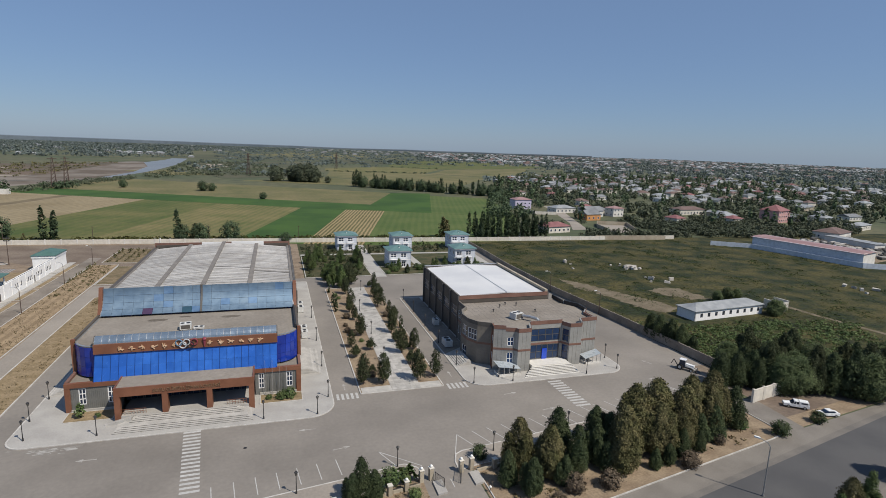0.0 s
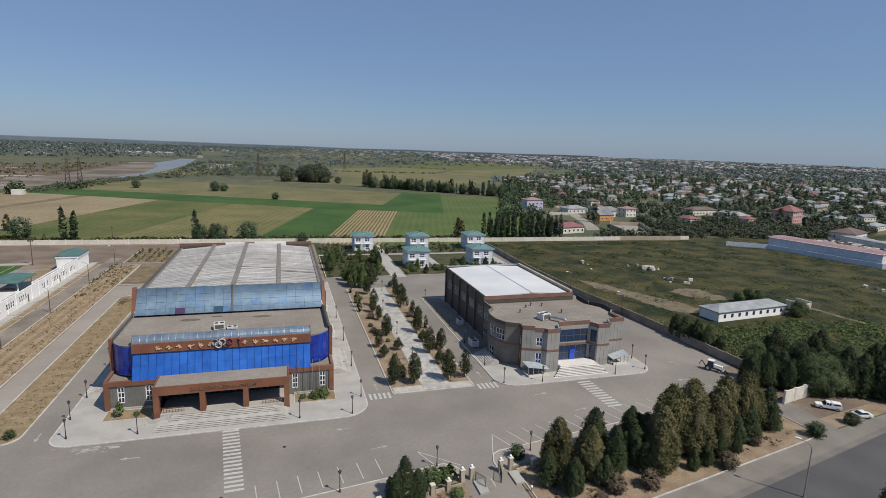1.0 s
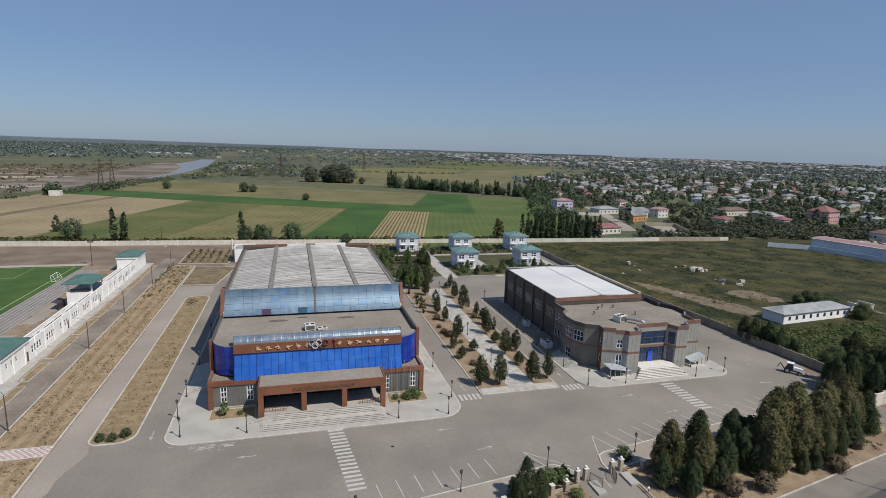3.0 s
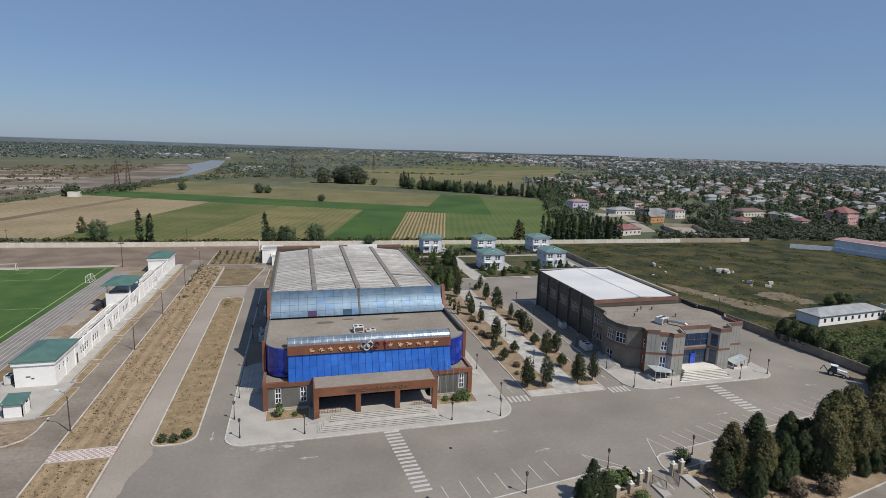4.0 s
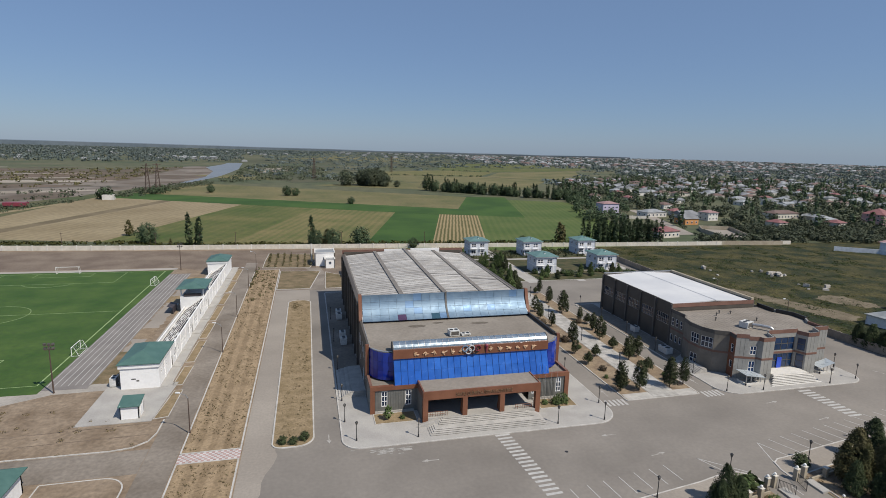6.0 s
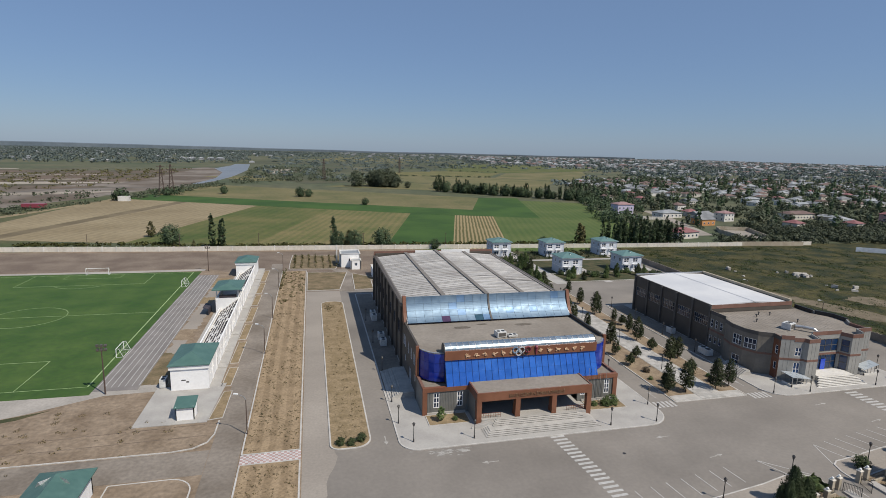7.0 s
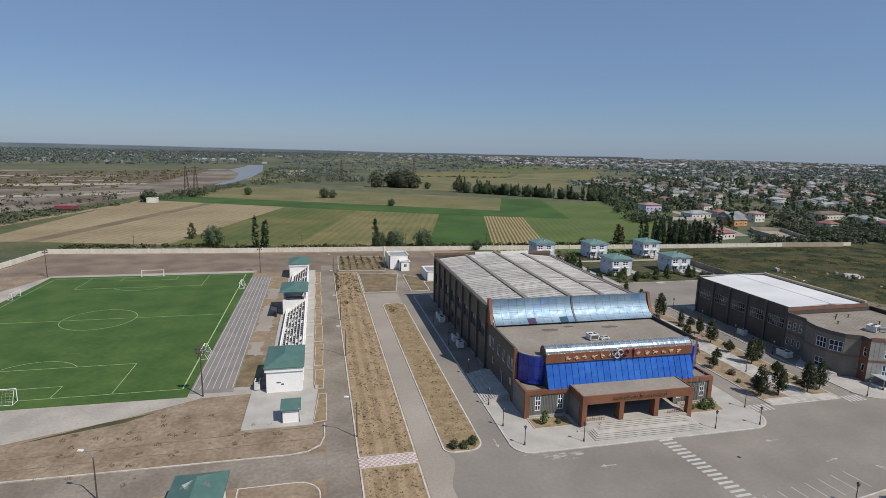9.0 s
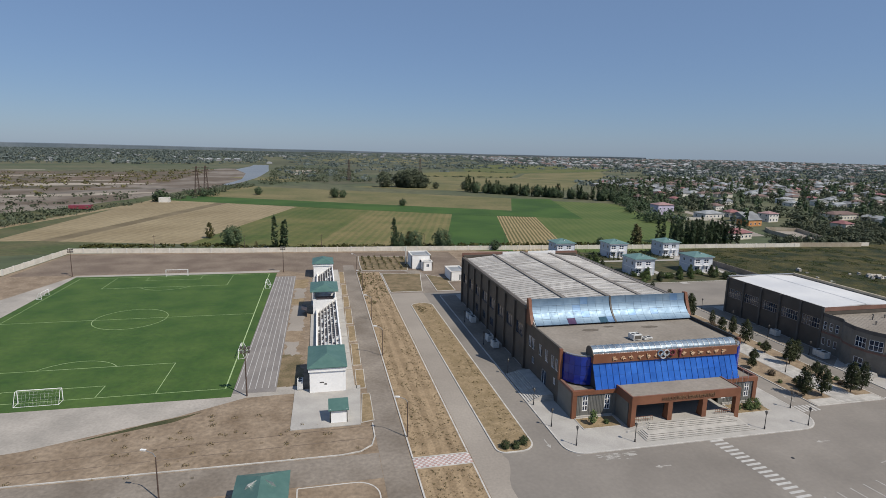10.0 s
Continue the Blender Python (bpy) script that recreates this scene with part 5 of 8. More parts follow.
# steps and glass canopies
steps_b = thing("entrance_steps", "flared white stone steps to the entrance", "steps")
part("landing", Shape().box(52.0, 61.0, 99.8, 103.1, 0, 1.28), WHITE_OLD, steps_b, "white stone landing")
for i in range(7):
    k, z = i * 0.42, 1.12 - i * 0.155
    xa, xb, y = 51.7 - k * 1.1, 61.3 + k * 0.25, 99.8 - k
    st = part("step", Shape().box(xa, xb, y - 0.42, y + 0.01, 0, z - 0.05), RISER, steps_b)
    part("tread", Shape().box(xa - 0.02, xb + 0.02, y - 0.40, y + 0.01, z - 0.05, z), WHITE_OLD, st, "white stone tread")
for x0, x1, y0, y1 in ((43.6, 48.6, 98.4, 101.6), (65.4, 69.4, 100.6, 103.0)):
    canopy = thing("glass_canopy", "low glass canopy over a basement stair", "canopy", "glass canopies")
    za, zb = (2.3, 1.5) if x0 < 50 else (1.4, 2.4)
    part("roof_pane", Shape().add([(x0, y0, za), (x1, y0, zb), (x1, y1, zb + 0.2), (x0, y1, za + 0.2), (x0, y0, za + 0.06), (x1, y0, zb + 0.06), (x1, y1, zb + 0.26), (x0, y1, za + 0.26)], [(4, 5, 6, 7), (3, 2, 1, 0), (0, 1, 5, 4), (1, 2, 6, 5), (2, 3, 7, 6), (3, 0, 4, 7)]), GLASS_PALE, canopy, "milky glass roof pane")
    for i in range(5):
        x = x0 + 0.06 + (x1 - x0 - 0.12) * i / 4
        part("post", Shape().box(x - 0.05, x + 0.05, y0 + 0.02, y0 + 0.12, 0, za + (zb - za) * i / 4), METAL, canopy)
    part("low_wall", Shape().box(x0, x1, y0, y0 + 0.2, 0, 0.6).box(x0, x0 + 0.2, y0, y1 - 0.6, 0, 0.6), WHITE_OLD, canopy, "low white stair wall")
unit(51.8, 108.8, 9.05, 20, (2.4, 2.0, 1.5))
duct = thing("roof_duct", "curved silver ventilation duct on the roof", "duct")
pts = [(53.0, 108.2, 9.9), (54.2, 106.7, 10.0), (55.2, 105.4, 9.95), (55.5, 104.9, 9.6), (55.5, 104.7, 9.06)]
for p, q in zip(pts, pts[1:]):
    part("duct_piece", Shape().tube(p, q, 0.34, 0.34, 10), METAL, duct)
for x, y in ((48.5, 114.5), (51.5, 117.8), (53.6, 119.4), (56.2, 118.6), (58.4, 112.6)):
    vent = thing("roof_vent", "short capped roof vent pipe", "vent", "roof vents", pose(x, y, 9.05))
    part("pipe", Shape().tube((0, 0, 0), (0, 0, 0.6), 0.12, 0.12, 8), PARAPET, vent)
    part("cap", Shape().tube((0, 0, 0.6), (0, 0, 0.85), 0.28, 0.1, 8), DARK, vent)
sidestep = thing("side_steps", "concrete side steps in the hall's shade", "steps")
for i in range(6):
    part("step", Shape().box(37.0 + i * 0.42, 40.2 - i * 0.01, 105.8 + i * 0.05, 112.5 - i * 0.05, 0, 0.26 + i * 0.15), PAVER, sidestep)
unit(38.6, 118.5, 0.14, 90, (3.2, 1.8, 1.6))
unit(40.2, 134, 0.14, 90, (2.2, 1.4, 1.6))

# ---- stand by the pitch ----
def hip_roof(parent, x0, x1, y0, y1, z0, rise, over, material, name="roof", label=""):
    x0, x1, y0, y1 = x0 - over, x1 + over, y0 - over, y1 + over
    k = min(x1 - x0, y1 - y0) / 2
    if x1 - x0 > y1 - y0:
        r0, r1 = (x0 + k, (y0 + y1) / 2), (x1 - k, (y0 + y1) / 2)
    else:
        r0, r1 = ((x0 + x1) / 2, y0 + k), ((x0 + x1) / 2, y1 - k)
    t = 0.16
    v = [(x0, y0, z0), (x1, y0, z0), (x1, y1, z0), (x0, y1, z0), (x0, y0, z0 + t), (x1, y0, z0 + t), (x1, y1, z0 + t), (x0, y1, z0 + t), (*r0, z0 + t + rise), (*r1, z0 + t + rise)]
    f = [(3, 2, 1, 0), (0, 1, 5, 4), (1, 2, 6, 5), (2, 3, 7, 6), (3, 0, 4, 7)]
    f += [(4, 5, 9, 8), (5, 6, 9), (6, 7, 8, 9), (7, 4, 8)] if x1 - x0 > y1 - y0 else [(4, 5, 8), (5, 6, 9, 8), (6, 7, 9), (7, 4, 8, 9)]
    return part(name, Shape().add(v, f), material, parent, label)


stand = thing("grandstand", "long white grandstand with green end roofs", "grandstand")
SX0, SX1 = -81.1, -74.3
ew = []
for y in (122.0, 124.0, 126.0):
    ew.append((y, y + 0.7, 2.2, 3.3))
y = 133.0
while y < 214:
    if not 172 < y < 186:
        ew += [(y + 1.25 * k, y + 1.25 * k + 0.9, 1.4, 3.0) for k in range(4)]
    y += 7.6
doors = [(130.6, 131.7, 0.14, 2.4), (152.4, 153.5, 0.14, 2.4), (176, 177.1, 0.14, 2.4), (199.4, 200.5, 0.14, 2.4)]
east = part("rear_wall", Shape().wall((SX1, 120.0), (SX1, 217.4), 0, 4.35, 0.3, [(a - 120, b - 120, c, d) for a, b, c, d in ew + doors]), WHITE, stand, "long white rear wall with small windows")
for a, b, c, d in ew:
    window(east, (SX1, a), (SX1, b), c, d, cols=1, rows=2, bar=0.07)
for a, b, c, d in doors:
    part("door", Shape().box(SX1 - 0.2, SX1 - 0.1, a, b, c, d), PARAPET, east, "grey metal door")
for y in [120 + 4.9 * i for i in range(20)]:
    part("rear_pilaster", Shape().box(SX1, SX1 + 0.12, y, y + 0.3, 0, 4.4), WHITE, stand)
for y in (131, 141, 152.5, 164, 176, 188, 200, 212):
    part("entry_slab", Shape().box(SX1 + 0.02, SX1 + 1.9, y - 1, y + 1.4, 0, 0.32), PAVER, stand, "pale entry slab")
# closed end blocks and middle box
for y0, y1, z, rise in ((120.0, 131.5, 5.15, 1.5), (217.5, 228.0, 5.2, 1.4)):
    blk = part("end_block", Shape().box(SX0, SX1 - 0.31, y0, y0 + 0.3, 0, z).box(SX0, SX0 + 0.3, y0 + 0.3, y1, 0, z).box(SX0 + 0.3, SX1 - 0.31, y1 - 0.3, y1, 0, z), WHITE, stand, "white end block")
    part("block_side", Shape().box(SX1 - 0.3, SX1 + 0.01, y0 + 0.31, y1, 4.35 if y0 < 200 else 0, z), WHITE, blk)
    part("fascia", Shape().box(SX0 - 0.25, SX1 + 0.25, y0 - 0.25, y1 + 0.25, z - 0.75, z), WHITE, blk, "deep white eaves fascia")
    hip_roof(blk, SX0, SX1, y0, y1, z, rise, 0.45, ROOF_GREEN, label="green metal hip roof")
part("stain", Shape().box(-79.2, -78.4, 119.985, 120, 2.0, 2.25).box(-78.3, -77.8, 119.985, 120, 1.6, 1.9), PARAPET, stand, "flaked plaster stain")
mid = part("middle_box", Shape().box(SX0 + 0.2, SX1 - 0.31, 171.6, 171.9, 0, 4.6).box(SX0 + 0.2, SX0 + 0.5, 171.9, 181.3, 0, 4.4).box(SX0 + 0.2, SX1 - 0.31, 181.0, 181.3, 0, 5.0), WHITE, stand, "white commentary box")
part("shutter", Shape().box(SX0 + 1.2, SX1 - 1.0, 171.52, 171.6, 4.6, 5.5), SEAT_DARK, mid, "dark railing band")
for x in (SX0 + 0.5, SX1 - 0.5):
    for y in (172.0, 180.8):
        part("roof_post", Shape().box(x - 0.15, x + 0.15, y - 0.15, y + 0.15, 4.4, 7.0), WHITE, mid)
hip_roof(mid, SX0, SX1, 170.9, 181.5, 7.0, 1.2, 0.55, ROOF_GREEN, label="green metal hip roof")
# terraces with seats facing the pitch
for y0, y1 in ((131.6, 171.5), (181.4, 217.4)):
    NR = 6
    for i in range(NR):
        x = SX0 + 1.4 + i * 0.84
        z = 0.9 + i * 0.6
        part("terrace", Shape().box(x, SX1 - 0.31, y0, y1, z - 0.6 if i else 0, z), WHITE_OLD, stand, "white concrete terrace step")
    part("front_wall", Shape().box(SX0 + 1.1, SX0 + 1.4, y0, y1, 0, 1.7), WHITE, stand, "white front wall")
    part("front_walk", Shape().box(SX0 - 0.4, SX0 + 1.1, y0, y1, 0, 0.3), PAVING, stand)
SEAT = Shape().box(-0.2, 0.2, -0.21, 0.21, 0, 0.08).box(0.16, 0.22, -0.21, 0.21, 0.08, 0.38)
seat_dark, seat_white = SEAT.mesh("seat", SEAT_DARK), SEAT.mesh("seat", SEAT_WHITE)
rng = random.Random(2)
rest = {True: Shape(), False: Shape()}
for y0, y1 in ((132.2, 171.0), (182.0, 217.0)):
    for i in range(6):
        x, z = SX0 + 1.85 + i * 0.84, 0.9 + i * 0.6
        y = y0
        while y < y1:
            if 0.48 < ((y - y0) / 13.8) % 1 < 0.55:
                y += 0.9
                continue
            dark = rng.random() < 0.85
            for k in range(2):
                rest[dark].box(x - 0.24, x + 0.2, y - 0.24, y + 0.24, z, z + 0.1).box(x + 0.14, x + 0.22, y - 0.24, y + 0.24, z + 0.1, z + 0.42)
                y += 0.5
            y += 0.45
for dark, s in rest.items():
    tagged(part("seats", s, SEAT_DARK if dark else SEAT_WHITE, stand, "dark plastic seat shells" if dark else "white plastic seat shells"), kind="stuff")
dug = thing("dugout", "dark covered team bench beside the track", "dugout", "dugouts", pose(-83.4, 172.5, 0.02))
part("canopy", Shape().side([(-2.4, 0), (2.4, 0), (2.4, 0.1), (-2.4, 0.1)], -0.8, 0.8), SEAT_DARK, dug, "dark canopy", pose(0, 0, 2.0, 0, 18, 0))
part("rear", Shape().box(0.7, 0.8, -2.4, 2.4, 0, 1.8), SEAT_DARK, dug)
unit(-83.0, 122.5, 0.12, 90, (2.0, 1.1, 1.8))

# small white kiosk
kiosk = thing("kiosk", "small white kiosk with green pitched roof", "kiosk", at=pose(-76.0, 108.6, 0.12))
kw = part("wall", Shape().wall((-1.5, -1.4), (1.5, -1.4), 0, 2.3, 0.15).wall((1.5, -1.4), (1.5, 1.4), 0, 2.5, 0.15, [(0.3, 1.1, 0.0, 2.0), (1.4, 2.4, 1.7, 2.2)]).wall((1.5, 1.4), (-1.5, 1.4), 0, 2.6, 0.15).wall((-1.5, 1.4), (-1.5, -1.4), 0, 2.5, 0.15), WHITE, kiosk)
part("door", Shape().box(1.36, 1.42, -1.1, -0.3, 0, 2.0), WHITE_OLD, kiosk, "pale door")
part("roof", Shape().add([(-1.75, -1.7, 2.3), (1.75, -1.7, 2.3), (1.75, 1.7, 3.0), (-1.75, 1.7, 3.0), (-1.75, -1.7, 2.42), (1.75, -1.7, 2.42), (1.75, 1.7, 3.12), (-1.75, 1.7, 3.12)], [(4, 5, 6, 7), (3, 2, 1, 0), (0, 1, 5, 4), (1, 2, 6, 5), (2, 3, 7, 6), (3, 0, 4, 7)]), ROOF_GREEN, kiosk, "green sheet roof")

# gatehouse with green roof
hut = thing("gatehouse", "white gatehouse with green hip roof and dormers", "hut")
part("wall", Shape().wall((-89.6, 77.5), (-83.8, 77.5), 0, 3.3, 0.3).wall((-83.8, 77.5), (-83.8, 88.0), 0, 3.3, 0.3).wall((-83.8, 88), (-89.6, 88), 0, 3.3, 0.3, [(1.5, 2.6, 1.0, 2.3)]).wall((-89.6, 88), (-89.6, 77.5), 0, 3.3, 0.3), WHITE, hut)
hr = hip_roof(hut, -89.6, -83.8, 77.5, 88.0, 3.3, 1.7, 0.6, ROOF_GREEN, label="green metal hip roof")
for x, s in ((-88.3, -1), (-85.1, 1)):
    part("dormer", Shape().add([(x - 0.5, 83.9, 4.0), (x + 0.5, 83.9, 4.0), (x, 83.9, 4.9), (-86.7 + s * 0.2, 84.9, 4.95)] if s < 0 else [(x - 0.5, 83.9, 4.0), (x + 0.5, 83.9, 4.0), (x, 83.9, 4.9), (-86.7 + s * 0.2, 84.9, 4.95)], [(0, 1, 2), (0, 2, 3), (2, 1, 3), (1, 0, 3)]), METAL, hr, "small louvred dormer")

# white service house and store behind the hall
def flat_house(name, label, x0, x1, y0, y1, h, wins, chimney=None):
    ob = thing(name, label, "house")
    w = part("wall", Shape().wall((x0, y0), (x1, y0), 0, h, 0.3, wins).wall((x1, y0), (x1, y1), 0, h, 0.3).wall((x1, y1), (x0, y1), 0, h, 0.3).wall((x0, y1), (x0, y0), 0, h, 0.3), WHITE, ob)
    for s0, s1, z0, z1 in wins:
        window(w, (x0 + s0, y0), (x0 + s1, y0), z0, z1, cols=2, rows=1, bar=0.08)
    part("roof", Shape().box(x0 + 0.3, x1 - 0.3, y0 + 0.3, y1 - 0.3, h - 0.5, h - 0.25), ROOF_TIN, ob, "pale flat roof")
    part("coping", Shape().box(x0 - 0.15, x1 + 0.15, y0 - 0.15, y0 + 0.3, h, h + 0.12).box(x0 - 0.15, x1 + 0.15, y1 - 0.3, y1 + 0.15, h, h + 0.12).box(x0 - 0.15, x0 + 0.3, y0 + 0.3, y1 - 0.3, h, h + 0.12).box(x1 - 0.3, x1 + 0.15, y0 + 0.3, y1 - 0.3, h, h + 0.12), WHITE_OLD, ob)
    if chimney:
        part("chimney", Shape().tube((*chimney, 0), (*chimney, h + 2.5), 0.35, 0.3, 8), WHITE_OLD, ob, "white chimney pipe")
    return ob


flat_house("service_house", "white flat-roofed service house", -43.0, -35.2, 228.5, 238, 5.4, [(3.2, 4.6, 2.4, 3.6)], (-44.2, 236))
flat_house("service_annex", "low white annex with a window", -39.2, -35.3, 224.0, 228.4, 3.6, [(1.4, 2.5, 1.5, 2.7)])
flat_house("store_shed", "low white store shed", -32.2, -26.6, 206.0, 216, 3.5, [(3.2, 4.2, 0.3, 2.4)])


# goals
def goal(name, w, h, d, m, label):
    g = thing(name, label, "goal", "goals", m)
    for x in (-w / 2, w / 2):
        part("post", Shape().tube((x, 0, 0), (x, 0, h), 0.07, n=8), WHITE, g)
        part("stay", Shape().tube((x, 0, h), (x, d * 0.4, h), 0.04, n=6).tube((x, d * 0.4, h), (x, d, 0), 0.04, n=6).tube((x, 0, 0.04), (x, d, 0.04), 0.04, n=6), WHITE, g)
    part("crossbar", Shape().tube((-w / 2, 0, h), (w / 2, 0, h), 0.07, n=8), WHITE, g)
    part("rear_bar", Shape().tube((-w / 2, d, 0.04), (w / 2, d, 0.04), 0.04, n=6), WHITE, g)
    s = Shape()
    for i in range(13):
        x = -w / 2 + w * i / 12
        s.tube((x, d * 0.4, h), (x, d, 0), 0.006, n=3)
    for i in range(6):
        k = i / 5
        s.tube((-w / 2, d * (0.4 + 0.6 * k), h * (1 - k)), (w / 2, d * (0.4 + 0.6 * k), h * (1 - k)), 0.006, n=3)
    tagged(part("net", s, SEAT_WHITE, g, "thin white net"), kind="stuff")
    return g


goal("goal", 7.3, 2.44, 1.8, pose(CX, PY0, 0.05, 0, 0, 180), "full-size white goal frame")
goal("goal", 7.3, 2.44, 1.8, pose(CX, PY1, 0.05), "full-size white goal frame")
for x, y, turn in ((-97.0, 143.0, 270), (-96.8, 206.8, 270), (-161.5, 202.5, 90), (-161.5, 147.5, 90)):
    goal("small_goal", 5.0, 2.0, 1.4, pose(x, y, 0.05, 0, 0, turn), "smaller white training goal")

# ---- villas ----
def villa(x, y, m_label):
    v = thing("villa", m_label, "house", "villas behind the halls", pose(x, y, 0))
    w, d, h = 8.8, 9.0, 6.4
    front_holes = [(0.7, 3.0, 4.0, 5.7), (4.7, 7.0, 4.0, 5.7), (0.7, 3.0, 0.9, 2.6), (5.0, 6.7, 0.3, 2.5)]
    side_holes = [(1.4, 2.7, 4.1, 5.6), (1.4, 2.7, 1.0, 2.5), (5.6, 6.8, 4.2, 5.5)]
    wf = part("front_wall", Shape().wall((0, 0), (w, 0), 0, h, 0.3, front_holes), VILLA, v)
    wr = part("side_wall", Shape().wall((w, 0), (w, d), 0, h, 0.3, side_holes), VILLA, v)
    wl2 = part("side_wall", Shape().wall((0, d), (0, 0), 0, h, 0.3, [(d - b, d - a, c, e) for a, b, c, e in side_holes]), VILLA, v)
    part("back_wall", Shape().wall((w, d), (0, d), 0, h, 0.3), VILLA, v)
    for s0, s1, z0, z1 in front_holes:
        window(wf, (s0, 0), (s1, 0), z0, z1, cols=2, rows=2, frame=WHITE, bar=0.14)
    for s0, s1, z0, z1 in side_holes:
        window(wr, (w, s0), (w, s1), z0, z1, cols=2, rows=1, frame=WHITE, bar=0.1)
        window(wl2, (0, s1), (0, s0), z0, z1, cols=2, rows=1, frame=WHITE, bar=0.1)
    part("string_course", Shape().box(-0.08, w + 0.08, -0.08, 0, 3.0, 3.15).box(-0.08, 0, 0, d, 3.0, 3.15).box(w, w + 0.08, 0, d, 3.0, 3.15), WHITE, v, "pale string course")
    for x0, x1 in ((0.5, 3.2), (4.5, 7.2)):
        b = part("balcony", Shape().box(x0, x1, -1.0, 0, 3.2, 3.35), WHITE, v, "small balcony with white rail")
        part("rail", Shape().box(x0, x1, -1.0, -0.95, 4.05, 4.12).box(x0, x0 + 0.05, -0.95, 0, 4.05, 4.12).box(x1 - 0.05, x1, -0.95, 0, 4.05, 4.12), WHITE, b)
        for i in range(9):
            k = x0 + 0.05 + (x1 - x0 - 0.14) * i / 8
            part("baluster", Shape().box(k, k + 0.04, -0.99, -0.95, 3.35, 4.05), WHITE, b)
    part("porch_post", Shape().box(4.6, 4.8, -0.95, -0.75, 0, 3.2), WHITE, v)
    part("porch_post", Shape().box(6.9, 7.1, -0.95, -0.75, 0, 3.2), WHITE, v)
    part("doorstep", Shape().box(4.5, 7.2, -1.6, 0, 0, 0.3), PAVER, v)
    part("eaves", Shape().box(-0.5, w + 0.5, -0.5, d + 0.5, h, h + 0.22), WHITE, v, "white eaves board")
    hip_roof(v, 0, w, 0, d, h + 0.22, 1.55, 0.6, ROOF_VILLA, label="teal hip roof")
    dm = part("dormer", Shape().add([(w / 2 - 0.8, 1.9, h + 0.9), (w / 2 + 0.8, 1.9, h + 0.9), (w / 2, 1.9, h + 1.75), (w / 2, 4.2, h + 1.75)], [(0, 1, 2), (0, 2, 3), (2, 1, 3)]), ROOF_VILLA, v, "small gabled dormer")
    part("dormer_window", Shape().add([(w / 2 - 0.4, 1.86, h + 1.0), (w / 2 + 0.4, 1.86, h + 1.0), (w / 2, 1.86, h + 1.55), (w / 2 - 0.4, 1.9, h + 1.0), (w / 2 + 0.4, 1.9, h + 1.0), (w / 2, 1.9, h + 1.55)], [(0, 1, 2), (0, 3, 4, 1), (1, 4, 5, 2), (2, 5, 3, 0)]), WHITE, dm)
    return v


v0 = villa(25.6, 242.0, "two-storey pale villa with teal hip roof")
for x, y in ((50.3, 238.8), (41.5, 204.2), (78.0, 239.6), (68.8, 205.4)):
    copy_thing(v0, pose(x, y, 0))

# ---- boundary walls ----
def wall_run(name, pts, h, t, material, label, cap=True, step=4.0, pier=0.0, pmat=None):
    ob = tagged(new(name), label, "wall", kind="structure")
    for a, b in zip(pts, pts[1:]):
        ln = math.hypot(b[0] - a[0], b[1] - a[1])
        n = max(1, round(ln / step))
        d = Vector((b[0] - a[0], b[1] - a[1])) / n
        e = d.normalized()
        nx, ny = -e.y * t / 2, e.x * t / 2
        for i in range(n):
            p = (a[0] + d.x * i, a[1] + d.y * i)
            q = (p[0] + d.x - e.x * 0.05, p[1] + d.y - e.y * 0.05)
            part("panel", Shape().prism([(p[0] - nx * -1, p[1] - ny * -1), (p[0] - nx, p[1] - ny), (q[0] - nx, q[1] - ny), (q[0] + nx, q[1] + ny)], 0, h), material, ob)
            if pier:
                part("pier", Shape().box(p[0] - pier / 2, p[0] + pier / 2, p[1] - pier / 2, p[1] + pier / 2, 0, h + 0.15), pmat or material, ob)
    return ob


wall_run("boundary_wall_north", [(-184, 277), (-120, 271.5), (-40, 267.5), (40, 262.5), (104, 258), (215, 253)], 2.1, 0.25, CREAM, "long cream boundary wall", step=6.0, pier=0.45, pmat=WHITE_OLD)
wall_run("boundary_wall_west", [(-330, 185), (-189, 236), (-184, 277)], 2.1, 0.25, CREAM, "long cream boundary wall", step=6.0, pier=0.45, pmat=WHITE_OLD)
wall_run("boundary_wall_east", [(93.6, 91), (91.6, 125), (88.4, 158), (87.8, 195), (88.9, 222), (90, 257)], 2.2, 0.25, FENCE, "grey concrete panel wall along the yard", step=3.0, pier=0.3)
wall_run("boundary_wall_gate", [along(88.0, 62.6), along(97.5, 63.0)], 2.6, 0.3, CREAM, "cream rendered gate wall", step=3.2, pier=0.5)
wall_run("boundary_wall_meadow", [(166, 255.5), (208, 251.5)], 2.4, 0.3, BEIGE, "broken beige block wall", step=3.0)


# ---- street furniture ----
def street_lamp(group, h=3.4):
    """A short lamp post with a lantern head."""
    l = thing("lamp_post", "short black lamp post with lantern head", "lamp post", group)
    part("base", Shape().tube((0, 0, 0), (0, 0, 0.5), 0.14, 0.11, 8), DARK, l)
    part("shaft", Shape().tube((0, 0, 0.5), (0, 0, h - 0.6), 0.07, 0.05, 8), DARK, l)
    part("lantern", Shape().tube((0, 0, h - 0.6), (0, 0, h - 0.15), 0.13, 0.24, 6), PARAPET, l, "smoky lantern")
    part("lantern_cap", Shape().tube((0, 0, h - 0.15), (0, 0, h + 0.1), 0.28, 0.04, 6), DARK, l)
    return l


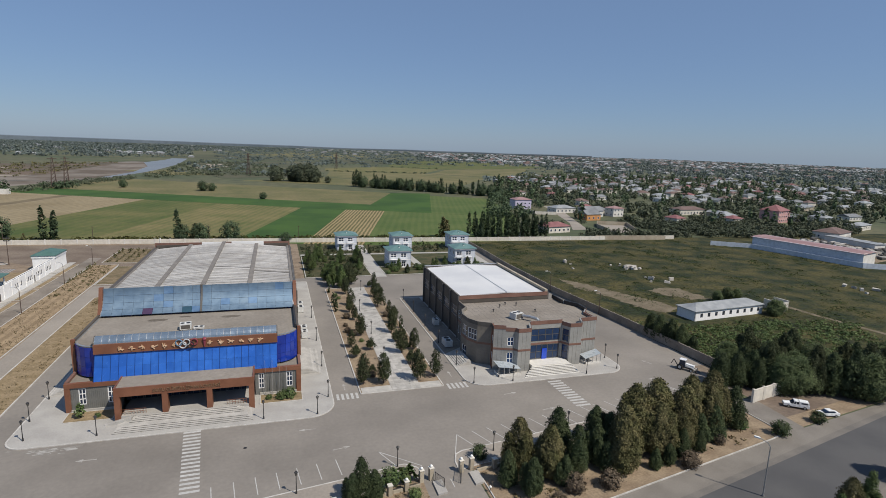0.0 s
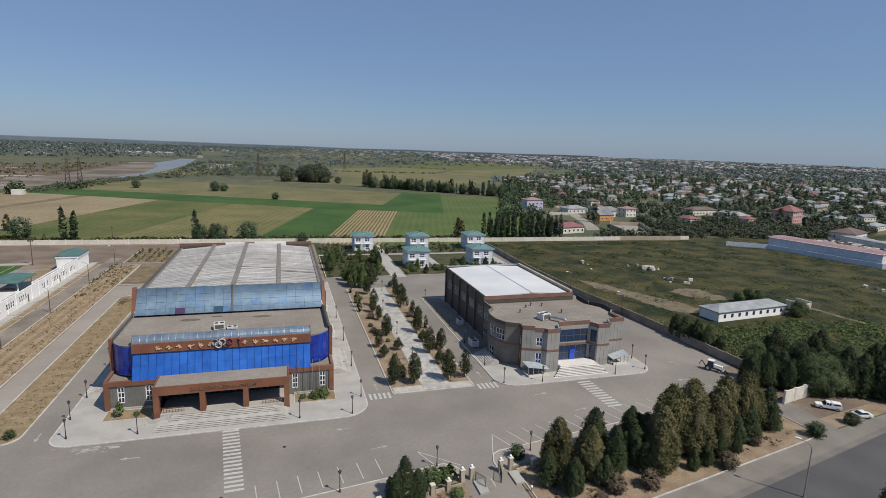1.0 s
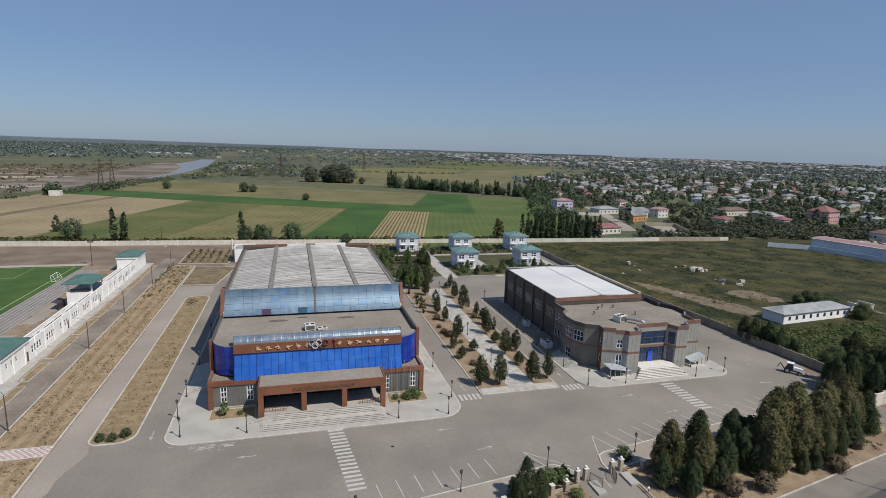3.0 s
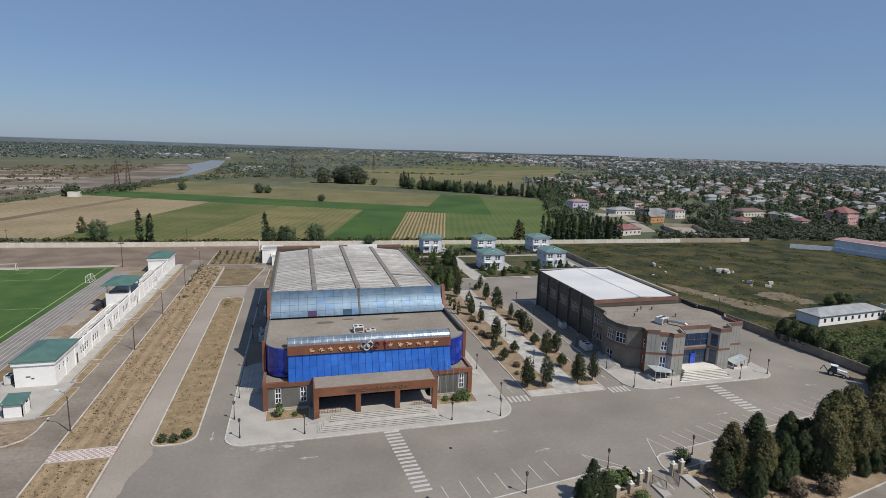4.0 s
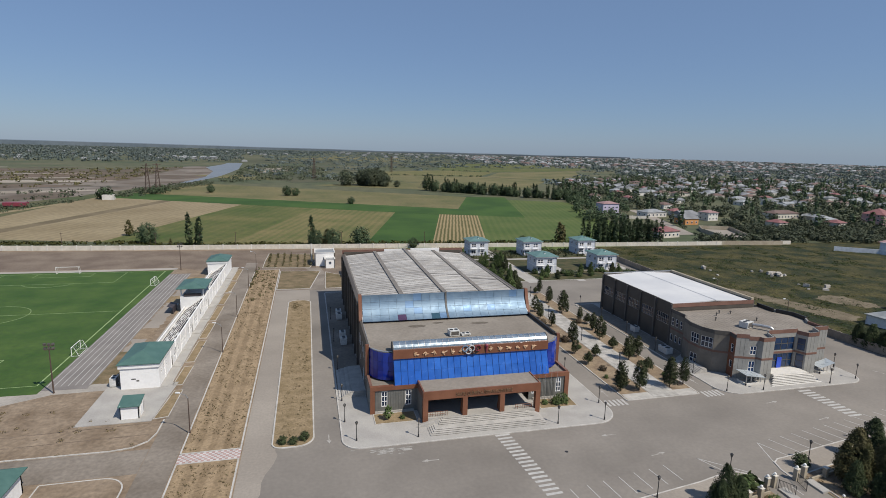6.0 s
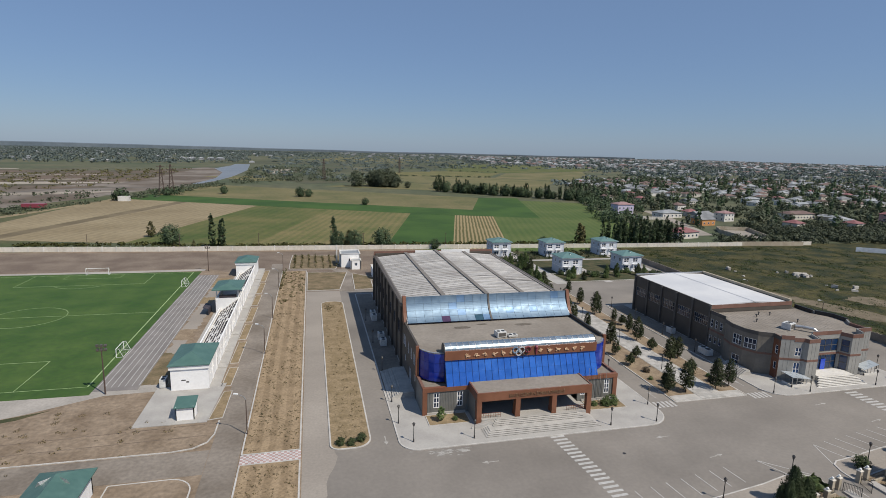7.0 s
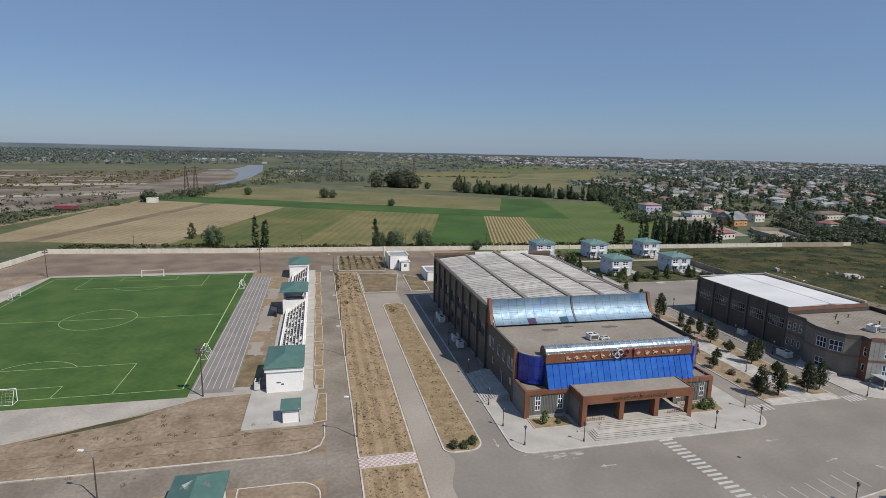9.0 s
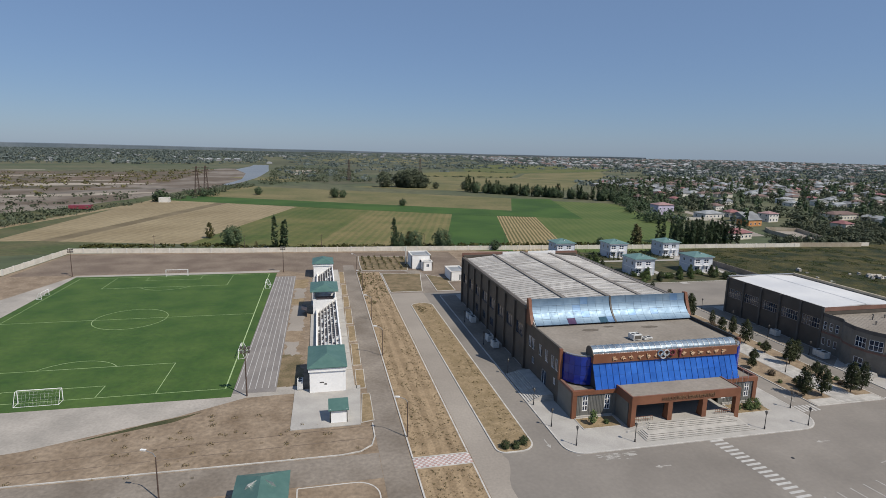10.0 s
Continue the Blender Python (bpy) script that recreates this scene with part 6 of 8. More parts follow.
base_lamp = street_lamp("lantern posts")
spots = [(-38.2, 92.4), (-39.7, 99.0), (-39.7, 107.3), (-28.0, 91.6), (-2.8, 91.2), (6.2, 90.9), (8.6, 97.2), (8.6, 112), (8.6, 128), (8.6, 146), (37.6, 96.9), (45.8, 96.0), (63.0, 96.0), (71.2, 97.0), (72.2, 103.2),
         (37.0, 159.0), (37.0, 146), (37.0, 133), (37.0, 120.3), (37.0, 106.5), (32.0, 72.6), (16.4, 71.9), (1.8, 69.0), (-13, 66.6), (22.0, 112), (22.2, 130), (22.2, 150), (25.8, 172), (-39.7, 122), (-39.7, 140), (-39.7, 158), (47, 79 - 3.2)]
base_lamp.matrix_basis = pose(*spots[0], 0.14)
for x, y in spots[1:]:
    copy_thing(base_lamp, pose(x, y, 0.14 if y > 80 else 0.02, 0, 0, 30 * x))


def arm_lamp(x, y, h, turn, material=POLE_BROWN):
    l = thing("street_light", "tall thin street light with one bent arm", "street light", "arm street lights", pose(x, y, 0, 0, 0, turn))
    part("pole", Shape().tube((0, 0, 0), (0, 0, h - 0.6), 0.11, 0.07, 8), material, l)
    part("arm", Shape().tube((0, 0, h - 0.6), (0.35, 0, h - 0.1), 0.06, n=6).tube((0.35, 0, h - 0.1), (1.5, 0, h + 0.25), 0.05, n=6), POLE, l)
    part("head", Shape().box(1.35, 2.1, -0.16, 0.16, h + 0.16, h + 0.34), LAMP_WHITE, l, "white lamp head")
    part("foot", Shape().tube((0, 0, 0), (0, 0, 0.3), 0.2, 0.16, 8), material, l)
    return l


for x, y in ((-65.0, 100.2), (-65.0, 137.2), (-65.0, 164.5), (-65.0, 196), (-65.0, 225)):
    arm_lamp(x, y, 6.9, 160)
arm_lamp(-100.6, 90.4, 6.9, 160)
arm_lamp(64.8, 52.6, 8.2, 125, POLE)
arm_lamp(88.0, 160, 7, 180), arm_lamp(90.3, 134, 7, 180)


def flood(x, y, h):
    f = thing("floodlight_mast", "slender mast with a cluster of floodlights", "floodlight", "floodlight masts", pose(x, y, 0))
    part("mast", Shape().tube((0, 0, 0), (0, 0, h), 0.16, 0.09, 8), POLE_BROWN, f)
    part("crossarm", Shape().box(-0.85, 0.85, -0.06, 0.06, h - 0.9, h - 0.78).box(-0.85, 0.85, -0.06, 0.06, h - 0.1, h), POLE_BROWN, f)
    for dz in (0.05, -0.75):
        for dx in (-0.7, 0.0, 0.7):
            part("lamp", Shape().box(dx - 0.22, dx + 0.22, -0.1, 0.3, h + dz, h + dz + 0.35), PARAPET, f, "floodlight lamp")
    return f


flood(-92.9, 120.9, 9.6), flood(-165.0, 231, 9.6), flood(-92.4, 228.5, 9.6), flood(-165, 121, 9.6)
for x, y in ((-150, 276.5), (-112, 274), (-78, 273), (-30, 270), (10, 268)):
    p = thing("utility_pole", "thin wooden utility pole behind the wall", "pole", "utility poles", pose(x, y, 0))
    part("pole", Shape().tube((0, 0, 0), (0, 0, 7.5), 0.13, 0.09, 7), POLE_BROWN, p)
    part("crossarm", Shape().box(-0.7, 0.7, -0.05, 0.05, 7.0, 7.12), POLE_BROWN, p)


# ---- front fence and gate ----
def gate_post(x, y, h=2.3, lamp=True):
    p = thing("gate_post", "beige stone post with a white globe lamp", "gate post", "front fence posts", pose(x, y, 0, 0, 0, 9))
    part("shaft", Shape().box(-0.3, 0.3, -0.3, 0.3, 0, h), BEIGE, p)
    part("cap", Shape().box(-0.36, 0.36, -0.36, 0.36, h, h + 0.12), CREAM, p)
    if lamp:
        part("globe", Shape().ball((0, 0, h + 0.3), 0.22, 6, 10), LAMP_WHITE, p, "white globe lamp")
    return p


for x in (18.9, 20.4, 25.2, 26.9):
    gate_post(*along(x, 64.5), 1.85)
for x in (16.4, 14.0):
    gate_post(*along(x, 63.4), 1.5, x > 15)
for x in (10.2, 6.4, 2.6, -1.2, 30.4, 34.2, 38.0):
    gate_post(*along(x, 63.4), 1.5, False)
fence = thing("front_fence", "low plinth fence with iron bars between posts", "fence")
for x0, x1 in [(k, k + 3.8) for k in (-5.0, -1.2, 2.6, 6.4)] + [(10.2, 14.0), (14.0, 16.4), (16.4, 19.0), (27, 30.4), (30.4, 34.2), (34.2, 38)]:
    (ax, ay), (bx, by) = along(x0 + 0.5, 63.4), along(x1 - 0.5, 63.4)
    part("plinth", Shape().wall((ax, ay), (bx, by), 0, 0.5, 0.3), BEIGE, fence, "beige plinth")
    for z in (0.7, 1.25):
        part("rail", Shape().tube((ax, ay + 0.15, z), (bx, by + 0.15, z), 0.03, n=5), DARK, fence)
    n = 10
    for i in range(n):
        k = (i + 0.5) / n
        part("bar", Shape().tube((ax + (bx - ax) * k, ay + (by - ay) * k + 0.15, 0.5), (ax + (bx - ax) * k, ay + (by - ay) * k + 0.15, 1.35), 0.018, n=4), DARK, fence)
for x, y, turn in ((*along(20.9, 64.0), -72), (*along(25.0, 64.0), -108)):
    leaf = thing("gate_leaf", "open iron gate leaf with upright bars", "gate", "yard gate leaves", pose(x, y, 0.05, 0, 0, turn))
    part("frame", Shape().tube((0, 0, 0.1), (2.3, 0, 0.1), 0.04, n=5).tube((0, 0, 1.3), (2.3, 0, 1.6), 0.04, n=5).tube((0, 0, 0), (0, 0, 1.4), 0.05, n=5).tube((2.3, 0, 0), (2.3, 0, 1.6), 0.05, n=5), DARK, leaf)
    for i in range(11):
        k = 0.19 * (i + 1)
        part("bar", Shape().tube((k, 0, 0.1), (k, 0, 1.3 + 0.13 * k), 0.02, n=4), DARK, leaf)
for x in (20.6, 26.4):
    ob = patch("gate_plinth", [along(x - 0.2, 60.6), along(x + 1.2, 60.6), along(x + 1.2, 63.6), along(x - 0.2, 63.6)], PAVING, "pale gate plinth", 0.3, "plinth")
solid("kerb", ribbon([along(27.6, 49.8), along(80, 51.8), along(83.0, 52.2), along(83.6, 53.4), along(83.2, 60), along(81.5, 64), along(27.6, 64)], 0.16, 0, 0.18), KERB, "pale worn roadside kerb", "kerb", kind="structure")
for i in range(3):
    g = thing("garden_light", "small white globe garden light", "garden light", "garden lights", pose(*along(27.6 + 0.2 * i, 58.5 - i * 3.2), 0))
    part("stem", Shape().tube((0, 0, 0), (0, 0, 0.7), 0.04, n=6), DARK, g)
    part("globe", Shape().ball((0, 0, 0.85), 0.2, 6, 8), LAMP_WHITE, g)

# chequered tile crossing
cross_bed = patch("tile_crossing", [(-65.3, 90.95), (-56.2, 90.95), (-56.2, 93.55), (-65.3, 93.55)], TILE_WHITE, "pink and white chequered tile crossing", 0.10, "pavement")
tile = {k: Shape().box(0, 0.425, 0, 0.425, 0, 0.03).mesh("tile", m) for k, m in ((0, TILE_PINK), (1, TILE_WHITE))}
for i in range(21):
    for j in range(6):
        part("tile", tile[(i // 1 + j) % 2], None, cross_bed, at=pose(-65.26 + i * 0.432, 90.97 + j * 0.43, 0.1))

# central park walk with pavers
walk_bed = patch("park_walk", [(20.9, 97.3), (26.6, 97.3), (27.3, 175.8), (21.6, 175.8)], PAVING, "pale paved park walk", 0.17, "pavement")
patch("park_apron", [(15.0, 97.3), (31.0, 97.3), (31.0, 99.6), (15.0, 99.6)], PAVER, "paved cross strip of the park", 0.165, "pavement")
paver = [Shape().box(0, 0.93, 0, w, 0, 0.03).mesh("paver", PAVER) for w in (0.93, 0.93, 0.62)]
rng = random.Random(11)
rows_far = Shape()
for j in range(82):
    for i in range(6):
        y = 97.4 + j * 0.955
        x = 21.0 + i * 0.95 + (y - 97) * 0.009
        if j < 50:
            part("paver", paver[0], None, walk_bed, at=pose(x, y, 0.168 + rng.uniform(-0.008, 0.006), rng.uniform(-0.4, 0.4), rng.uniform(-0.4, 0.4), 0))
        else:
            rows_far.box(x, x + 0.93, y, y + 0.93, 0.15, 0.196)
tagged(part("paver_field", rows_far, PAVER, walk_bed), kind="stuff")


# ---- vehicles ----
def wheel(parent, x, y, r, w):
    p = part("tyre", Shape().tube((x, y - w / 2, r), (x, y + w / 2, r), r, r, 14), BLACKRUB, parent)
    part("rim", Shape().tube((x, y - w / 2 - 0.01, r), (x, y + w / 2 + 0.01, r), r * 0.55, r * 0.55, 10), METAL, p)


def pickup(m):
    t = thing("pickup_truck", "white pickup truck with canopy parked on grass", "truck", at=m)
    part("body", Shape().side([(-2.6, 0.45), (2.6, 0.45), (2.65, 1.0), (1.2, 1.12), (-2.65, 1.12)], -0.9, 0.9), CARWHITE, t, at=pose(0, 0, 0, 0, 0, 0) )
    part("cab", Shape().side([(-0.5, 1.12), (1.25, 1.12), (0.55, 1.75), (-0.4, 1.78)], -0.82, 0.82), GLASS_WIN, t, "dark cab glazing")
    part("cab_roof", Shape().side([(-0.42, 1.74), (0.6, 1.74), (0.5, 1.84), (-0.4, 1.84)], -0.84, 0.84), CARWHITE, t)
    for y in (-0.45, 0.1, 0.62):
        for x in (-0.84, 0.80):
            part("pillar", Shape().side([(y, 1.1), (y + 0.1, 1.1), (y + 0.02, 1.78), (y - 0.08, 1.78)], x, x + 0.05), CARWHITE, t)
    part("canopy", Shape().side([(-2.6, 1.12), (-0.55, 1.12), (-0.55, 1.86), (-2.45, 1.82)], -0.86, 0.86), CARWHITE, t, "white load canopy")
    part("canopy_window", Shape().box(-0.88, 0.88, -2.2, -0.9, 1.35, 1.65), GLASS_WIN, t)
    for y in (-1.7, 1.65):
        for x in (-0.82, 0.82):
            p = part("tyre", Shape().tube((x - 0.12, y, 0.38), (x + 0.12, y, 0.38), 0.38, 0.38, 14), BLACKRUB, t)
            part("rim", Shape().tube((x - 0.13, y, 0.38), (x + 0.13, y, 0.38), 0.22, 0.22, 10), METAL, p)
    for x in (-0.7, 0.7):
        part("headlight", Shape().box(x - 0.18, x + 0.18, 2.6, 2.68, 0.75, 0.95), LAMP_WHITE, t, "clear headlight")
    part("bumper", Shape().box(-0.9, 0.9, 2.6, 2.75, 0.42, 0.62).box(-0.9, 0.9, -2.75, -2.6, 0.42, 0.62), METAL, t)


def saloon(m):
    t = thing("saloon_car", "silver-white saloon car by the roadside", "car", at=m)
    part("body", Shape().side([(-2.2, 0.35), (2.2, 0.35), (2.25, 0.75), (1.3, 0.92), (-1.6, 0.98), (-2.25, 0.9)], -0.86, 0.86), CARWHITE, t)
    part("glasshouse", Shape().side([(-1.5, 0.95), (1.2, 0.92), (0.5, 1.38), (-0.8, 1.42)], -0.76, 0.76), GLASS_WIN, t, "dark windows")
    part("roof", Shape().side([(-0.82, 1.38), (0.5, 1.36), (0.42, 1.45), (-0.75, 1.47)], -0.74, 0.74), CARWHITE, t)
    for y in (-1.35, 1.35):
        for x in (-0.78, 0.78):
            p = part("tyre", Shape().tube((x - 0.1, y, 0.31), (x + 0.1, y, 0.31), 0.31, 0.31, 14), BLACKRUB, t)
            part("rim", Shape().tube((x - 0.11, y, 0.31), (x + 0.11, y, 0.31), 0.18, 0.18, 10), METAL, p)
    for x in (-0.62, 0.62):
        part("headlight", Shape().box(x - 0.2, x + 0.2, 2.18, 2.25, 0.58, 0.74), LAMP_WHITE, t, "clear headlight")
        part("tail_light", Shape().box(x - 0.18, x + 0.18, -2.27, -2.2, 0.66, 0.82), RING_RED, t, "red tail light")


pickup(pose(94.6, 73.0, 0.05, 0, 0, 52) @ Matrix.Scale(0.8, 4))
saloon(pose(97.6, 68.9, 0.05, 0, 0, 75) @ Matrix.Scale(0.82, 4))


def tractor(m):
    t = thing("tractor_loader", "white and black tractor loader parked by the wall", "tractor", at=m)
    part("bonnet", Shape().side([(0.2, 0.9), (2.3, 0.9), (2.3, 1.6), (0.2, 1.8)], -0.45, 0.45), CARWHITE, t, "white bonnet")
    part("chassis", Shape().box(-0.4, 0.4, -1.8, 2.2, 0.55, 0.9), DARK, t)
    part("cab", Shape().side([(-1.3, 1.0), (0.2, 1.0), (0.1, 2.6), (-1.2, 2.6)], -0.7, 0.7), GLASS_WIN, t, "dark glazed cab")
    part("cab_roof", Shape().box(-0.8, 0.8, -1.35, 0.25, 2.6, 2.75), CARWHITE, t)
    for y, r in ((-1.0, 0.75), (1.8, 0.45)):
        for x in (-0.85, 0.85):
            p = part("tyre", Shape().tube((x - 0.2, y, r), (x + 0.2, y, r), r, r, 16), BLACKRUB, t)
            part("rim", Shape().tube((x - 0.21, y, r), (x + 0.21, y, r), r * 0.55, r * 0.55, 10), AC_WHITE, p)
    part("loader_arm", Shape().tube((-0.6, 0.2, 1.5), (-0.6, 3.0, 0.7), 0.09, n=6).tube((0.6, 0.2, 1.5), (0.6, 3.0, 0.7), 0.09, n=6), AC_WHITE, t)
    part("bucket", Shape().side([(2.9, 0.1), (3.7, 0.1), (3.5, 0.2), (3.0, 0.3), (3.0, 0.9), (2.9, 0.9)], -1.0, 1.0), DARK, t, "dark front bucket")
    part("rear_arm", Shape().tube((0, -1.8, 0.8), (0, -2.8, 2.2), 0.12, n=6).tube((0, -2.8, 2.2), (0, -3.4, 0.9), 0.1, n=6), DARK, t)


tractor(pose(86.2, 93.4, 0.02, 0, 0, 215) @ Matrix.Scale(0.85, 4))

# ---- meadow buildings ----
shed = thing("long_shed", "long low whitewashed shed with grey sheet roof", "shed", at=pose(114.3, 122.2, 0, 0, 0, 5.5))
sh = [(2.0 + i * 2.9, 3.0 + i * 2.9, 1.0, 2.2) for i in range(9)]
sw = part("wall", Shape().wall((0, 0), (27.6, 0), 0, 2.9, 0.3, sh).wall((27.6, 0), (27.6, 6.8), 0, 2.9, 0.3).wall((27.6, 6.8), (0, 6.8), 0, 2.9, 0.3).wall((0, 6.8), (0, 0), 0, 2.9, 0.3), WHITE, shed, "whitewashed wall")
for s0, s1, z0, z1 in sh:
    window(sw, (s0, 0), (s1, 0), z0, z1, cols=2, rows=1, frame=PARAPET, bar=0.08)
hip_roof(shed, 0, 27.6, 0, 6.8, 2.9, 1.3, 0.4, ROOF_TIN, label="grey sheet hip roof")
ruin = thing("ruin", "roofless pale block ruin beside the shed", "ruin", at=pose(148.5, 125.5, 0, 0, 0, 5))
part("wall", Shape().wall((0, 0), (4.8, 0), 0, 2.6, 0.3, [(0.5, 1.3, 0.9, 2.0), (2.6, 3.6, 0, 2.1)]).wall((4.8, 0), (4.8, 5), 0, 3.1, 0.3).wall((4.8, 5), (0, 5), 0, 2.2, 0.3).wall((0, 5), (0, 0), 0, 2.9, 0.3, [(1.5, 2.5, 0, 2.0)]), CREAM, ruin)
barn = thing("storage_barn", "long pale blue storage barn with faded red roof", "barn")
part("wall", Shape().prism([(240.0, 223.5), (250.5, 173.5), (264.5, 178.0), (254, 228)], 0, 6.0), BLUE_SHED, barn, "pale blue sheet wall")
part("gable", Shape().prism([(250.45, 173.35), (264.55, 177.9), (264.5, 178.0), (250.5, 173.5)], 0, 6.2), WHITE_OLD, barn, "white gable wall")
part("roof", Shape().add([(239.3, 224.4, 5.95), (250.2, 172.8, 5.95), (265.2, 177.5, 5.95), (254.4, 229, 5.95), (246.9, 226.8, 6.3), (257.7, 175.2, 6.3)], [(0, 1, 5, 4), (2, 3, 4, 5), (1, 2, 5), (3, 0, 4), (3, 2, 1, 0)]), ROOF_PINK, barn, "faded red sheet roof")
wall_run("boundary_wall_barn", [(222, 233), (238, 222), (249, 172), (262, 165), (330, 150)], 2.4, 0.3, BLUE_SHED, "pale blue sheet fence", step=4)
rng = random.Random(21)
for x, y, n in ((141, 188, 16), (137.6, 167.6, 8), (118, 198, 3), (152, 128, 3), (205, 140, 5)):
    for i in range(n):
        r = rng.uniform(0.4, 1.1)
        s = Shape().box(-r, r, -r * rng.uniform(0.4, 0.8), r * 0.6, -0.1, r * rng.uniform(0.5, 1.3))
        s.v = [(a + rng.uniform(-0.25, 0.25) * r, b + rng.uniform(-0.25, 0.25) * r, c + rng.uniform(-0.2, 0.2) * r) for a, b, c in s.v]
        solid("rubble_block", s, RUBBLE, "pale broken concrete block in weeds", "rubble", "rubble in the meadow", at=pose(x + rng.gauss(0, 2.6), y + rng.gauss(0, 3.0), 0.1, 0, 0, rng.uniform(0, 180)))

# ---- trees and plants ----
RS = np.random.RandomState(7)


def quads_mesh(name, pts, nrm, size, material):
    """One mesh of many small leaf quads at pts, facing nrm, with sizes."""
    n = len(pts)
    nrm = nrm / np.maximum(np.linalg.norm(nrm, axis=1, keepdims=True), 1e-6)
    ref = RS.normal(size=(n, 3))
    u = np.cross(nrm, ref)
    u /= np.maximum(np.linalg.norm(u, axis=1, keepdims=True), 1e-6)
    v = np.cross(nrm, u)
    su, sv = size[:, None] * 0.5, size[:, None] * RS.uniform(0.3, 0.55, (n, 1))
    co = np.stack([pts - u * su - v * sv, pts + u * su * 0.8 - v * sv * 1.1, pts + u * su * 1.1 + v * sv * 0.8, pts - u * su * 0.7 + v * sv], 1).reshape(-1, 3)
    me = bpy.data.meshes.new(name)
    me.vertices.add(4 * n)
    me.vertices.foreach_set("co", co.astype(np.float32).ravel())
    me.loops.add(4 * n)
    me.loops.foreach_set("vertex_index", np.arange(4 * n, dtype=np.int32))
    me.polygons.add(n)
    me.polygons.foreach_set("loop_start", np.arange(0, 4 * n, 4, dtype=np.int32))
    me.update(calc_edges=True)
    me.materials.append(material)
    return me


PROFILE = {
    "cone": lambda t: np.minimum(1, t * 7) * (1 - t) ** 0.95 + 0.02,
    "oval": lambda t: np.sin(np.pi * np.clip(t, 0.02, 1) ** 0.75) ** 0.7,
    "tall": lambda t: np.minimum(1, t * 5 + 0.3) * (1 - t ** 1.25) ** 0.9 + 0.02,
    "column": lambda t: np.minimum(1, t * 4 + 0.3) * (1 - t ** 3) ** 0.7,
    "round": lambda t: np.sqrt(np.clip(1 - (2 * t - 1) ** 2, 0.01, 1)),
    "spread": lambda t: np.sqrt(np.clip(1 - (1.7 * t - 0.75) ** 2, 0.02, 1)),
}


def crown_points(kind, r, z0, z1, clumps, per, spread=0.17):
    """Leaf places in clumps near the crown's skin, with their outward ways."""
    t = RS.beta(1.1, 1.2, clumps)
    a = RS.uniform(0, 2 * np.pi, clumps)
    k = 0.4 + 0.6 * RS.uniform(0, 1, clumps) ** 0.4
    lump = 1 + 0.24 * np.sin(3 * a + 9 * t + RS.uniform(0, 6)) * RS.uniform(0.4, 1, clumps) + RS.normal(size=clumps) * 0.1
    rad = r * PROFILE[kind](t) * k * lump
    c = np.stack([rad * np.cos(a), rad * np.sin(a), z0 + t * (z1 - z0)], 1)
    sig = spread * r * (0.5 + 0.6 * RS.uniform(0, 1, clumps))
    pts = np.repeat(c, per, 0) + RS.normal(size=(clumps * per, 3)) * np.repeat(sig, per)[:, None] * np.array([1, 1, 0.9])
    nrm = pts - np.array([0, 0, (z0 + z1) / 2 - 0.2 * (z1 - z0)])
    nrm = nrm / np.maximum(np.linalg.norm(nrm, axis=1, keepdims=True), 1e-6) + RS.normal(size=pts.shape) * 0.38 + np.array([0, 0, 0.25])
    pts[:, 2] = np.maximum(pts[:, 2], 0.05)
    return pts, nrm


def tree(kind, h, r, low, clumps, per, leaf, material, label, name="tree", group="", trunk=0.16, category="tree"):
    ob = thing(name, label, category, group)
    s = Shape()
    s.tube((0, 0, -0.1), (0.05, 0, max(low + (h - low) * 0.55, 0.4)), trunk, trunk * 0.35, 7)
    for i in range(6):
        a, z = i * 2.4, low + (h - low) * (0.08 + 0.09 * i)
        k = r * 0.65
        s.tube((0, 0, z), (k * math.cos(a), k * math.sin(a), z + 0.45 * k), trunk * 0.4, trunk * 0.12, 5)
    part("trunk", s, BARK, ob)
    pts, nrm = crown_points(kind, r, low, h, clumps, per)
    part("crown", quads_mesh("crown", pts, nrm, leaf * RS.uniform(0.6, 1.3, len(pts)), material), None, ob)
    return ob


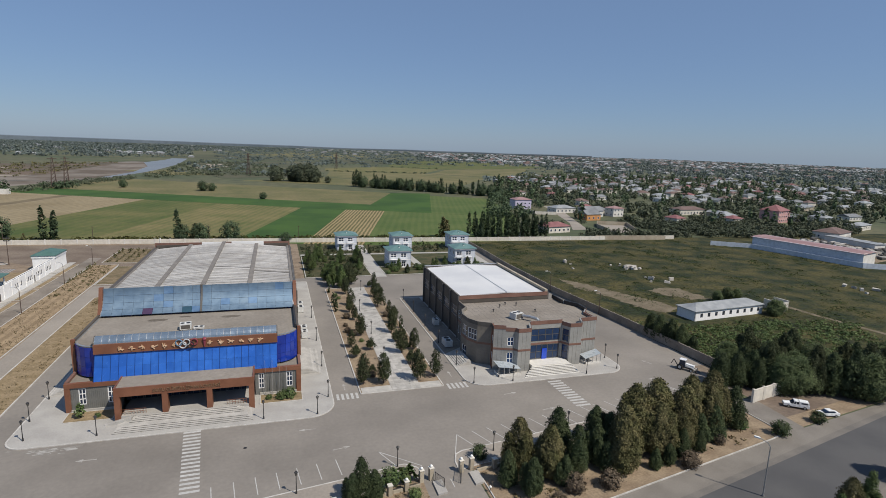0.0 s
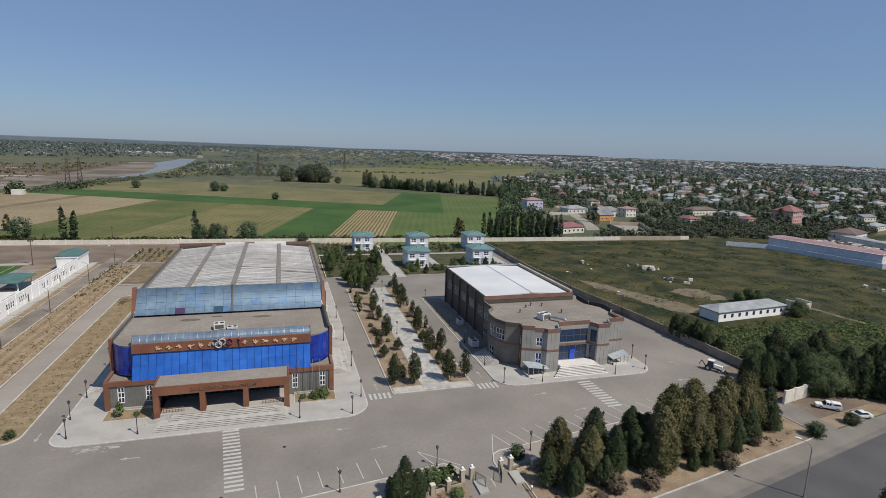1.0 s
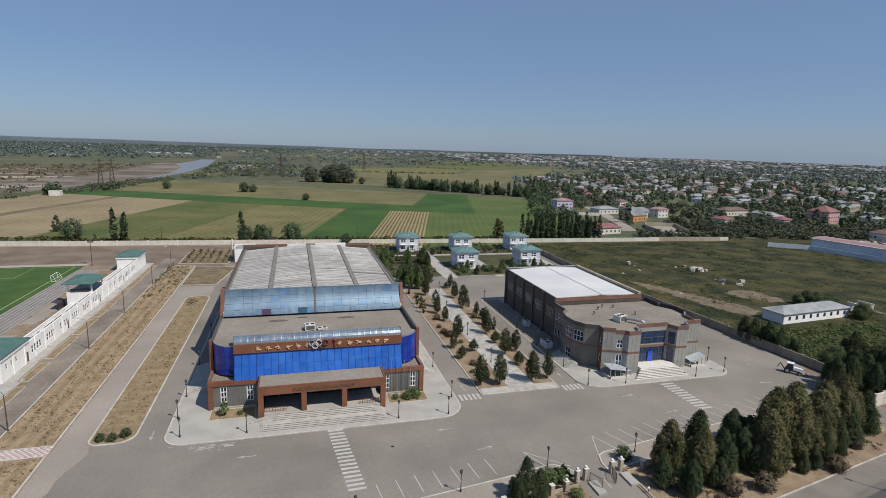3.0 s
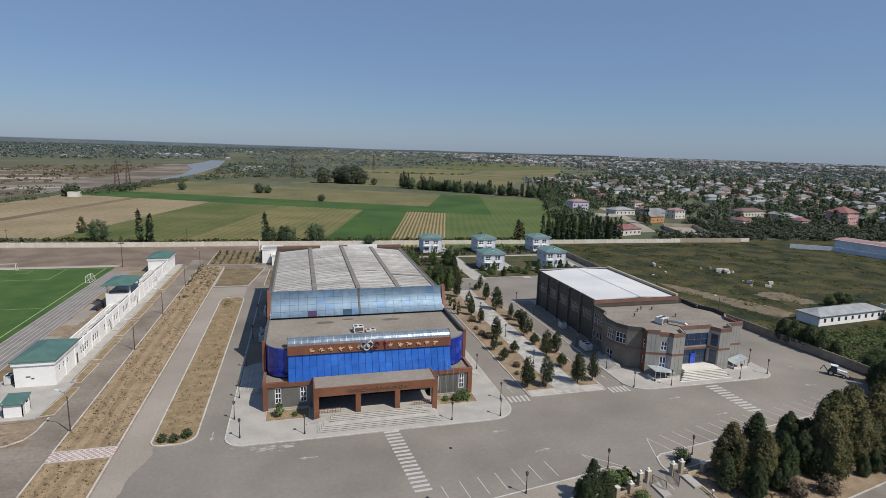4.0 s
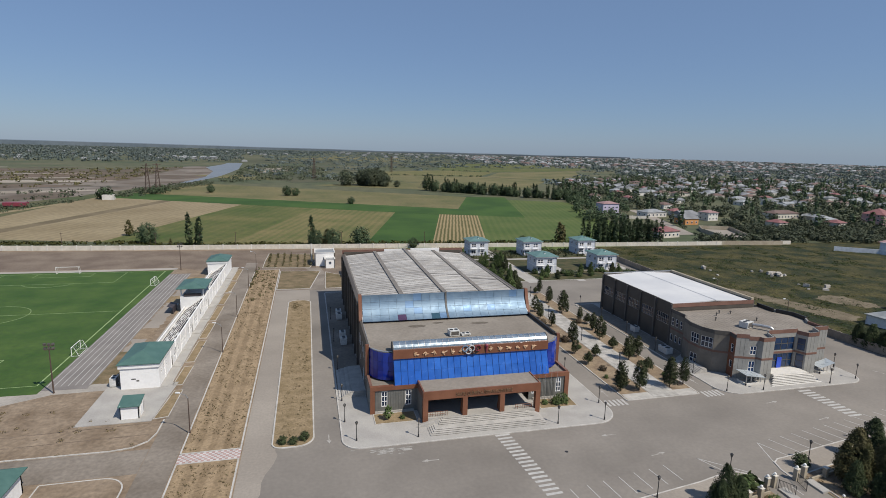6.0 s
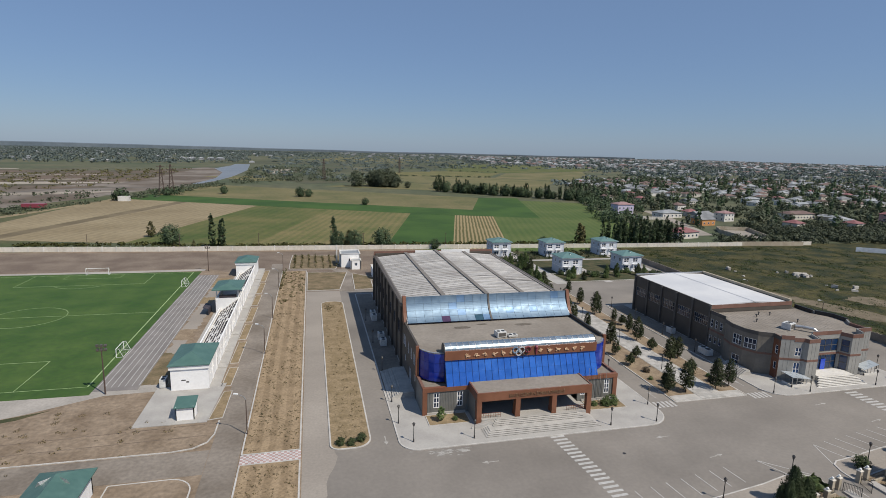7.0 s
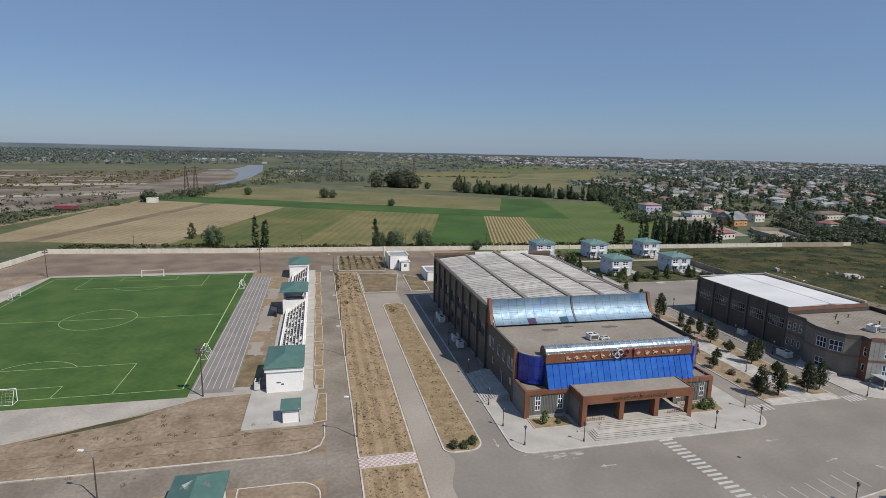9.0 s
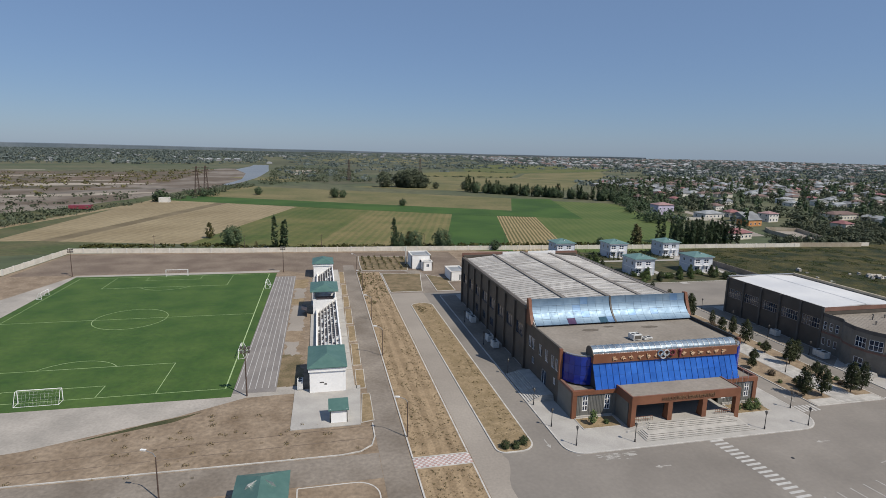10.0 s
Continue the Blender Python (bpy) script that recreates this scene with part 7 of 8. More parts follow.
def lobed(h, r, low, lobes, quads, leaf, material, label, name="tree", group="", trunk=0.16, category="tree", leader=0.5, tip=1.7):
    """A tree whose crown is a leader and several upright plumes round it, each a spindle of small leaf tufts, with dark gaps between them."""
    ob = thing(name, label, category, group)
    s = Shape().tube((0, 0, -0.1), (0.05, 0, low + (h - low) * 0.6), trunk, trunk * 0.3, 7)
    P, N = [], []
    for i in range(lobes):
        if i == 0:
            cx = cy = 0.0
            top, rad, base = h, r * leader, low
        else:
            a, d = 2.4 * i + RS.uniform(-0.4, 0.4), r * RS.uniform(0.35, 0.66)
            cx, cy = d * math.cos(a), d * math.sin(a)
            top, rad, base = low + (h - low) * RS.uniform(0.45, 0.93) * (1.08 - 0.3 * d / r), r * RS.uniform(0.3, 0.5), low + (h - low) * RS.uniform(0, 0.1)
            s.tube((0, 0, base + 0.15 * (top - base)), (cx, cy, base + 0.4 * (top - base)), trunk * 0.4, trunk * 0.15, 5)
        m = max(12, int(quads / 8 * rad * (top - base) / (r * leader * (h - low))))
        t, a = RS.uniform(0, 1, m) ** 0.85, RS.uniform(0, 2 * np.pi, m)
        k = RS.uniform(0.55, 1.1, m) ** 0.6 * (1 + 0.2 * np.sin(3 * a + 10 * t + RS.uniform(0, 6)))
        rr = rad * (np.minimum(1, 2.6 * t + 0.35) * (1 - t ** (tip if i == 0 else 1.7)) ** 0.85 + 0.03) * k
        c = np.stack([cx + rr * np.cos(a), cy + rr * np.sin(a), base + t * (top - base)], 1)
        out = np.stack([np.cos(a), np.sin(a), 0.1 + 0.6 * t], 1)
        P.append(np.repeat(c, 8, 0) + RS.normal(size=(8 * m, 3)) * leaf * 0.85 + np.repeat(out, 8, 0) * RS.uniform(0, leaf * 1.6, (8 * m, 1)))
        N.append(np.repeat(out, 8, 0) + RS.normal(size=(8 * m, 3)) * 0.5)
    part("trunk", s, BARK, ob)
    pts, nrm = np.concatenate(P), np.concatenate(N)
    pts[:, 2] = np.maximum(pts[:, 2], 0.05)
    part("crown", quads_mesh("crown", pts, nrm, leaf * RS.uniform(0.6, 1.35, len(pts)), material), None, ob)
    return ob


used = set()


def plant(protos, places, seed=0):
    """Sets copies of the prototypes at (x, y, scale) places; the first uses take the prototypes themselves."""
    rg = random.Random(seed)
    for i, (x, y, sc) in enumerate(places):
        p = protos[i % len(protos)]
        m = pose(x, y, 0.02, rg.uniform(-2, 2), rg.uniform(-2, 2), rg.uniform(0, 360))
        if p.name in used:
            q = copy_thing(p, m)
        else:
            used.add(p.name)
            q, p.matrix_basis = p, m
        q.scale = (sc * rg.uniform(0.92, 1.08), sc * rg.uniform(0.92, 1.08), sc)


# roadside group
plane = [lobed(10.0, 3.3, 0.3, n, 9000, 0.19, LEAF_PLANE, "tall dusty green plane tree with dense crown", group="roadside trees", trunk=0.22, leader=0.78, tip=2.4) for n in (9, 8, 10)]
dark = [lobed(6.5, 2.3, 0.05, n, 6500, 0.14, LEAF_DARK, "dense dark conical roadside conifer", group="roadside conifers", trunk=0.16, leader=0.85, tip=1.5) for n in (5, 6, 4)]
plant(plane, [(x, y, h / 10) for x, y, h in ((37.2, 64.5, 7.8), (33.4, 66.6, 8.4), (54.3, 67.9, 10.9), (59.4, 69.4, 10.7), (48.7, 62.8, 8.2), (67.3, 70.8, 9.9), (72.6, 71.3, 10.0), (62.0, 66.4, 8.0), (57.0, 65.6, 8.6), (51.6, 66.0, 8.4), (64.8, 69.0, 9.0), (70.0, 69.4, 8.8))], 1)
plant(dark, [(x, y, h / 6.5) for x, y, h in ((39.4, 67.4, 5.6), (38.6, 61.9, 4.4), (60.6, 64.2, 4.6), (66.4, 66.6, 5.2), (33.0, 61.3, 5.4), (30.6, 63.8, 5.2), (41.9, 70.7, 7.0), (49.2, 71.4, 6.1), (43.7, 67.0, 5.7), (42.1, 64.4, 5.1), (46.3, 65.9, 6.1), (46.6, 63.4, 4.6), (76.2, 70.0, 7.4), (74.5, 74.0, 7.2), (69.6, 67.0, 6.0), (54.2, 62.2, 3.2), (57.2, 62.8, 3.2), (64.5, 64.6, 3.6), (51.0, 69.6, 5.6), (64.0, 72.6, 7.0),
             (10.3, 65.8, 5.9), (11.9, 65.0, 4.4), (8.8, 65.2, 4.3), (*along(7.0, 55.5), 5.6), (*along(0.5, 58.2), 4.6))], 2)
near = [lobed(9.0, 2.7, 0.4, 7, 4200, 0.15, LEAF_MID, "leafy mid-green roadside tree", group="roadside trees", leader=0.5)]
plant(near + plane[:1], [(*along(66.0, 32.5), 0.72), (*along(70.5, 33.5), 0.66), (*along(73.5, 33.0), 0.82), (*along(90, 35.0), 0.9), (*along(62.5, 31.5), 0.5)], 3)
bush = [tree("round", 1.7, 1.0, 0.05, 110, 18, 0.13, m, l, "bush", "bushes", 0.05, "bush") for m, l in ((LEAF_DARK, "round dark green clipped bush"), (LEAF_MID, "round mid-green leafy bush"), (LEAF_RED, "round reddish half-dry bush"))]
plant([bush[0]], [(82.4, 65.6, 1.45), (93.2, 67.4, 1.2), (*along(29.2, 66.6), 1.2), (-50.0, 93.9, 0.75), (-48.3, 93.6, 0.7), (-46.6, 94.6, 0.8)], 4)
plant([bush[1]], [(*along(14.6, 65.8), 1.3), (*along(17.2, 61.5), 0.8), (1.6, 98.6, 1.15), (0.2, 98.4, 0.9), (-2.0, 98.6, 0.6), (-29.6, 98.2, 0.5), (*along(77.5, 56.5), 0.9)], 5)
plant([bush[2]], [(39.3, 60.1, 1.5), (44.8, 59.9, 1.45), (35.6, 58.2, 1.0), (59.9, 61.2, 1.4), (*along(3.5, 60.5), 1.1), (*along(12.8, 58.5), 0.9), (*along(69.5, 54.6), 1.0)], 6)
palm = tree("spread", 1.6, 1.2, 0.6, 22, 16, 0.5, LEAF_MID, "small spiky palm in the fence bed", "palm", "", 0.09, "palm")
palm.matrix_basis = pose(*along(17.0, 65.6), 0.02)
small = tree("oval", 2.6, 0.7, 0.3, 40, 16, 0.22, LEAF_MID, "young conifer in a lawn bed", "sapling", "", 0.06)
small.matrix_basis = pose(-32.2, 98.3, 0.2)

# park between the halls
park = [lobed(5.2, 1.35, 0.75, n, 1500, 0.13, LEAF_PARK, "dull green park conifer with short bare stem", group="park trees", trunk=0.1, leader=0.74, tip=3.0) for n in (5, 6, 4)]
round_park = [lobed(3.0, 1.25, 0.9, 6, 900, 0.13, LEAF_PARK, "low round-headed park tree on thin trunk", group="park trees", trunk=0.08, leader=0.7) for _ in range(2)]
slim = tree("column", 3.6, 0.42, 0.1, 40, 18, 0.2, LEAF_DARK, "slim young dark green cypress", "cypress", "slim cypresses", 0.06)
rg = random.Random(5)
plant(park, [(x, y, h / 4.8) for x, y, h in ((15.8, 101.1, 5.9), (19.8, 100.8, 5.8), (16.2, 121.8, 3.9), (19.5, 129.5, 5.3), (19.6, 142.2, 3.9), (20.4, 155.6, 4.8), (20.4, 168.4, 5.4), (26.9, 100.8, 6.1), (30.7, 101.6, 5.5), (26.9, 115.8, 5.8), (30.2, 117.6, 4.8),
                                             (27.4, 130.2, 5.8), (29.4, 137, 4.6), (27.9, 152.9, 6.5), (30.6, 176, 4.6), (19.2, 149, 4.6), (28.6, 164, 5.0), (29.8, 145.5, 3.8))], 8)
plant(round_park, [(x, y, h / 3) for x, y, h in ((16.4, 115.5, 2.9), (20.2, 119.4, 2.9), (27.4, 109.4, 3.1), (27.2, 123.4, 3.0), (30.6, 142.4, 2.9), (29.2, 175.8, 2.2), (18.4, 105.6, 2.2))], 9)
plant([slim], [(15.6, 159.2, 1.05), (15.7, 155.0, 1.15), (15.6, 150.5, 1.2), (15.4, 171.0, 1.0), (30.4, 133, 1.1), (30.2, 154, 0.9)], 10)
plant([bush[2]], [(17.5, 129.9, 1.0), (17.7, 143.8, 0.95), (17.7, 111.4, 0.75), (16.6, 132.4, 0.85), (28.4, 143.4, 0.9), (18.2, 104.5, 0.8), (28.6, 104.5, 0.6), (16.6, 137, 0.6)], 11)
plant([bush[1]], [(16.2, 107.5, 0.5), (19.0, 125.0, 0.55), (29.8, 106.5, 0.55), (29.4, 119.5, 0.6), (29.9, 128, 0.55), (17.6, 163, 0.6), (16.9, 166, 0.7)], 12)

# gardens before the villas
garden = [lobed(7.4, 2.0, 0.7, 6, 1500, 0.2, LEAF_MID, "leafy green villa garden tree", group="garden trees", trunk=0.14) for _ in range(2)] + [lobed(6.2, 2.2, 0.8, 7, 1500, 0.2, LEAF_PARK, "spreading dull green garden tree", group="garden trees", trunk=0.14)]
spots = []
for i in range(17):
    spots.append((rg.uniform(11, 32), rg.uniform(186 if i < 6 else 194, 226), rg.uniform(0.55, 1.0)))
plant(garden, spots + [(19.5, 184, 0.9), (17.4, 178, 1.15), (20.0, 176.5, 1.05), (23.8, 181, 1.1), (16.2, 182, 0.95), (15.8, 188, 0.8)], 13)
plant(garden, [(41, 197, 0.5), (44.5, 200, 0.6), (47, 196, 0.5), (57.5, 198, 0.6), (60, 202, 0.55), (72, 199, 0.75), (76, 201, 0.5), (62.5, 199, 0.7), (38.5, 232, 0.5), (90, 262, 0.7)], 14)
plant([bush[0], bush[1]], [(rg.uniform(39, 81), rg.uniform(193.5, 204), rg.uniform(0.7, 1.5)) for _ in range(22)] + [(rg.uniform(11, 32), rg.uniform(193, 231), rg.uniform(0.6, 1.1)) for _ in range(22)], 15)
plant([slim], [(rg.uniform(10, 81), rg.choice((234.5, 236, 238.5)), rg.uniform(0.5, 0.9)) for _ in range(26)], 16)

# wood right of the driveway and wall-side conifers
wood = [tree("spread", 8.0, 3.4, 0.6, 260, 60, 0.22, LEAF_WOOD, "leafy green woodland tree by the road", group="wood by the road", trunk=0.22), lobed(11.0, 3.2, 0.4, 7, 6000, 0.19, LEAF_PARK, "tall dull green pine by the road", group="wood by the road", trunk=0.22, leader=0.8),
        lobed(10.5, 3.0, 0.4, 6, 6000, 0.18, LEAF_DARK, "tall dark pine by the road", group="wood by the road", trunk=0.22, leader=0.8), tree("oval", 8.5, 3.2, 0.5, 260, 60, 0.22, LEAF_WOOD, "leafy green woodland tree by the road", group="wood by the road", trunk=0.22),
        lobed(9.5, 3.3, 0.4, 9, 5600, 0.19, LEAF_PARK, "broad dull green pine by the road", group="wood by the road", trunk=0.22, leader=0.7, tip=2.6)]
spots = []
for i in range(60):
    x = rg.uniform(97, 146)
    spots.append((x, (71.6 if x > 109 else 76) - (x - 110) * 0.03 + rg.uniform(1.0, 18) * (0.6 if x > 112 else 1), rg.uniform(0.55, 0.9)))
spots = [p for p in spots if not (95 < p[0] < 108 and p[1] < 75.5)]
plant(wood, spots + [(99.5, 78, 0.6), (103.0, 77, 0.75), (106.5, 76.2, 0.85), (104, 82, 0.8), (108, 80, 0.9), (112, 84, 0.9), (100, 84, 0.8), (109.5, 73.4, 0.95), (112.8, 72.2, 1.05), (116.5, 72.6, 1.1), (121, 72.4, 1.1), (126, 73, 1.1), (131, 74, 1.05), (136, 75, 1.05), (118, 76.5, 1.0), (124, 77.5, 1.1), (107, 88, 0.8)], 17)
plant(dark, [(86.0, 83.5, 1.08), (88.5, 85.5, 1.0), (91.0, 84.0, 1.05), (93.5, 86.5, 0.95), (95.6, 84.5, 1.1), (97.5, 88.0, 0.95), (90.5, 88.5, 0.75), (99.5, 91.5, 0.8), (94.0, 81.5, 1.0), (98.0, 83.0, 1.0)], 27)
plant(dark, [(94.6, 104.5, 0.95), (94.2, 108, 1.0), (93.8, 111.5, 1.0), (93.5, 115, 0.9), (95.2, 101.5, 0.65)], 18)
plant(wood[:1], [(143.6, 122.2, 0.62), (146.4, 123.4, 0.5), (143.5, 140.5, 0.5), (138.5, 139.5, 0.42), (148, 141, 0.4)], 19)

# tall trees along the far side of the long wall
poplar = [tree("column", 15, 1.4, 0.3, 120, 34, 0.36, LEAF_POPLAR, "tall narrow dark green poplar", "poplar", "field poplars", 0.2) for _ in range(3)]
field_tree = [tree("round", 9.5, 4.2, 0.4, 130, 34, 0.42, LEAF_POPLAR, "round dark green field tree", group="field trees", trunk=0.22), tree("tall", 9.5, 2.4, 1.0, 60, 20, 0.5, LEAF_PLANE, "thin sparse dusty field tree", group="field trees", trunk=0.16)]
plant(poplar, [(-99, 280, 1.05), (-94.6, 279.5, 0.95), (-95.8, 280.6, 0.85), (-44.0, 274, 1.0), (-43.0, 275, 0.7)], 20)
plant(field_tree[:1], [(-119.3, 290, 0.98), (-33.7, 273.5, 0.85), (-20.6, 272, 0.95), (4, 265, 0.5), (-42.0, 273.6, 0.8), (62, 268, 0.5), (-64, 546, 0.95), (-56.4, 546, 0.75), (-10, 472, 0.6), (-136, 576, 0.8), (-124, 300, 0.2)], 21)
plant(field_tree[1:], [(-133.6, 313, 0.9), (84.6, 272.5, 1.2), (-36.5, 275, 0.9), (-108, 283, 0.35), (-116, 281, 0.3), (86.5, 273, 1.0)], 22)
plant(poplar, [(100 + i * 1.75 + rg.uniform(-0.6, 0.6), 265 + rg.uniform(-1.5, 6), rg.uniform(0.72, 0.92)) for i in range(24)] + [(100 + i * 3.4, 273 + rg.uniform(-1, 4), rg.uniform(0.75, 0.95)) for i in range(12)], 23)
spots = []
for i in range(56):
    k = i / 55
    spots.append((84 + 122 * k + rg.uniform(-4, 4), 618 - 112 * k + rg.uniform(-3, 12), rg.uniform(0.65, 1.15) * (1.15 if i < 6 else 0.95)))
plant(poplar, [s for s in spots if not 0.09 < (s[0] - 84) / 122 < 0.17], 24)
plant(field_tree[:1], [(90 + 118 * k + rg.uniform(-4, 4), 612 - 110 * k + rg.uniform(-2, 8), rg.uniform(0.7, 1.3)) for k in [i / 26 for i in range(27)]], 25)
far_tree = tree("round", 9.5, 4.4, 0.3, 110, 24, 0.55, LEAF_TOWN, "broad grey-green tree beyond the fields", group="far field trees", trunk=0.22)
plant([far_tree], [(29 + rg.gauss(0, 12), 688 + rg.gauss(0, 8), rg.uniform(1.3, 2.2)) for _ in range(12)] + [(92, 655, 1.0), (60, 668, 0.8)], 26)


# uncounted growth, each kind one object
def clumps(name, places, per, material, label, leaf=0.35, up=0.3):
    """Places are rows x, y, height, radius; every clump becomes per leaf quads."""
    P = np.array(places, float)
    n = len(P)
    c = np.repeat(P, per, 0)
    d = RS.normal(size=(n * per, 3))
    d /= np.linalg.norm(d, axis=1, keepdims=True)
    k = RS.uniform(0.35, 1.05, (n * per, 1)) ** 0.6
    pts = np.stack([c[:, 0] + d[:, 0] * c[:, 3] * k[:, 0], c[:, 1] + d[:, 1] * c[:, 3] * k[:, 0], c[:, 2] * 0.5 + d[:, 2] * c[:, 2] * 0.5 * k[:, 0]], 1)
    nrm = d + RS.normal(size=d.shape) * 0.32 + np.array([0, 0, up])
    size = np.maximum(c[:, 3], c[:, 2] * 0.5) * leaf * RS.uniform(0.7, 1.4, n * per)
    ob = new(name, quads_mesh(name, pts, nrm, size, material))
    return tagged(ob, label, "vegetation", kind="stuff")


def inside(poly, x, y):
    c = False
    for (ax, ay), (bx, by) in zip(poly, poly[1:] + poly[:1]):
        if (ay > y) != (by > y) and x < (bx - ax) * (y - ay) / (by - ay) + ax:
            c = not c
    return c


def within(poly, n, rgen):
    xs, ys = [p[0] for p in poly], [p[1] for p in poly]
    out = []
    while len(out) < n:
        x, y = rgen.uniform(min(xs), max(xs)), rgen.uniform(min(ys), max(ys))
        if inside(poly, x, y):
            out.append((x, y))
    return out


# open farm land beyond the row of poplars, free of trees
OPEN = [(61, 770), (127, 640), (216, 640), (336, 836), (470, 980), (592, 1244), (740, 1440), (262, 1310), (231, 1180), (92, 1080)]
rg = random.Random(31)
clumps("meadow_weeds", [(x, y, rg.uniform(0.06, 0.16), rg.uniform(0.4, 1.6)) for x, y in within([(94, 96), (140, 100), (330, 150), (235, 225), (215, 250), (92, 255), (90, 170)], 6000, rg)], 12, WEED, "knee-high weeds and scrub in the meadow", 0.2, 2.2)
clumps("meadow_dry_weeds", [(x, y, rg.uniform(0.06, 0.16), rg.uniform(0.3, 0.9)) for x, y in within([(94, 110), (200, 140), (230, 220), (200, 250), (92, 253), (90, 170)], 1800, rg)], 10, WEED_BROWN, "dry brown weeds in the meadow", 0.22, 2.2)
clumps("meadow_dark_weeds", [(x, y, rg.uniform(0.15, 0.45), rg.uniform(0.4, 1.8)) for x, y in within([(94, 96), (140, 100), (330, 150), (235, 225), (215, 250), (92, 255), (90, 170)], 9000, rg) if noise.noise((x / 14, y / 14, 5)) + 0.5 * noise.noise((x / 4, y / 4, 2)) > 0.12], 14, WEED_DARK, "patches of dark green weeds in the meadow", 0.2, 1.5)
clumps("meadow_scrub", [(x, y, rg.uniform(0.4, 1.3), rg.uniform(0.5, 1.4)) for x, y in within([(94, 90), (108, 88), (150, 96), (162, 110), (140, 118), (114, 118), (95, 124)], 900, rg)], 18, LEAF_MID, "bushy green scrub by the wall", 0.3, 0.8)
strip = [(x, y) for x, y in within([(-64.9, 94), (-56.6, 94), (-56.6, 222), (-64.9, 222)], 2600, rg) + within([(-64.9, 67), (-56.6, 67), (-56.6, 90), (-64.9, 90)], 500, rg) if noise.noise((x / 3, y / 7, 8)) + 0.09 * abs(x + 61) > 0.02]
clumps("withered_shrubs", [(x, y, rg.uniform(0.15, 0.45), rg.uniform(0.12, 0.32)) for x, y in strip], 9, WEED_DRY, "small withered shrubs in the planted strips", 0.4, 0.9)
clumps("island_weeds", [(x, y, rg.uniform(0.15, 0.5), rg.uniform(0.15, 0.45)) for x, y in within([(-50.5, 96), (-45.6, 96), (-45.6, 177), (-50.5, 177)], 260, rg)], 8, WEED_BROWN, "dry weeds on the traffic island", 0.4, 0.9)
clumps("island_litter", [(-49.0 + rg.gauss(0, 0.8), 172.5 + rg.gauss(0, 2.2), rg.uniform(0.2, 0.5), rg.uniform(0.2, 0.5)) for _ in range(60)] + [(-46.4 + rg.gauss(0, 0.3), 128 + rg.gauss(0, 3.0), rg.uniform(0.2, 0.4), rg.uniform(0.15, 0.4)) for _ in range(30)], 9, WEED_DRY, "withered brown plants on the traffic island", 0.4, 0.9)
clumps("young_hedges", [(-61 + i * 2.8 + rg.uniform(-0.2, 0.2), 228.5 + j * 2.0 + rg.uniform(-0.8, 0.8), rg.uniform(0.5, 2.0), rg.uniform(0.25, 0.6)) for i in range(7) for j in range(13)] + [(-64.4 + rg.uniform(-0.4, 0.6), 196 + j * 1.3, rg.uniform(0.4, 1.6), rg.uniform(0.2, 0.5)) for j in range(22)] + [(x, y, rg.uniform(0.3, 0.9), rg.uniform(0.2, 0.55)) for x, y in within([(-64.5, 176), (-57, 188), (-57, 222), (-64.5, 222)], 130, rg)], 12, LEAF_PLANE, "rows of dry young hedges", 0.45)
clumps("verge_plants", [(x, 0.16 * x + d, rg.uniform(0.2, 0.6), rg.uniform(0.2, 0.6)) for x, d in [(rg.uniform(28, 79), rg.uniform(53, 64)) for _ in range(160)] + [(rg.uniform(-5, 19), rg.uniform(52, 64)) for _ in range(120)]], 9, WEED_BROWN, "dry leaves and tufts under the trees", 0.45)
clumps("garden_plants", [(x, y, rg.uniform(0.4, 1.6), rg.uniform(0.4, 1.1)) for x, y in within([(10, 193), (32, 193), (32, 231), (10, 231)], 160, rg) + within([(10, 235), (81, 234), (88, 255), (10, 258)], 260, rg)], 14, LEAF_PARK, "shrubs of the villa gardens", 0.4)
clumps("pitch_weeds", [(x, y, rg.uniform(0.15, 0.4), rg.uniform(0.2, 0.7)) for x, y in within([(-150, 97), (-72, 97), (-86, 119), (-100, 114)], 60, rg) + within([(-130, 90), (-92, 90), (-92, 97), (-130, 97)], 12, rg)], 26, WEED_BROWN, "dry tufts on the bare soil", 0.22, 0.8)
clumps("wall_weeds", [(x, 273.5 + rg.uniform(0.5, 5) - 0.055 * x + (6 if x < -120 else 0), rg.uniform(0.6, 1.8), rg.uniform(0.8, 2.2)) for x in [rg.uniform(-184, 96) for _ in range(520)]], 10, WEED, "rough growth along the far side of the wall", 0.4)
clumps("river_scrub", [(x, y, rg.uniform(1, 4), rg.uniform(1.2, 4)) for x, y in within([(-330, 290), (-250, 350), (-215, 500), (-205, 640), (-165, 730), (-150, 700), (-185, 540), (-262, 440), (-420, 330)], 900, rg)], 18, LEAF_TOWN, "grey-green scrub on the river bank", 0.3)
clumps("riverbed_scrub", [(x, y, rg.uniform(1, 3.5), rg.uniform(1.5, 5)) for x, y in within([(-880, 600), (-330, 560), (-262, 700), (-270, 1150), (-480, 950), (-880, 1000)], 1100, rg)], 9, LEAF_PLANE, "sparse scrub on the river terrace", 0.4)
clumps("riverbed_scrub", [(x, y, rg.uniform(0.8, 2.4), rg.uniform(1.2, 4)) for x, y in within([(-700, 400), (-300, 430), (-225, 520), (-250, 600), (-420, 540), (-700, 500)], 380, rg)], 9, LEAF_TOWN, "sparse scrub on the gravel", 0.4)

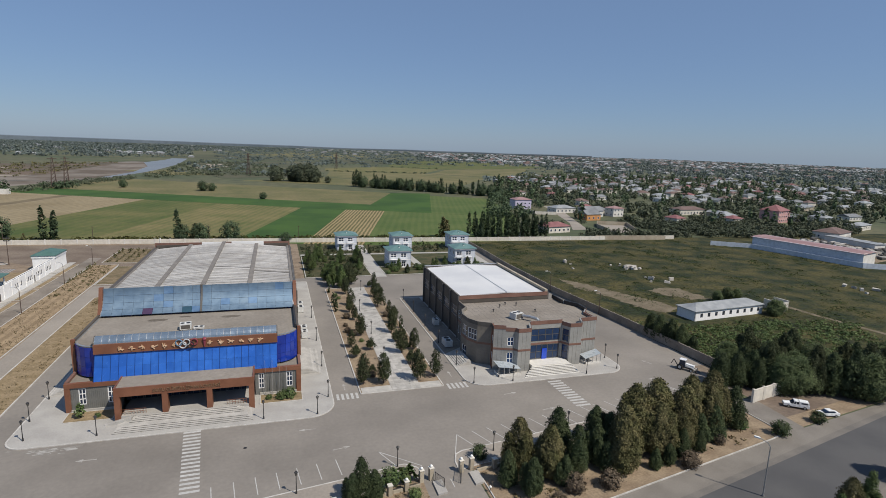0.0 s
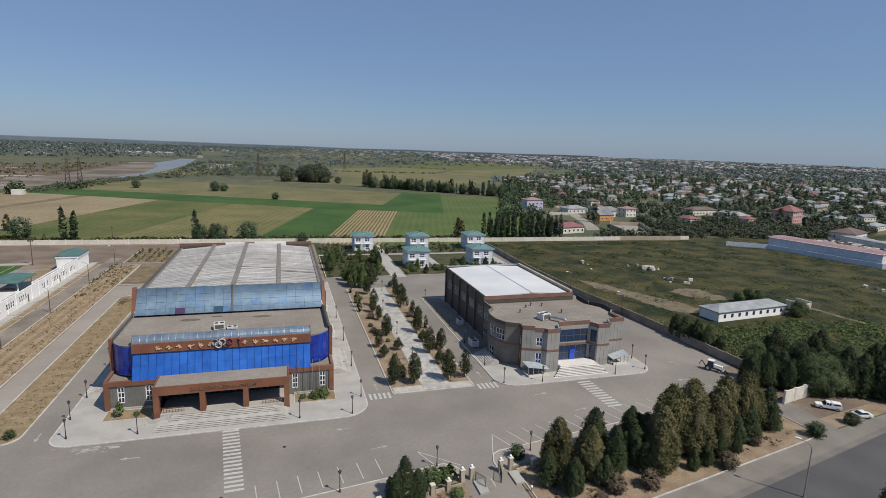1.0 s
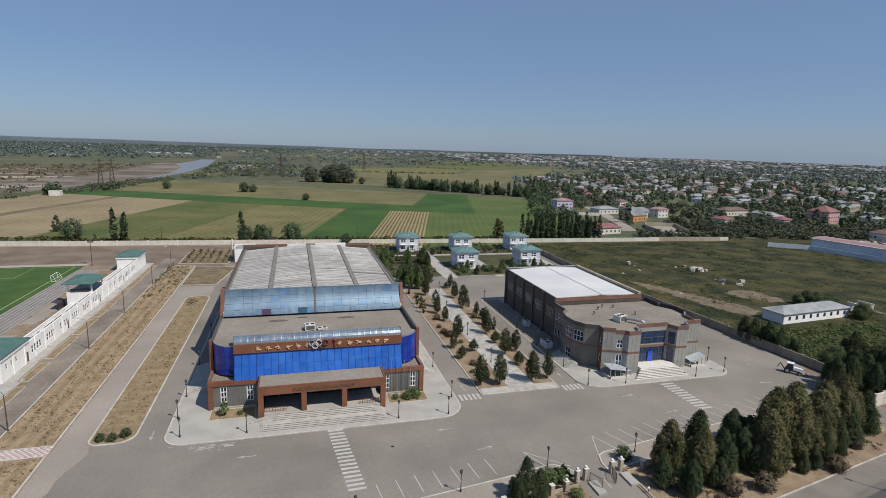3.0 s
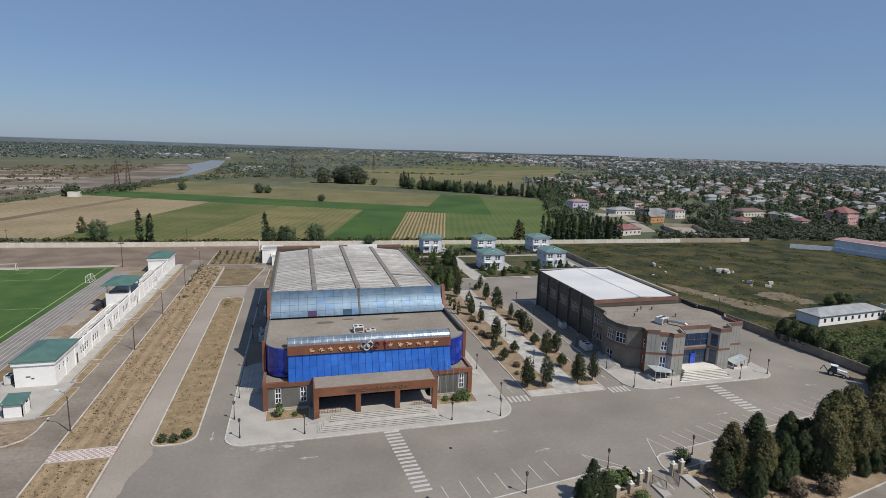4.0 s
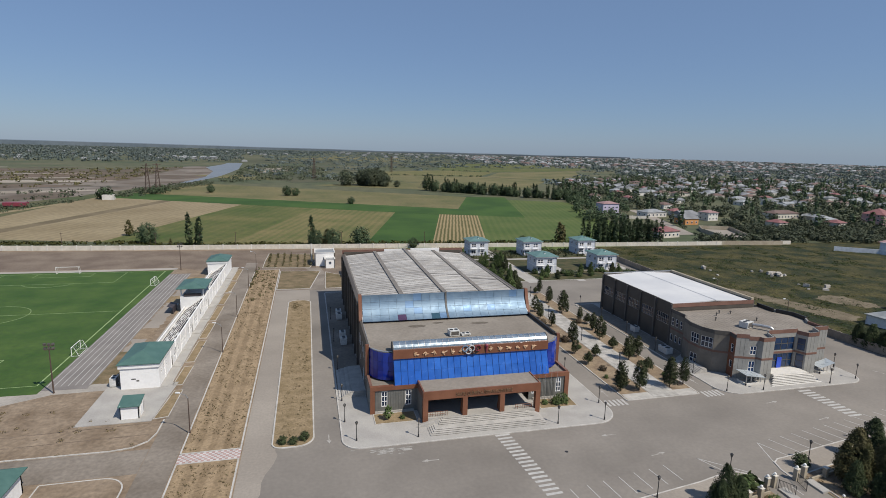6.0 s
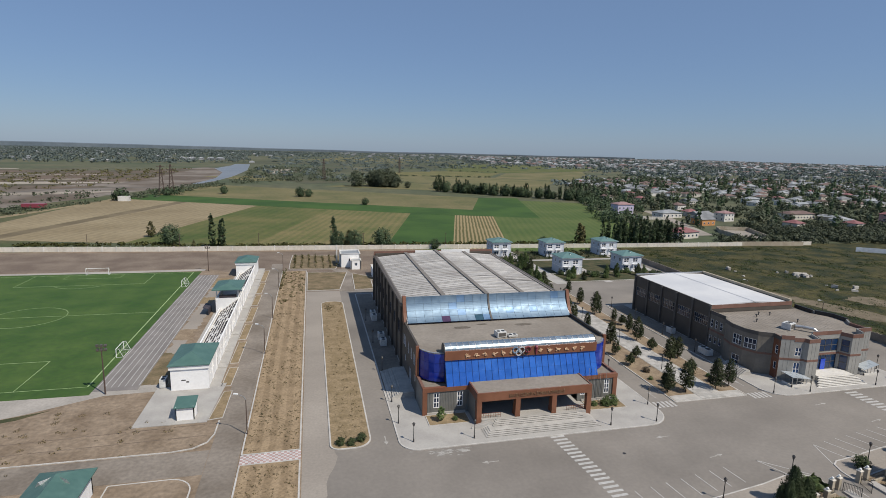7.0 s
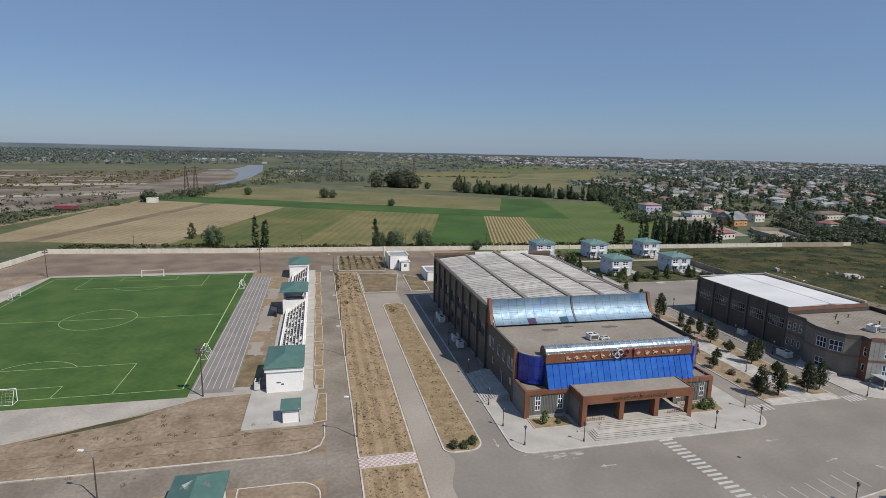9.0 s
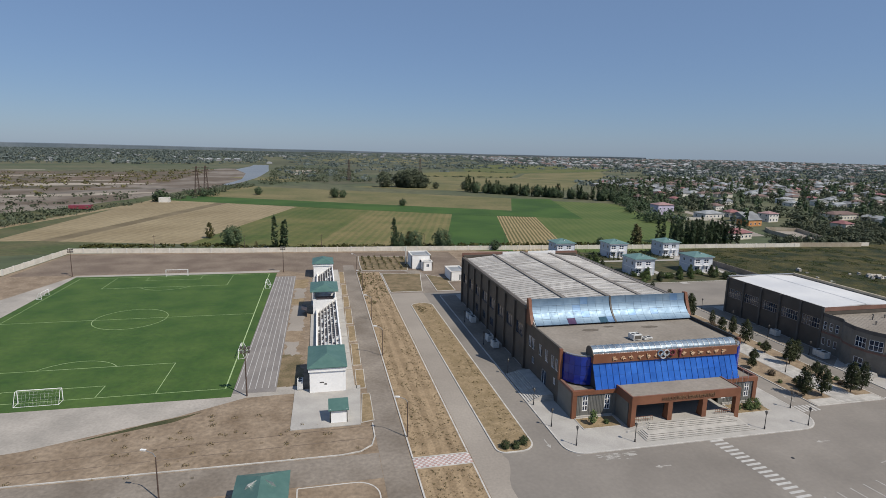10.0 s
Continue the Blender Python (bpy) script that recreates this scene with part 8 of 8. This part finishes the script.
# ---- town and distance ----
def house(w, d, h, rise, wall, roof, label, storeys=1, hip=True):
    ob = thing("house", label, "house", "houses of the town")
    wl3 = part("wall", Shape().box(0, w, 0, d, 0, h), wall, ob)
    if hip:
        hip_roof(ob, 0, w, 0, d, h, rise, 0.5, roof)
    else:
        part("roof", Shape().add([(-0.5, -0.5, h), (w + 0.5, -0.5, h), (w + 0.5, d + 0.5, h), (-0.5, d + 0.5, h), (-0.5, d / 2, h + rise), (w + 0.5, d / 2, h + rise)], [(0, 1, 5, 4), (2, 3, 4, 5), (1, 2, 5), (3, 0, 4), (3, 2, 1, 0)]), roof, ob)
    for st in range(storeys):
        n = max(2, int(w / 3.2))
        for i in range(n):
            x, z = w * (i + 0.5) / n, 1.0 + st * 3.0
            wn_ = part("window", Shape().box(x - 0.65, x + 0.65, -0.06, 0.0, z, z + 1.4), WHITE, wl3)
            part("pane", Shape().box(x - 0.55, x + 0.55, -0.08, -0.06, z + 0.1, z + 1.3), GLASS_WIN, wn_)
        for i in range(2):
            y, z = d * (i + 0.5) / 2, 1.0 + st * 3.0
            wn_ = part("window", Shape().box(-0.06, 0.0, y - 0.6, y + 0.6, z, z + 1.4), WHITE, wl3)
            part("pane", Shape().box(-0.08, -0.06, y - 0.5, y + 0.5, z + 0.1, z + 1.3), GLASS_WIN, wn_)
    return ob


LILAC = mat("lilac render", (0.46, 0.42, 0.56), (0.52, 0.48, 0.60), 0.3, 1.0, 0.85)
ORANGE = mat("orange render", (0.48, 0.22, 0.08), (0.54, 0.27, 0.11), 0.3, 1.0, 0.85)
PINKW = mat("pink render", (0.46, 0.26, 0.25), (0.52, 0.31, 0.30), 0.3, 1.0, 0.85)
ROOF_RED = mat("dull red roof", (0.20, 0.085, 0.085), (0.26, 0.12, 0.115), 0.3, 1.0, 0.65)
ROOF_BROWN = mat("brown roof", (0.13, 0.085, 0.072), (0.17, 0.115, 0.10), 0.3, 1.0, 0.7)
ROOF_SLATE = mat("grey slate sheet", (0.155, 0.16, 0.165), (0.22, 0.225, 0.23), 0.2, 1.0, 0.6)

for proto, x, y, turn in (
    (house(14, 11, 7.4, 1.8, LILAC, ROOF_PINK, "two-storey lilac house with faded red roof", 2), 183, 399, 0),
    (house(16, 10, 3.6, 2.2, CREAM, ROOF_RED, "low cream house with dull red roof"), 150, 279, 12),
    (house(12, 10, 4.2, 2.8, ORANGE, ROOF_SLATE, "orange house with grey gabled roof", 1, False), 206, 330, 8),
    (house(14, 12, 4.4, 3.0, WHITE_OLD, ROOF_SLATE, "pale house with steep grey roof", 1, False), 218, 348, 8),
    (house(10, 9, 6.0, 1.6, WHITE_OLD, ROOF_PINK, "white two-storey house with pink roof", 2), 240, 349, 10),
    (house(16, 14, 8.6, 4.0, PINKW, ROOF_RED, "large pink house with steep red roofs", 3), 352, 308, 15),
    (house(26, 12, 4.2, 2.0, CREAM, ROOF_BROWN, "long low house with brown roof"), 306, 356, 5),
    (house(20, 14, 4.0, 2.6, WHITE_OLD, ROOF_BROWN, "white hall with brown roof by the barn"), 318, 236, 20),
    (house(18, 12, 3.6, 2.0, WHITE_OLD, ROOF_TIN, "grey-roofed farmhouse with pale walls"), 205, 372, 6),
    (house(18, 10, 3.4, 1.6, CREAM, ROOF_TIN, "low house with bright sheet roof"), 380, 268, 18),
):
    proto.matrix_basis = pose(x, y, 0, 0, 0, turn)

# walled yards, dirt road and scrap yard before the town
wall_run("yard_wall", [(181.5, 386), (184.5, 366), (200, 362)], 2.2, 0.25, CREAM, "pale concrete panel fence of a house yard", step=3.4, pier=0.4, pmat=WHITE_OLD)
wall_run("yard_wall", [(189, 276), (195, 300), (203, 312.5), (221, 306), (206.5, 274)], 2.3, 0.3, BEIGE, "beige block wall round a bare yard", step=3.0)
patch("yard", [(190, 277), (206, 275), (220, 305.5), (203.5, 311.5), (196, 299.5)], SIDE_ROAD, "bare pale earth yard", 0.075, "yard")
patch("dirt_road", [(172, 290), (183, 291), (206.5, 355), (217, 382), (226, 420), (219, 421), (209, 384), (199, 357), (186, 318)], SIDE_ROAD, "pale dirt road between the gardens", 0.072, "road")
patch("scrap_yard", [(262, 231), (300, 246), (338, 231), (330, 196), (268, 180)], SOIL, "trodden earth of the scrap yard", 0.074, "yard")
rs = random.Random(88)
heaps = {True: Shape(), False: Shape()}
for _ in range(420):
    x, y = rs.uniform(270, 332), rs.uniform(186, 240)
    w, d, h = rs.uniform(0.6, 2.0), rs.uniform(0.6, 1.6), rs.uniform(0.5, 1.9)
    if not (303 < x < 314 and 205 < y < 238):
        heaps[rs.random() < 0.55].prism([(x - w, y - d * 0.7), (x + w * 0.8, y - d), (x + w, y + d * 0.6), (x - w * 0.7, y + d)], 0, h)
for dark_, sh_ in heaps.items():
    solid("scrap_heap", sh_, PARAPET if dark_ else RUBBLE, "dark scrap heaps in a yard" if dark_ else "pale scrap and block heaps in a yard", "scrap", kind="stuff")
store = thing("store_roof", "low white-roofed store beside the scrap yard", "store", at=pose(304.5, 206, 0, 0, 0, -4))
part("wall", Shape().box(0, 7, 0, 30, 0, 3.4), WHITE_OLD, store)
part("roof", Shape().box(-0.4, 7.4, -0.4, 30.4, 3.4, 3.65), ROOF_TIN, store, "bright flat sheet roof")

rg = random.Random(77)
protos = [house(w, d, h, r, wl_, rf, lb, 1, hp) for w, d, h, r, wl_, rf, lb, hp in (
    (13, 10, 3.4, 2.0, WHITE_OLD, ROOF_TIN, "low house with bright sheet roof", True), (11, 9, 3.6, 2.2, CREAM, ROOF_SLATE, "cream house with grey sheet roof", True),
    (15, 10, 3.4, 1.9, WHITE_OLD, ROOF_SLATE, "long pale house with grey roof", False), (10, 9, 3.6, 2.0, CREAM, ROOF_RED, "cream house with dull red roof", True),
    (14, 9, 3.2, 1.6, BEIGE, ROOF_TIN, "beige house with galvanised roof", False), (11, 10, 3.8, 2.1, WHITE_OLD, ROOF_BROWN, "white house with brown roof", True))]
taken = [(183, 399), (150, 279), (206, 330), (218, 348), (240, 349), (352, 308), (306, 356), (318, 236), (205, 372), (380, 268)]
near_town = [(215, 415), (170, 300), (250, 315), (420, 250), (700, 330), (900, 520), (820, 900), (560, 940), (330, 800), (230, 560)]
count = 0


def in_yards_near(x, y):
    return (172 < x < 232 and 262 < y < 320) or (280 < y < 430 and abs(x - (177 + 0.36 * (y - 290))) < 16)


for x, y in within(near_town, 2400, rg):
    if count >= 130:
        break
    if in_yards_near(x, y) or noise.noise((x / 70, y / 70, 0)) < 0.05 or min(math.hypot(x - a, y - b) for a, b in taken) < 16:
        continue
    taken.append((x, y))
    p = protos[count % 6]
    m = pose(x, y, 0, 0, 0, rg.choice((0, 90)) + rg.uniform(-14, 22))
    if count < 6:
        p.matrix_basis = m
    else:
        copy_thing(p, m)
    count += 1


# Walls and roofs of the far town carry haze in their base colour.
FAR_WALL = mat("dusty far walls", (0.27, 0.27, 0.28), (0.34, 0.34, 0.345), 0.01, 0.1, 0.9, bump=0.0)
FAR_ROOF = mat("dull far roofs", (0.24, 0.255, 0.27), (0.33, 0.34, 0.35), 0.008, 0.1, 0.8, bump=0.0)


def far_houses(name, places, wall, roof, label):
    ws, rs = Shape(), Shape()
    for x, y, s in places:
        w, d, h = rg.uniform(9, 16) * s, rg.uniform(8, 11) * s, rg.uniform(3.2, 4.4) * s
        ws.box(x, x + w, y, y + d, 0, h)
        rs.add([(x - 0.5, y - 0.5, h), (x + w + 0.5, y - 0.5, h), (x + w + 0.5, y + d + 0.5, h), (x - 0.5, y + d + 0.5, h), (x + d / 2, y + d / 2, h + 2.2 * s), (x + w - d / 2, y + d / 2, h + 2.2 * s)], [(0, 1, 5, 4), (1, 2, 5), (2, 3, 4, 5), (3, 0, 4)])
    ob = tagged(new(name), label, "houses", kind="stuff")
    part("walls", ws, wall, ob), part("roofs", rs, roof, ob)


far_town = [(560, 940), (820, 900), (900, 520), (1700, 900), (3600, 2300), (3000, 3800), (900, 3600), (500, 2000), (700, 1300)]
far_left = [(-700, 1300), (-180, 1500), (-300, 2200), (200, 3900), (-2200, 4000), (-3200, 2400), (-1500, 1200)]
mid_town = [(300, 470), (560, 380), (720, 360), (900, 520), (820, 900), (560, 940), (330, 800), (250, 600)]
mid_far = [(200, 2400), (900, 2400), (1100, 3900), (0, 4000)]
pick = [p for p in within(far_town, 3000, rg) if noise.noise((p[0] / 160, p[1] / 160, 3)) > 0.0]
spare = [p for p in within(mid_town, 260, rg) if min(math.hypot(p[0] - a, p[1] - b) for a, b in taken) > 17]
for k, roof_ in enumerate((ROOF_TIN, ROOF_SLATE, ROOF_BROWN)):
    far_houses("town_houses", [(x, y, 1.0) for x, y in spare[k::3]], WHITE_OLD if k < 2 else CREAM, roof_, ("pale town houses with bright sheet roofs", "pale town houses with grey roofs", "cream town houses with brown roofs")[k])
taken += spare
half = len(pick) // 3
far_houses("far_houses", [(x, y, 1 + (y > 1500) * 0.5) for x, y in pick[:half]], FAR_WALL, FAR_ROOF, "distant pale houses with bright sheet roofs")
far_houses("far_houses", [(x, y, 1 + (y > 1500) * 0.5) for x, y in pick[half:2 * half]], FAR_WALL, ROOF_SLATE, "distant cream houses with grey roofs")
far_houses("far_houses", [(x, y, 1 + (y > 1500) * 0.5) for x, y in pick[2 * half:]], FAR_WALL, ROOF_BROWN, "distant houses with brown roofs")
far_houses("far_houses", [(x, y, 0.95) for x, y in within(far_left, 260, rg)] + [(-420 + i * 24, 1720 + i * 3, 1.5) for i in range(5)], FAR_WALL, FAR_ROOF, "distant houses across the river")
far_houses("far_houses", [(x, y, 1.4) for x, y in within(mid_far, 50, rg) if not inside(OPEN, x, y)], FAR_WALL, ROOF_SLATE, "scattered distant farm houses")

def in_yards(x, y):
    return (187 < x < 223 and 272 < y < 314) or (286 < y < 424 and abs(x - (177 + 0.36 * (y - 290))) < 8) or (262 < x < 340 and 180 < y < 246) or (178 < x < 203 and 358 < y < 388)


clear = lambda x, y: not in_yards(x, y) and all(abs(x - a - 5) > 9 or abs(y - b - 4) > 8 for a, b in taken) and all(abs(x - a - 6) > 13 or not -15 < y - b < 14 for a, b in taken[:10])
clumps("town_trees", [(x, y, rg.uniform(3.5, 8.5), rg.uniform(2, 4.5)) for x, y in within(near_town, 3000, rg) if clear(x, y) and noise.noise((x / 60, y / 60, 8)) > -0.3], 60, LEAF_TOWN, "garden trees between the town houses", 0.3)
clumps("town_trees", [(x, y, rg.uniform(7, 15), rg.uniform(1.4, 2.6)) for x, y in within(near_town, 420, rg) if clear(x, y)], 56, LEAF_POPLAR, "tall poplars between the houses", 0.24)
clumps("orchard", [(x, y, rg.uniform(2.5, 5), rg.uniform(1.5, 3)) for x, y in within([(150, 262), (214, 258), (300, 240), (380, 262), (330, 330), (250, 310), (215, 300)], 760, rg) if clear(x, y)], 50, LEAF_TOWN, "orchard scrub before the town", 0.3)
clumps("orchard", [(x, y, rg.uniform(1.2, 3.5), rg.uniform(1.0, 2.4)) for x, y in within([(140, 283), (200, 286), (330, 300), (330, 345), (200, 325), (140, 312)], 420, rg) if clear(x, y)], 40, LEAF_TOWN, "low garden scrub before the houses", 0.3)
clumps("field_edge_trees", [(x, y, rg.uniform(4, 9), rg.uniform(2, 4)) for x, y in within([(140, 350), (200, 500), (236, 540), (220, 420), (165, 340)], 200, rg) if clear(x, y)], 44, LEAF_POPLAR, "dark hedge trees at the field edge", 0.24)
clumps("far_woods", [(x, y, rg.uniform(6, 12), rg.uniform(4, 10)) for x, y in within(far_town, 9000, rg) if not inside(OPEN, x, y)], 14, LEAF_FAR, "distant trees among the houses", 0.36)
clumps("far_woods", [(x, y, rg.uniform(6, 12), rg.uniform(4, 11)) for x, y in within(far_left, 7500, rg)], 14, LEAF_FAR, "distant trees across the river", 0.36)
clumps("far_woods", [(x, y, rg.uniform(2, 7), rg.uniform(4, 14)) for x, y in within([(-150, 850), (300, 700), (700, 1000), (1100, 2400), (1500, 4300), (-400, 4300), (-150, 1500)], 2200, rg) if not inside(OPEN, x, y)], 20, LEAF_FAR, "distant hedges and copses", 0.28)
clumps("mid_hedges", [(x, y, rg.uniform(2, 6), rg.uniform(2, 6)) for x, y in within([(-150, 720), (0, 780), (-20, 1200), (-170, 1300)], 300, rg)], 26, LEAF_TOWN, "scrub on the far river bank", 0.26)
clumps("mid_hedges", [(x, y, rg.uniform(1.5, 6), rg.uniform(1.5, 4)) for x, y in within([(60, 720), (300, 640), (640, 850), (640, 1400), (100, 1400)], 300, rg) if not inside(OPEN, x, y)] + [(80 + 170 * k + rg.gauss(0, 5), 960 - 30 * k + rg.gauss(0, 4), rg.uniform(1.2, 3), rg.uniform(2, 5)) for k in (rg.random() for _ in range(40))] + [(236 + 100 * k + rg.gauss(0, 3), 1181 - 66 * k + rg.gauss(0, 3), rg.uniform(1.5, 5), rg.uniform(2, 4)) for k in (rg.random() for _ in range(14))], 26, LEAF_TOWN, "hedges between far fields", 0.26)


def pylon(x, y, h):
    p = thing("pylon", "grey lattice power pylon", "pylon", "power pylons", pose(x, y, 0, 0, 0, 25))
    legs, braces = Shape(), Shape()
    for sx in (-1, 1):
        for sy in (-1, 1):
            part("leg", Shape().tube((sx * 2.2, sy * 2.2, 0), (sx * 0.4, sy * 0.4, h), 0.3, 0.2, 4), POLE_BROWN, p)
    for i in range(8):
        a, b = i / 8, (i + 1) / 8
        ra, rb = 2.2 - 1.8 * a, 2.2 - 1.8 * b
        for s in (-1, 1):
            part("brace", Shape().tube((-ra, s * ra, a * h), (rb, s * rb, b * h), 0.15, n=3).tube((s * ra, ra, a * h), (s * rb, -rb, b * h), 0.15, n=3), POLE_BROWN, p)
    for z in (0.7, 0.82, 0.94):
        part("crossarm", Shape().tube((-3.6, 0, z * h), (3.6, 0, z * h), 0.25, n=4), POLE_BROWN, p)


pylon(-191, 574, 27), pylon(-186, 590, 27), pylon(-36, 818, 30), pylon(110, 1050, 30)
solid("riverside_house", Shape().box(-206, -198, 500, 506, 0, 4), WHITE_OLD, "small white house among trees", "house")
clumps("riverside_trees", [(-203 + rg.gauss(0, 6), 508 + rg.gauss(0, 4), rg.uniform(5, 11), rg.uniform(2.5, 4)) for _ in range(14)] + [(-180 + rg.gauss(0, 8), 560 + rg.gauss(0, 6), rg.uniform(4, 8), rg.uniform(3, 5)) for _ in range(8)], 40, LEAF_POPLAR, "dark trees round the riverside house", 0.32)
solid("red_trailer", Shape().box(-250, -236, 446, 451, 0.8, 3.4), RING_RED, "faded red trailer by the river track", "trailer")

# low far hills, blue-grey haze put into their base colour
hills = Shape()
n = 90
pts = []
for i in range(n + 1):
    a = radians(58 + 100 * i / n)
    h = 10 + 22 * min(max((i / n - 0.25) / 0.35, 0), 1) + 4 * noise.noise((i * 0.2, 0, 0))
    pts.append((4780 * math.cos(a), 4780 * math.sin(a), max(h, 2)))
verts = [(x, y, -1) for x, y, z in pts] + pts + [(x * 1.014, y * 1.014, z + 4) for x, y, z in pts]
faces = [(i + 1, i, n + 1 + i, n + 2 + i) for i in range(n)] + [(n + 2 + i, n + 1 + i, 2 * n + 2 + i, 2 * n + 3 + i) for i in range(n)]
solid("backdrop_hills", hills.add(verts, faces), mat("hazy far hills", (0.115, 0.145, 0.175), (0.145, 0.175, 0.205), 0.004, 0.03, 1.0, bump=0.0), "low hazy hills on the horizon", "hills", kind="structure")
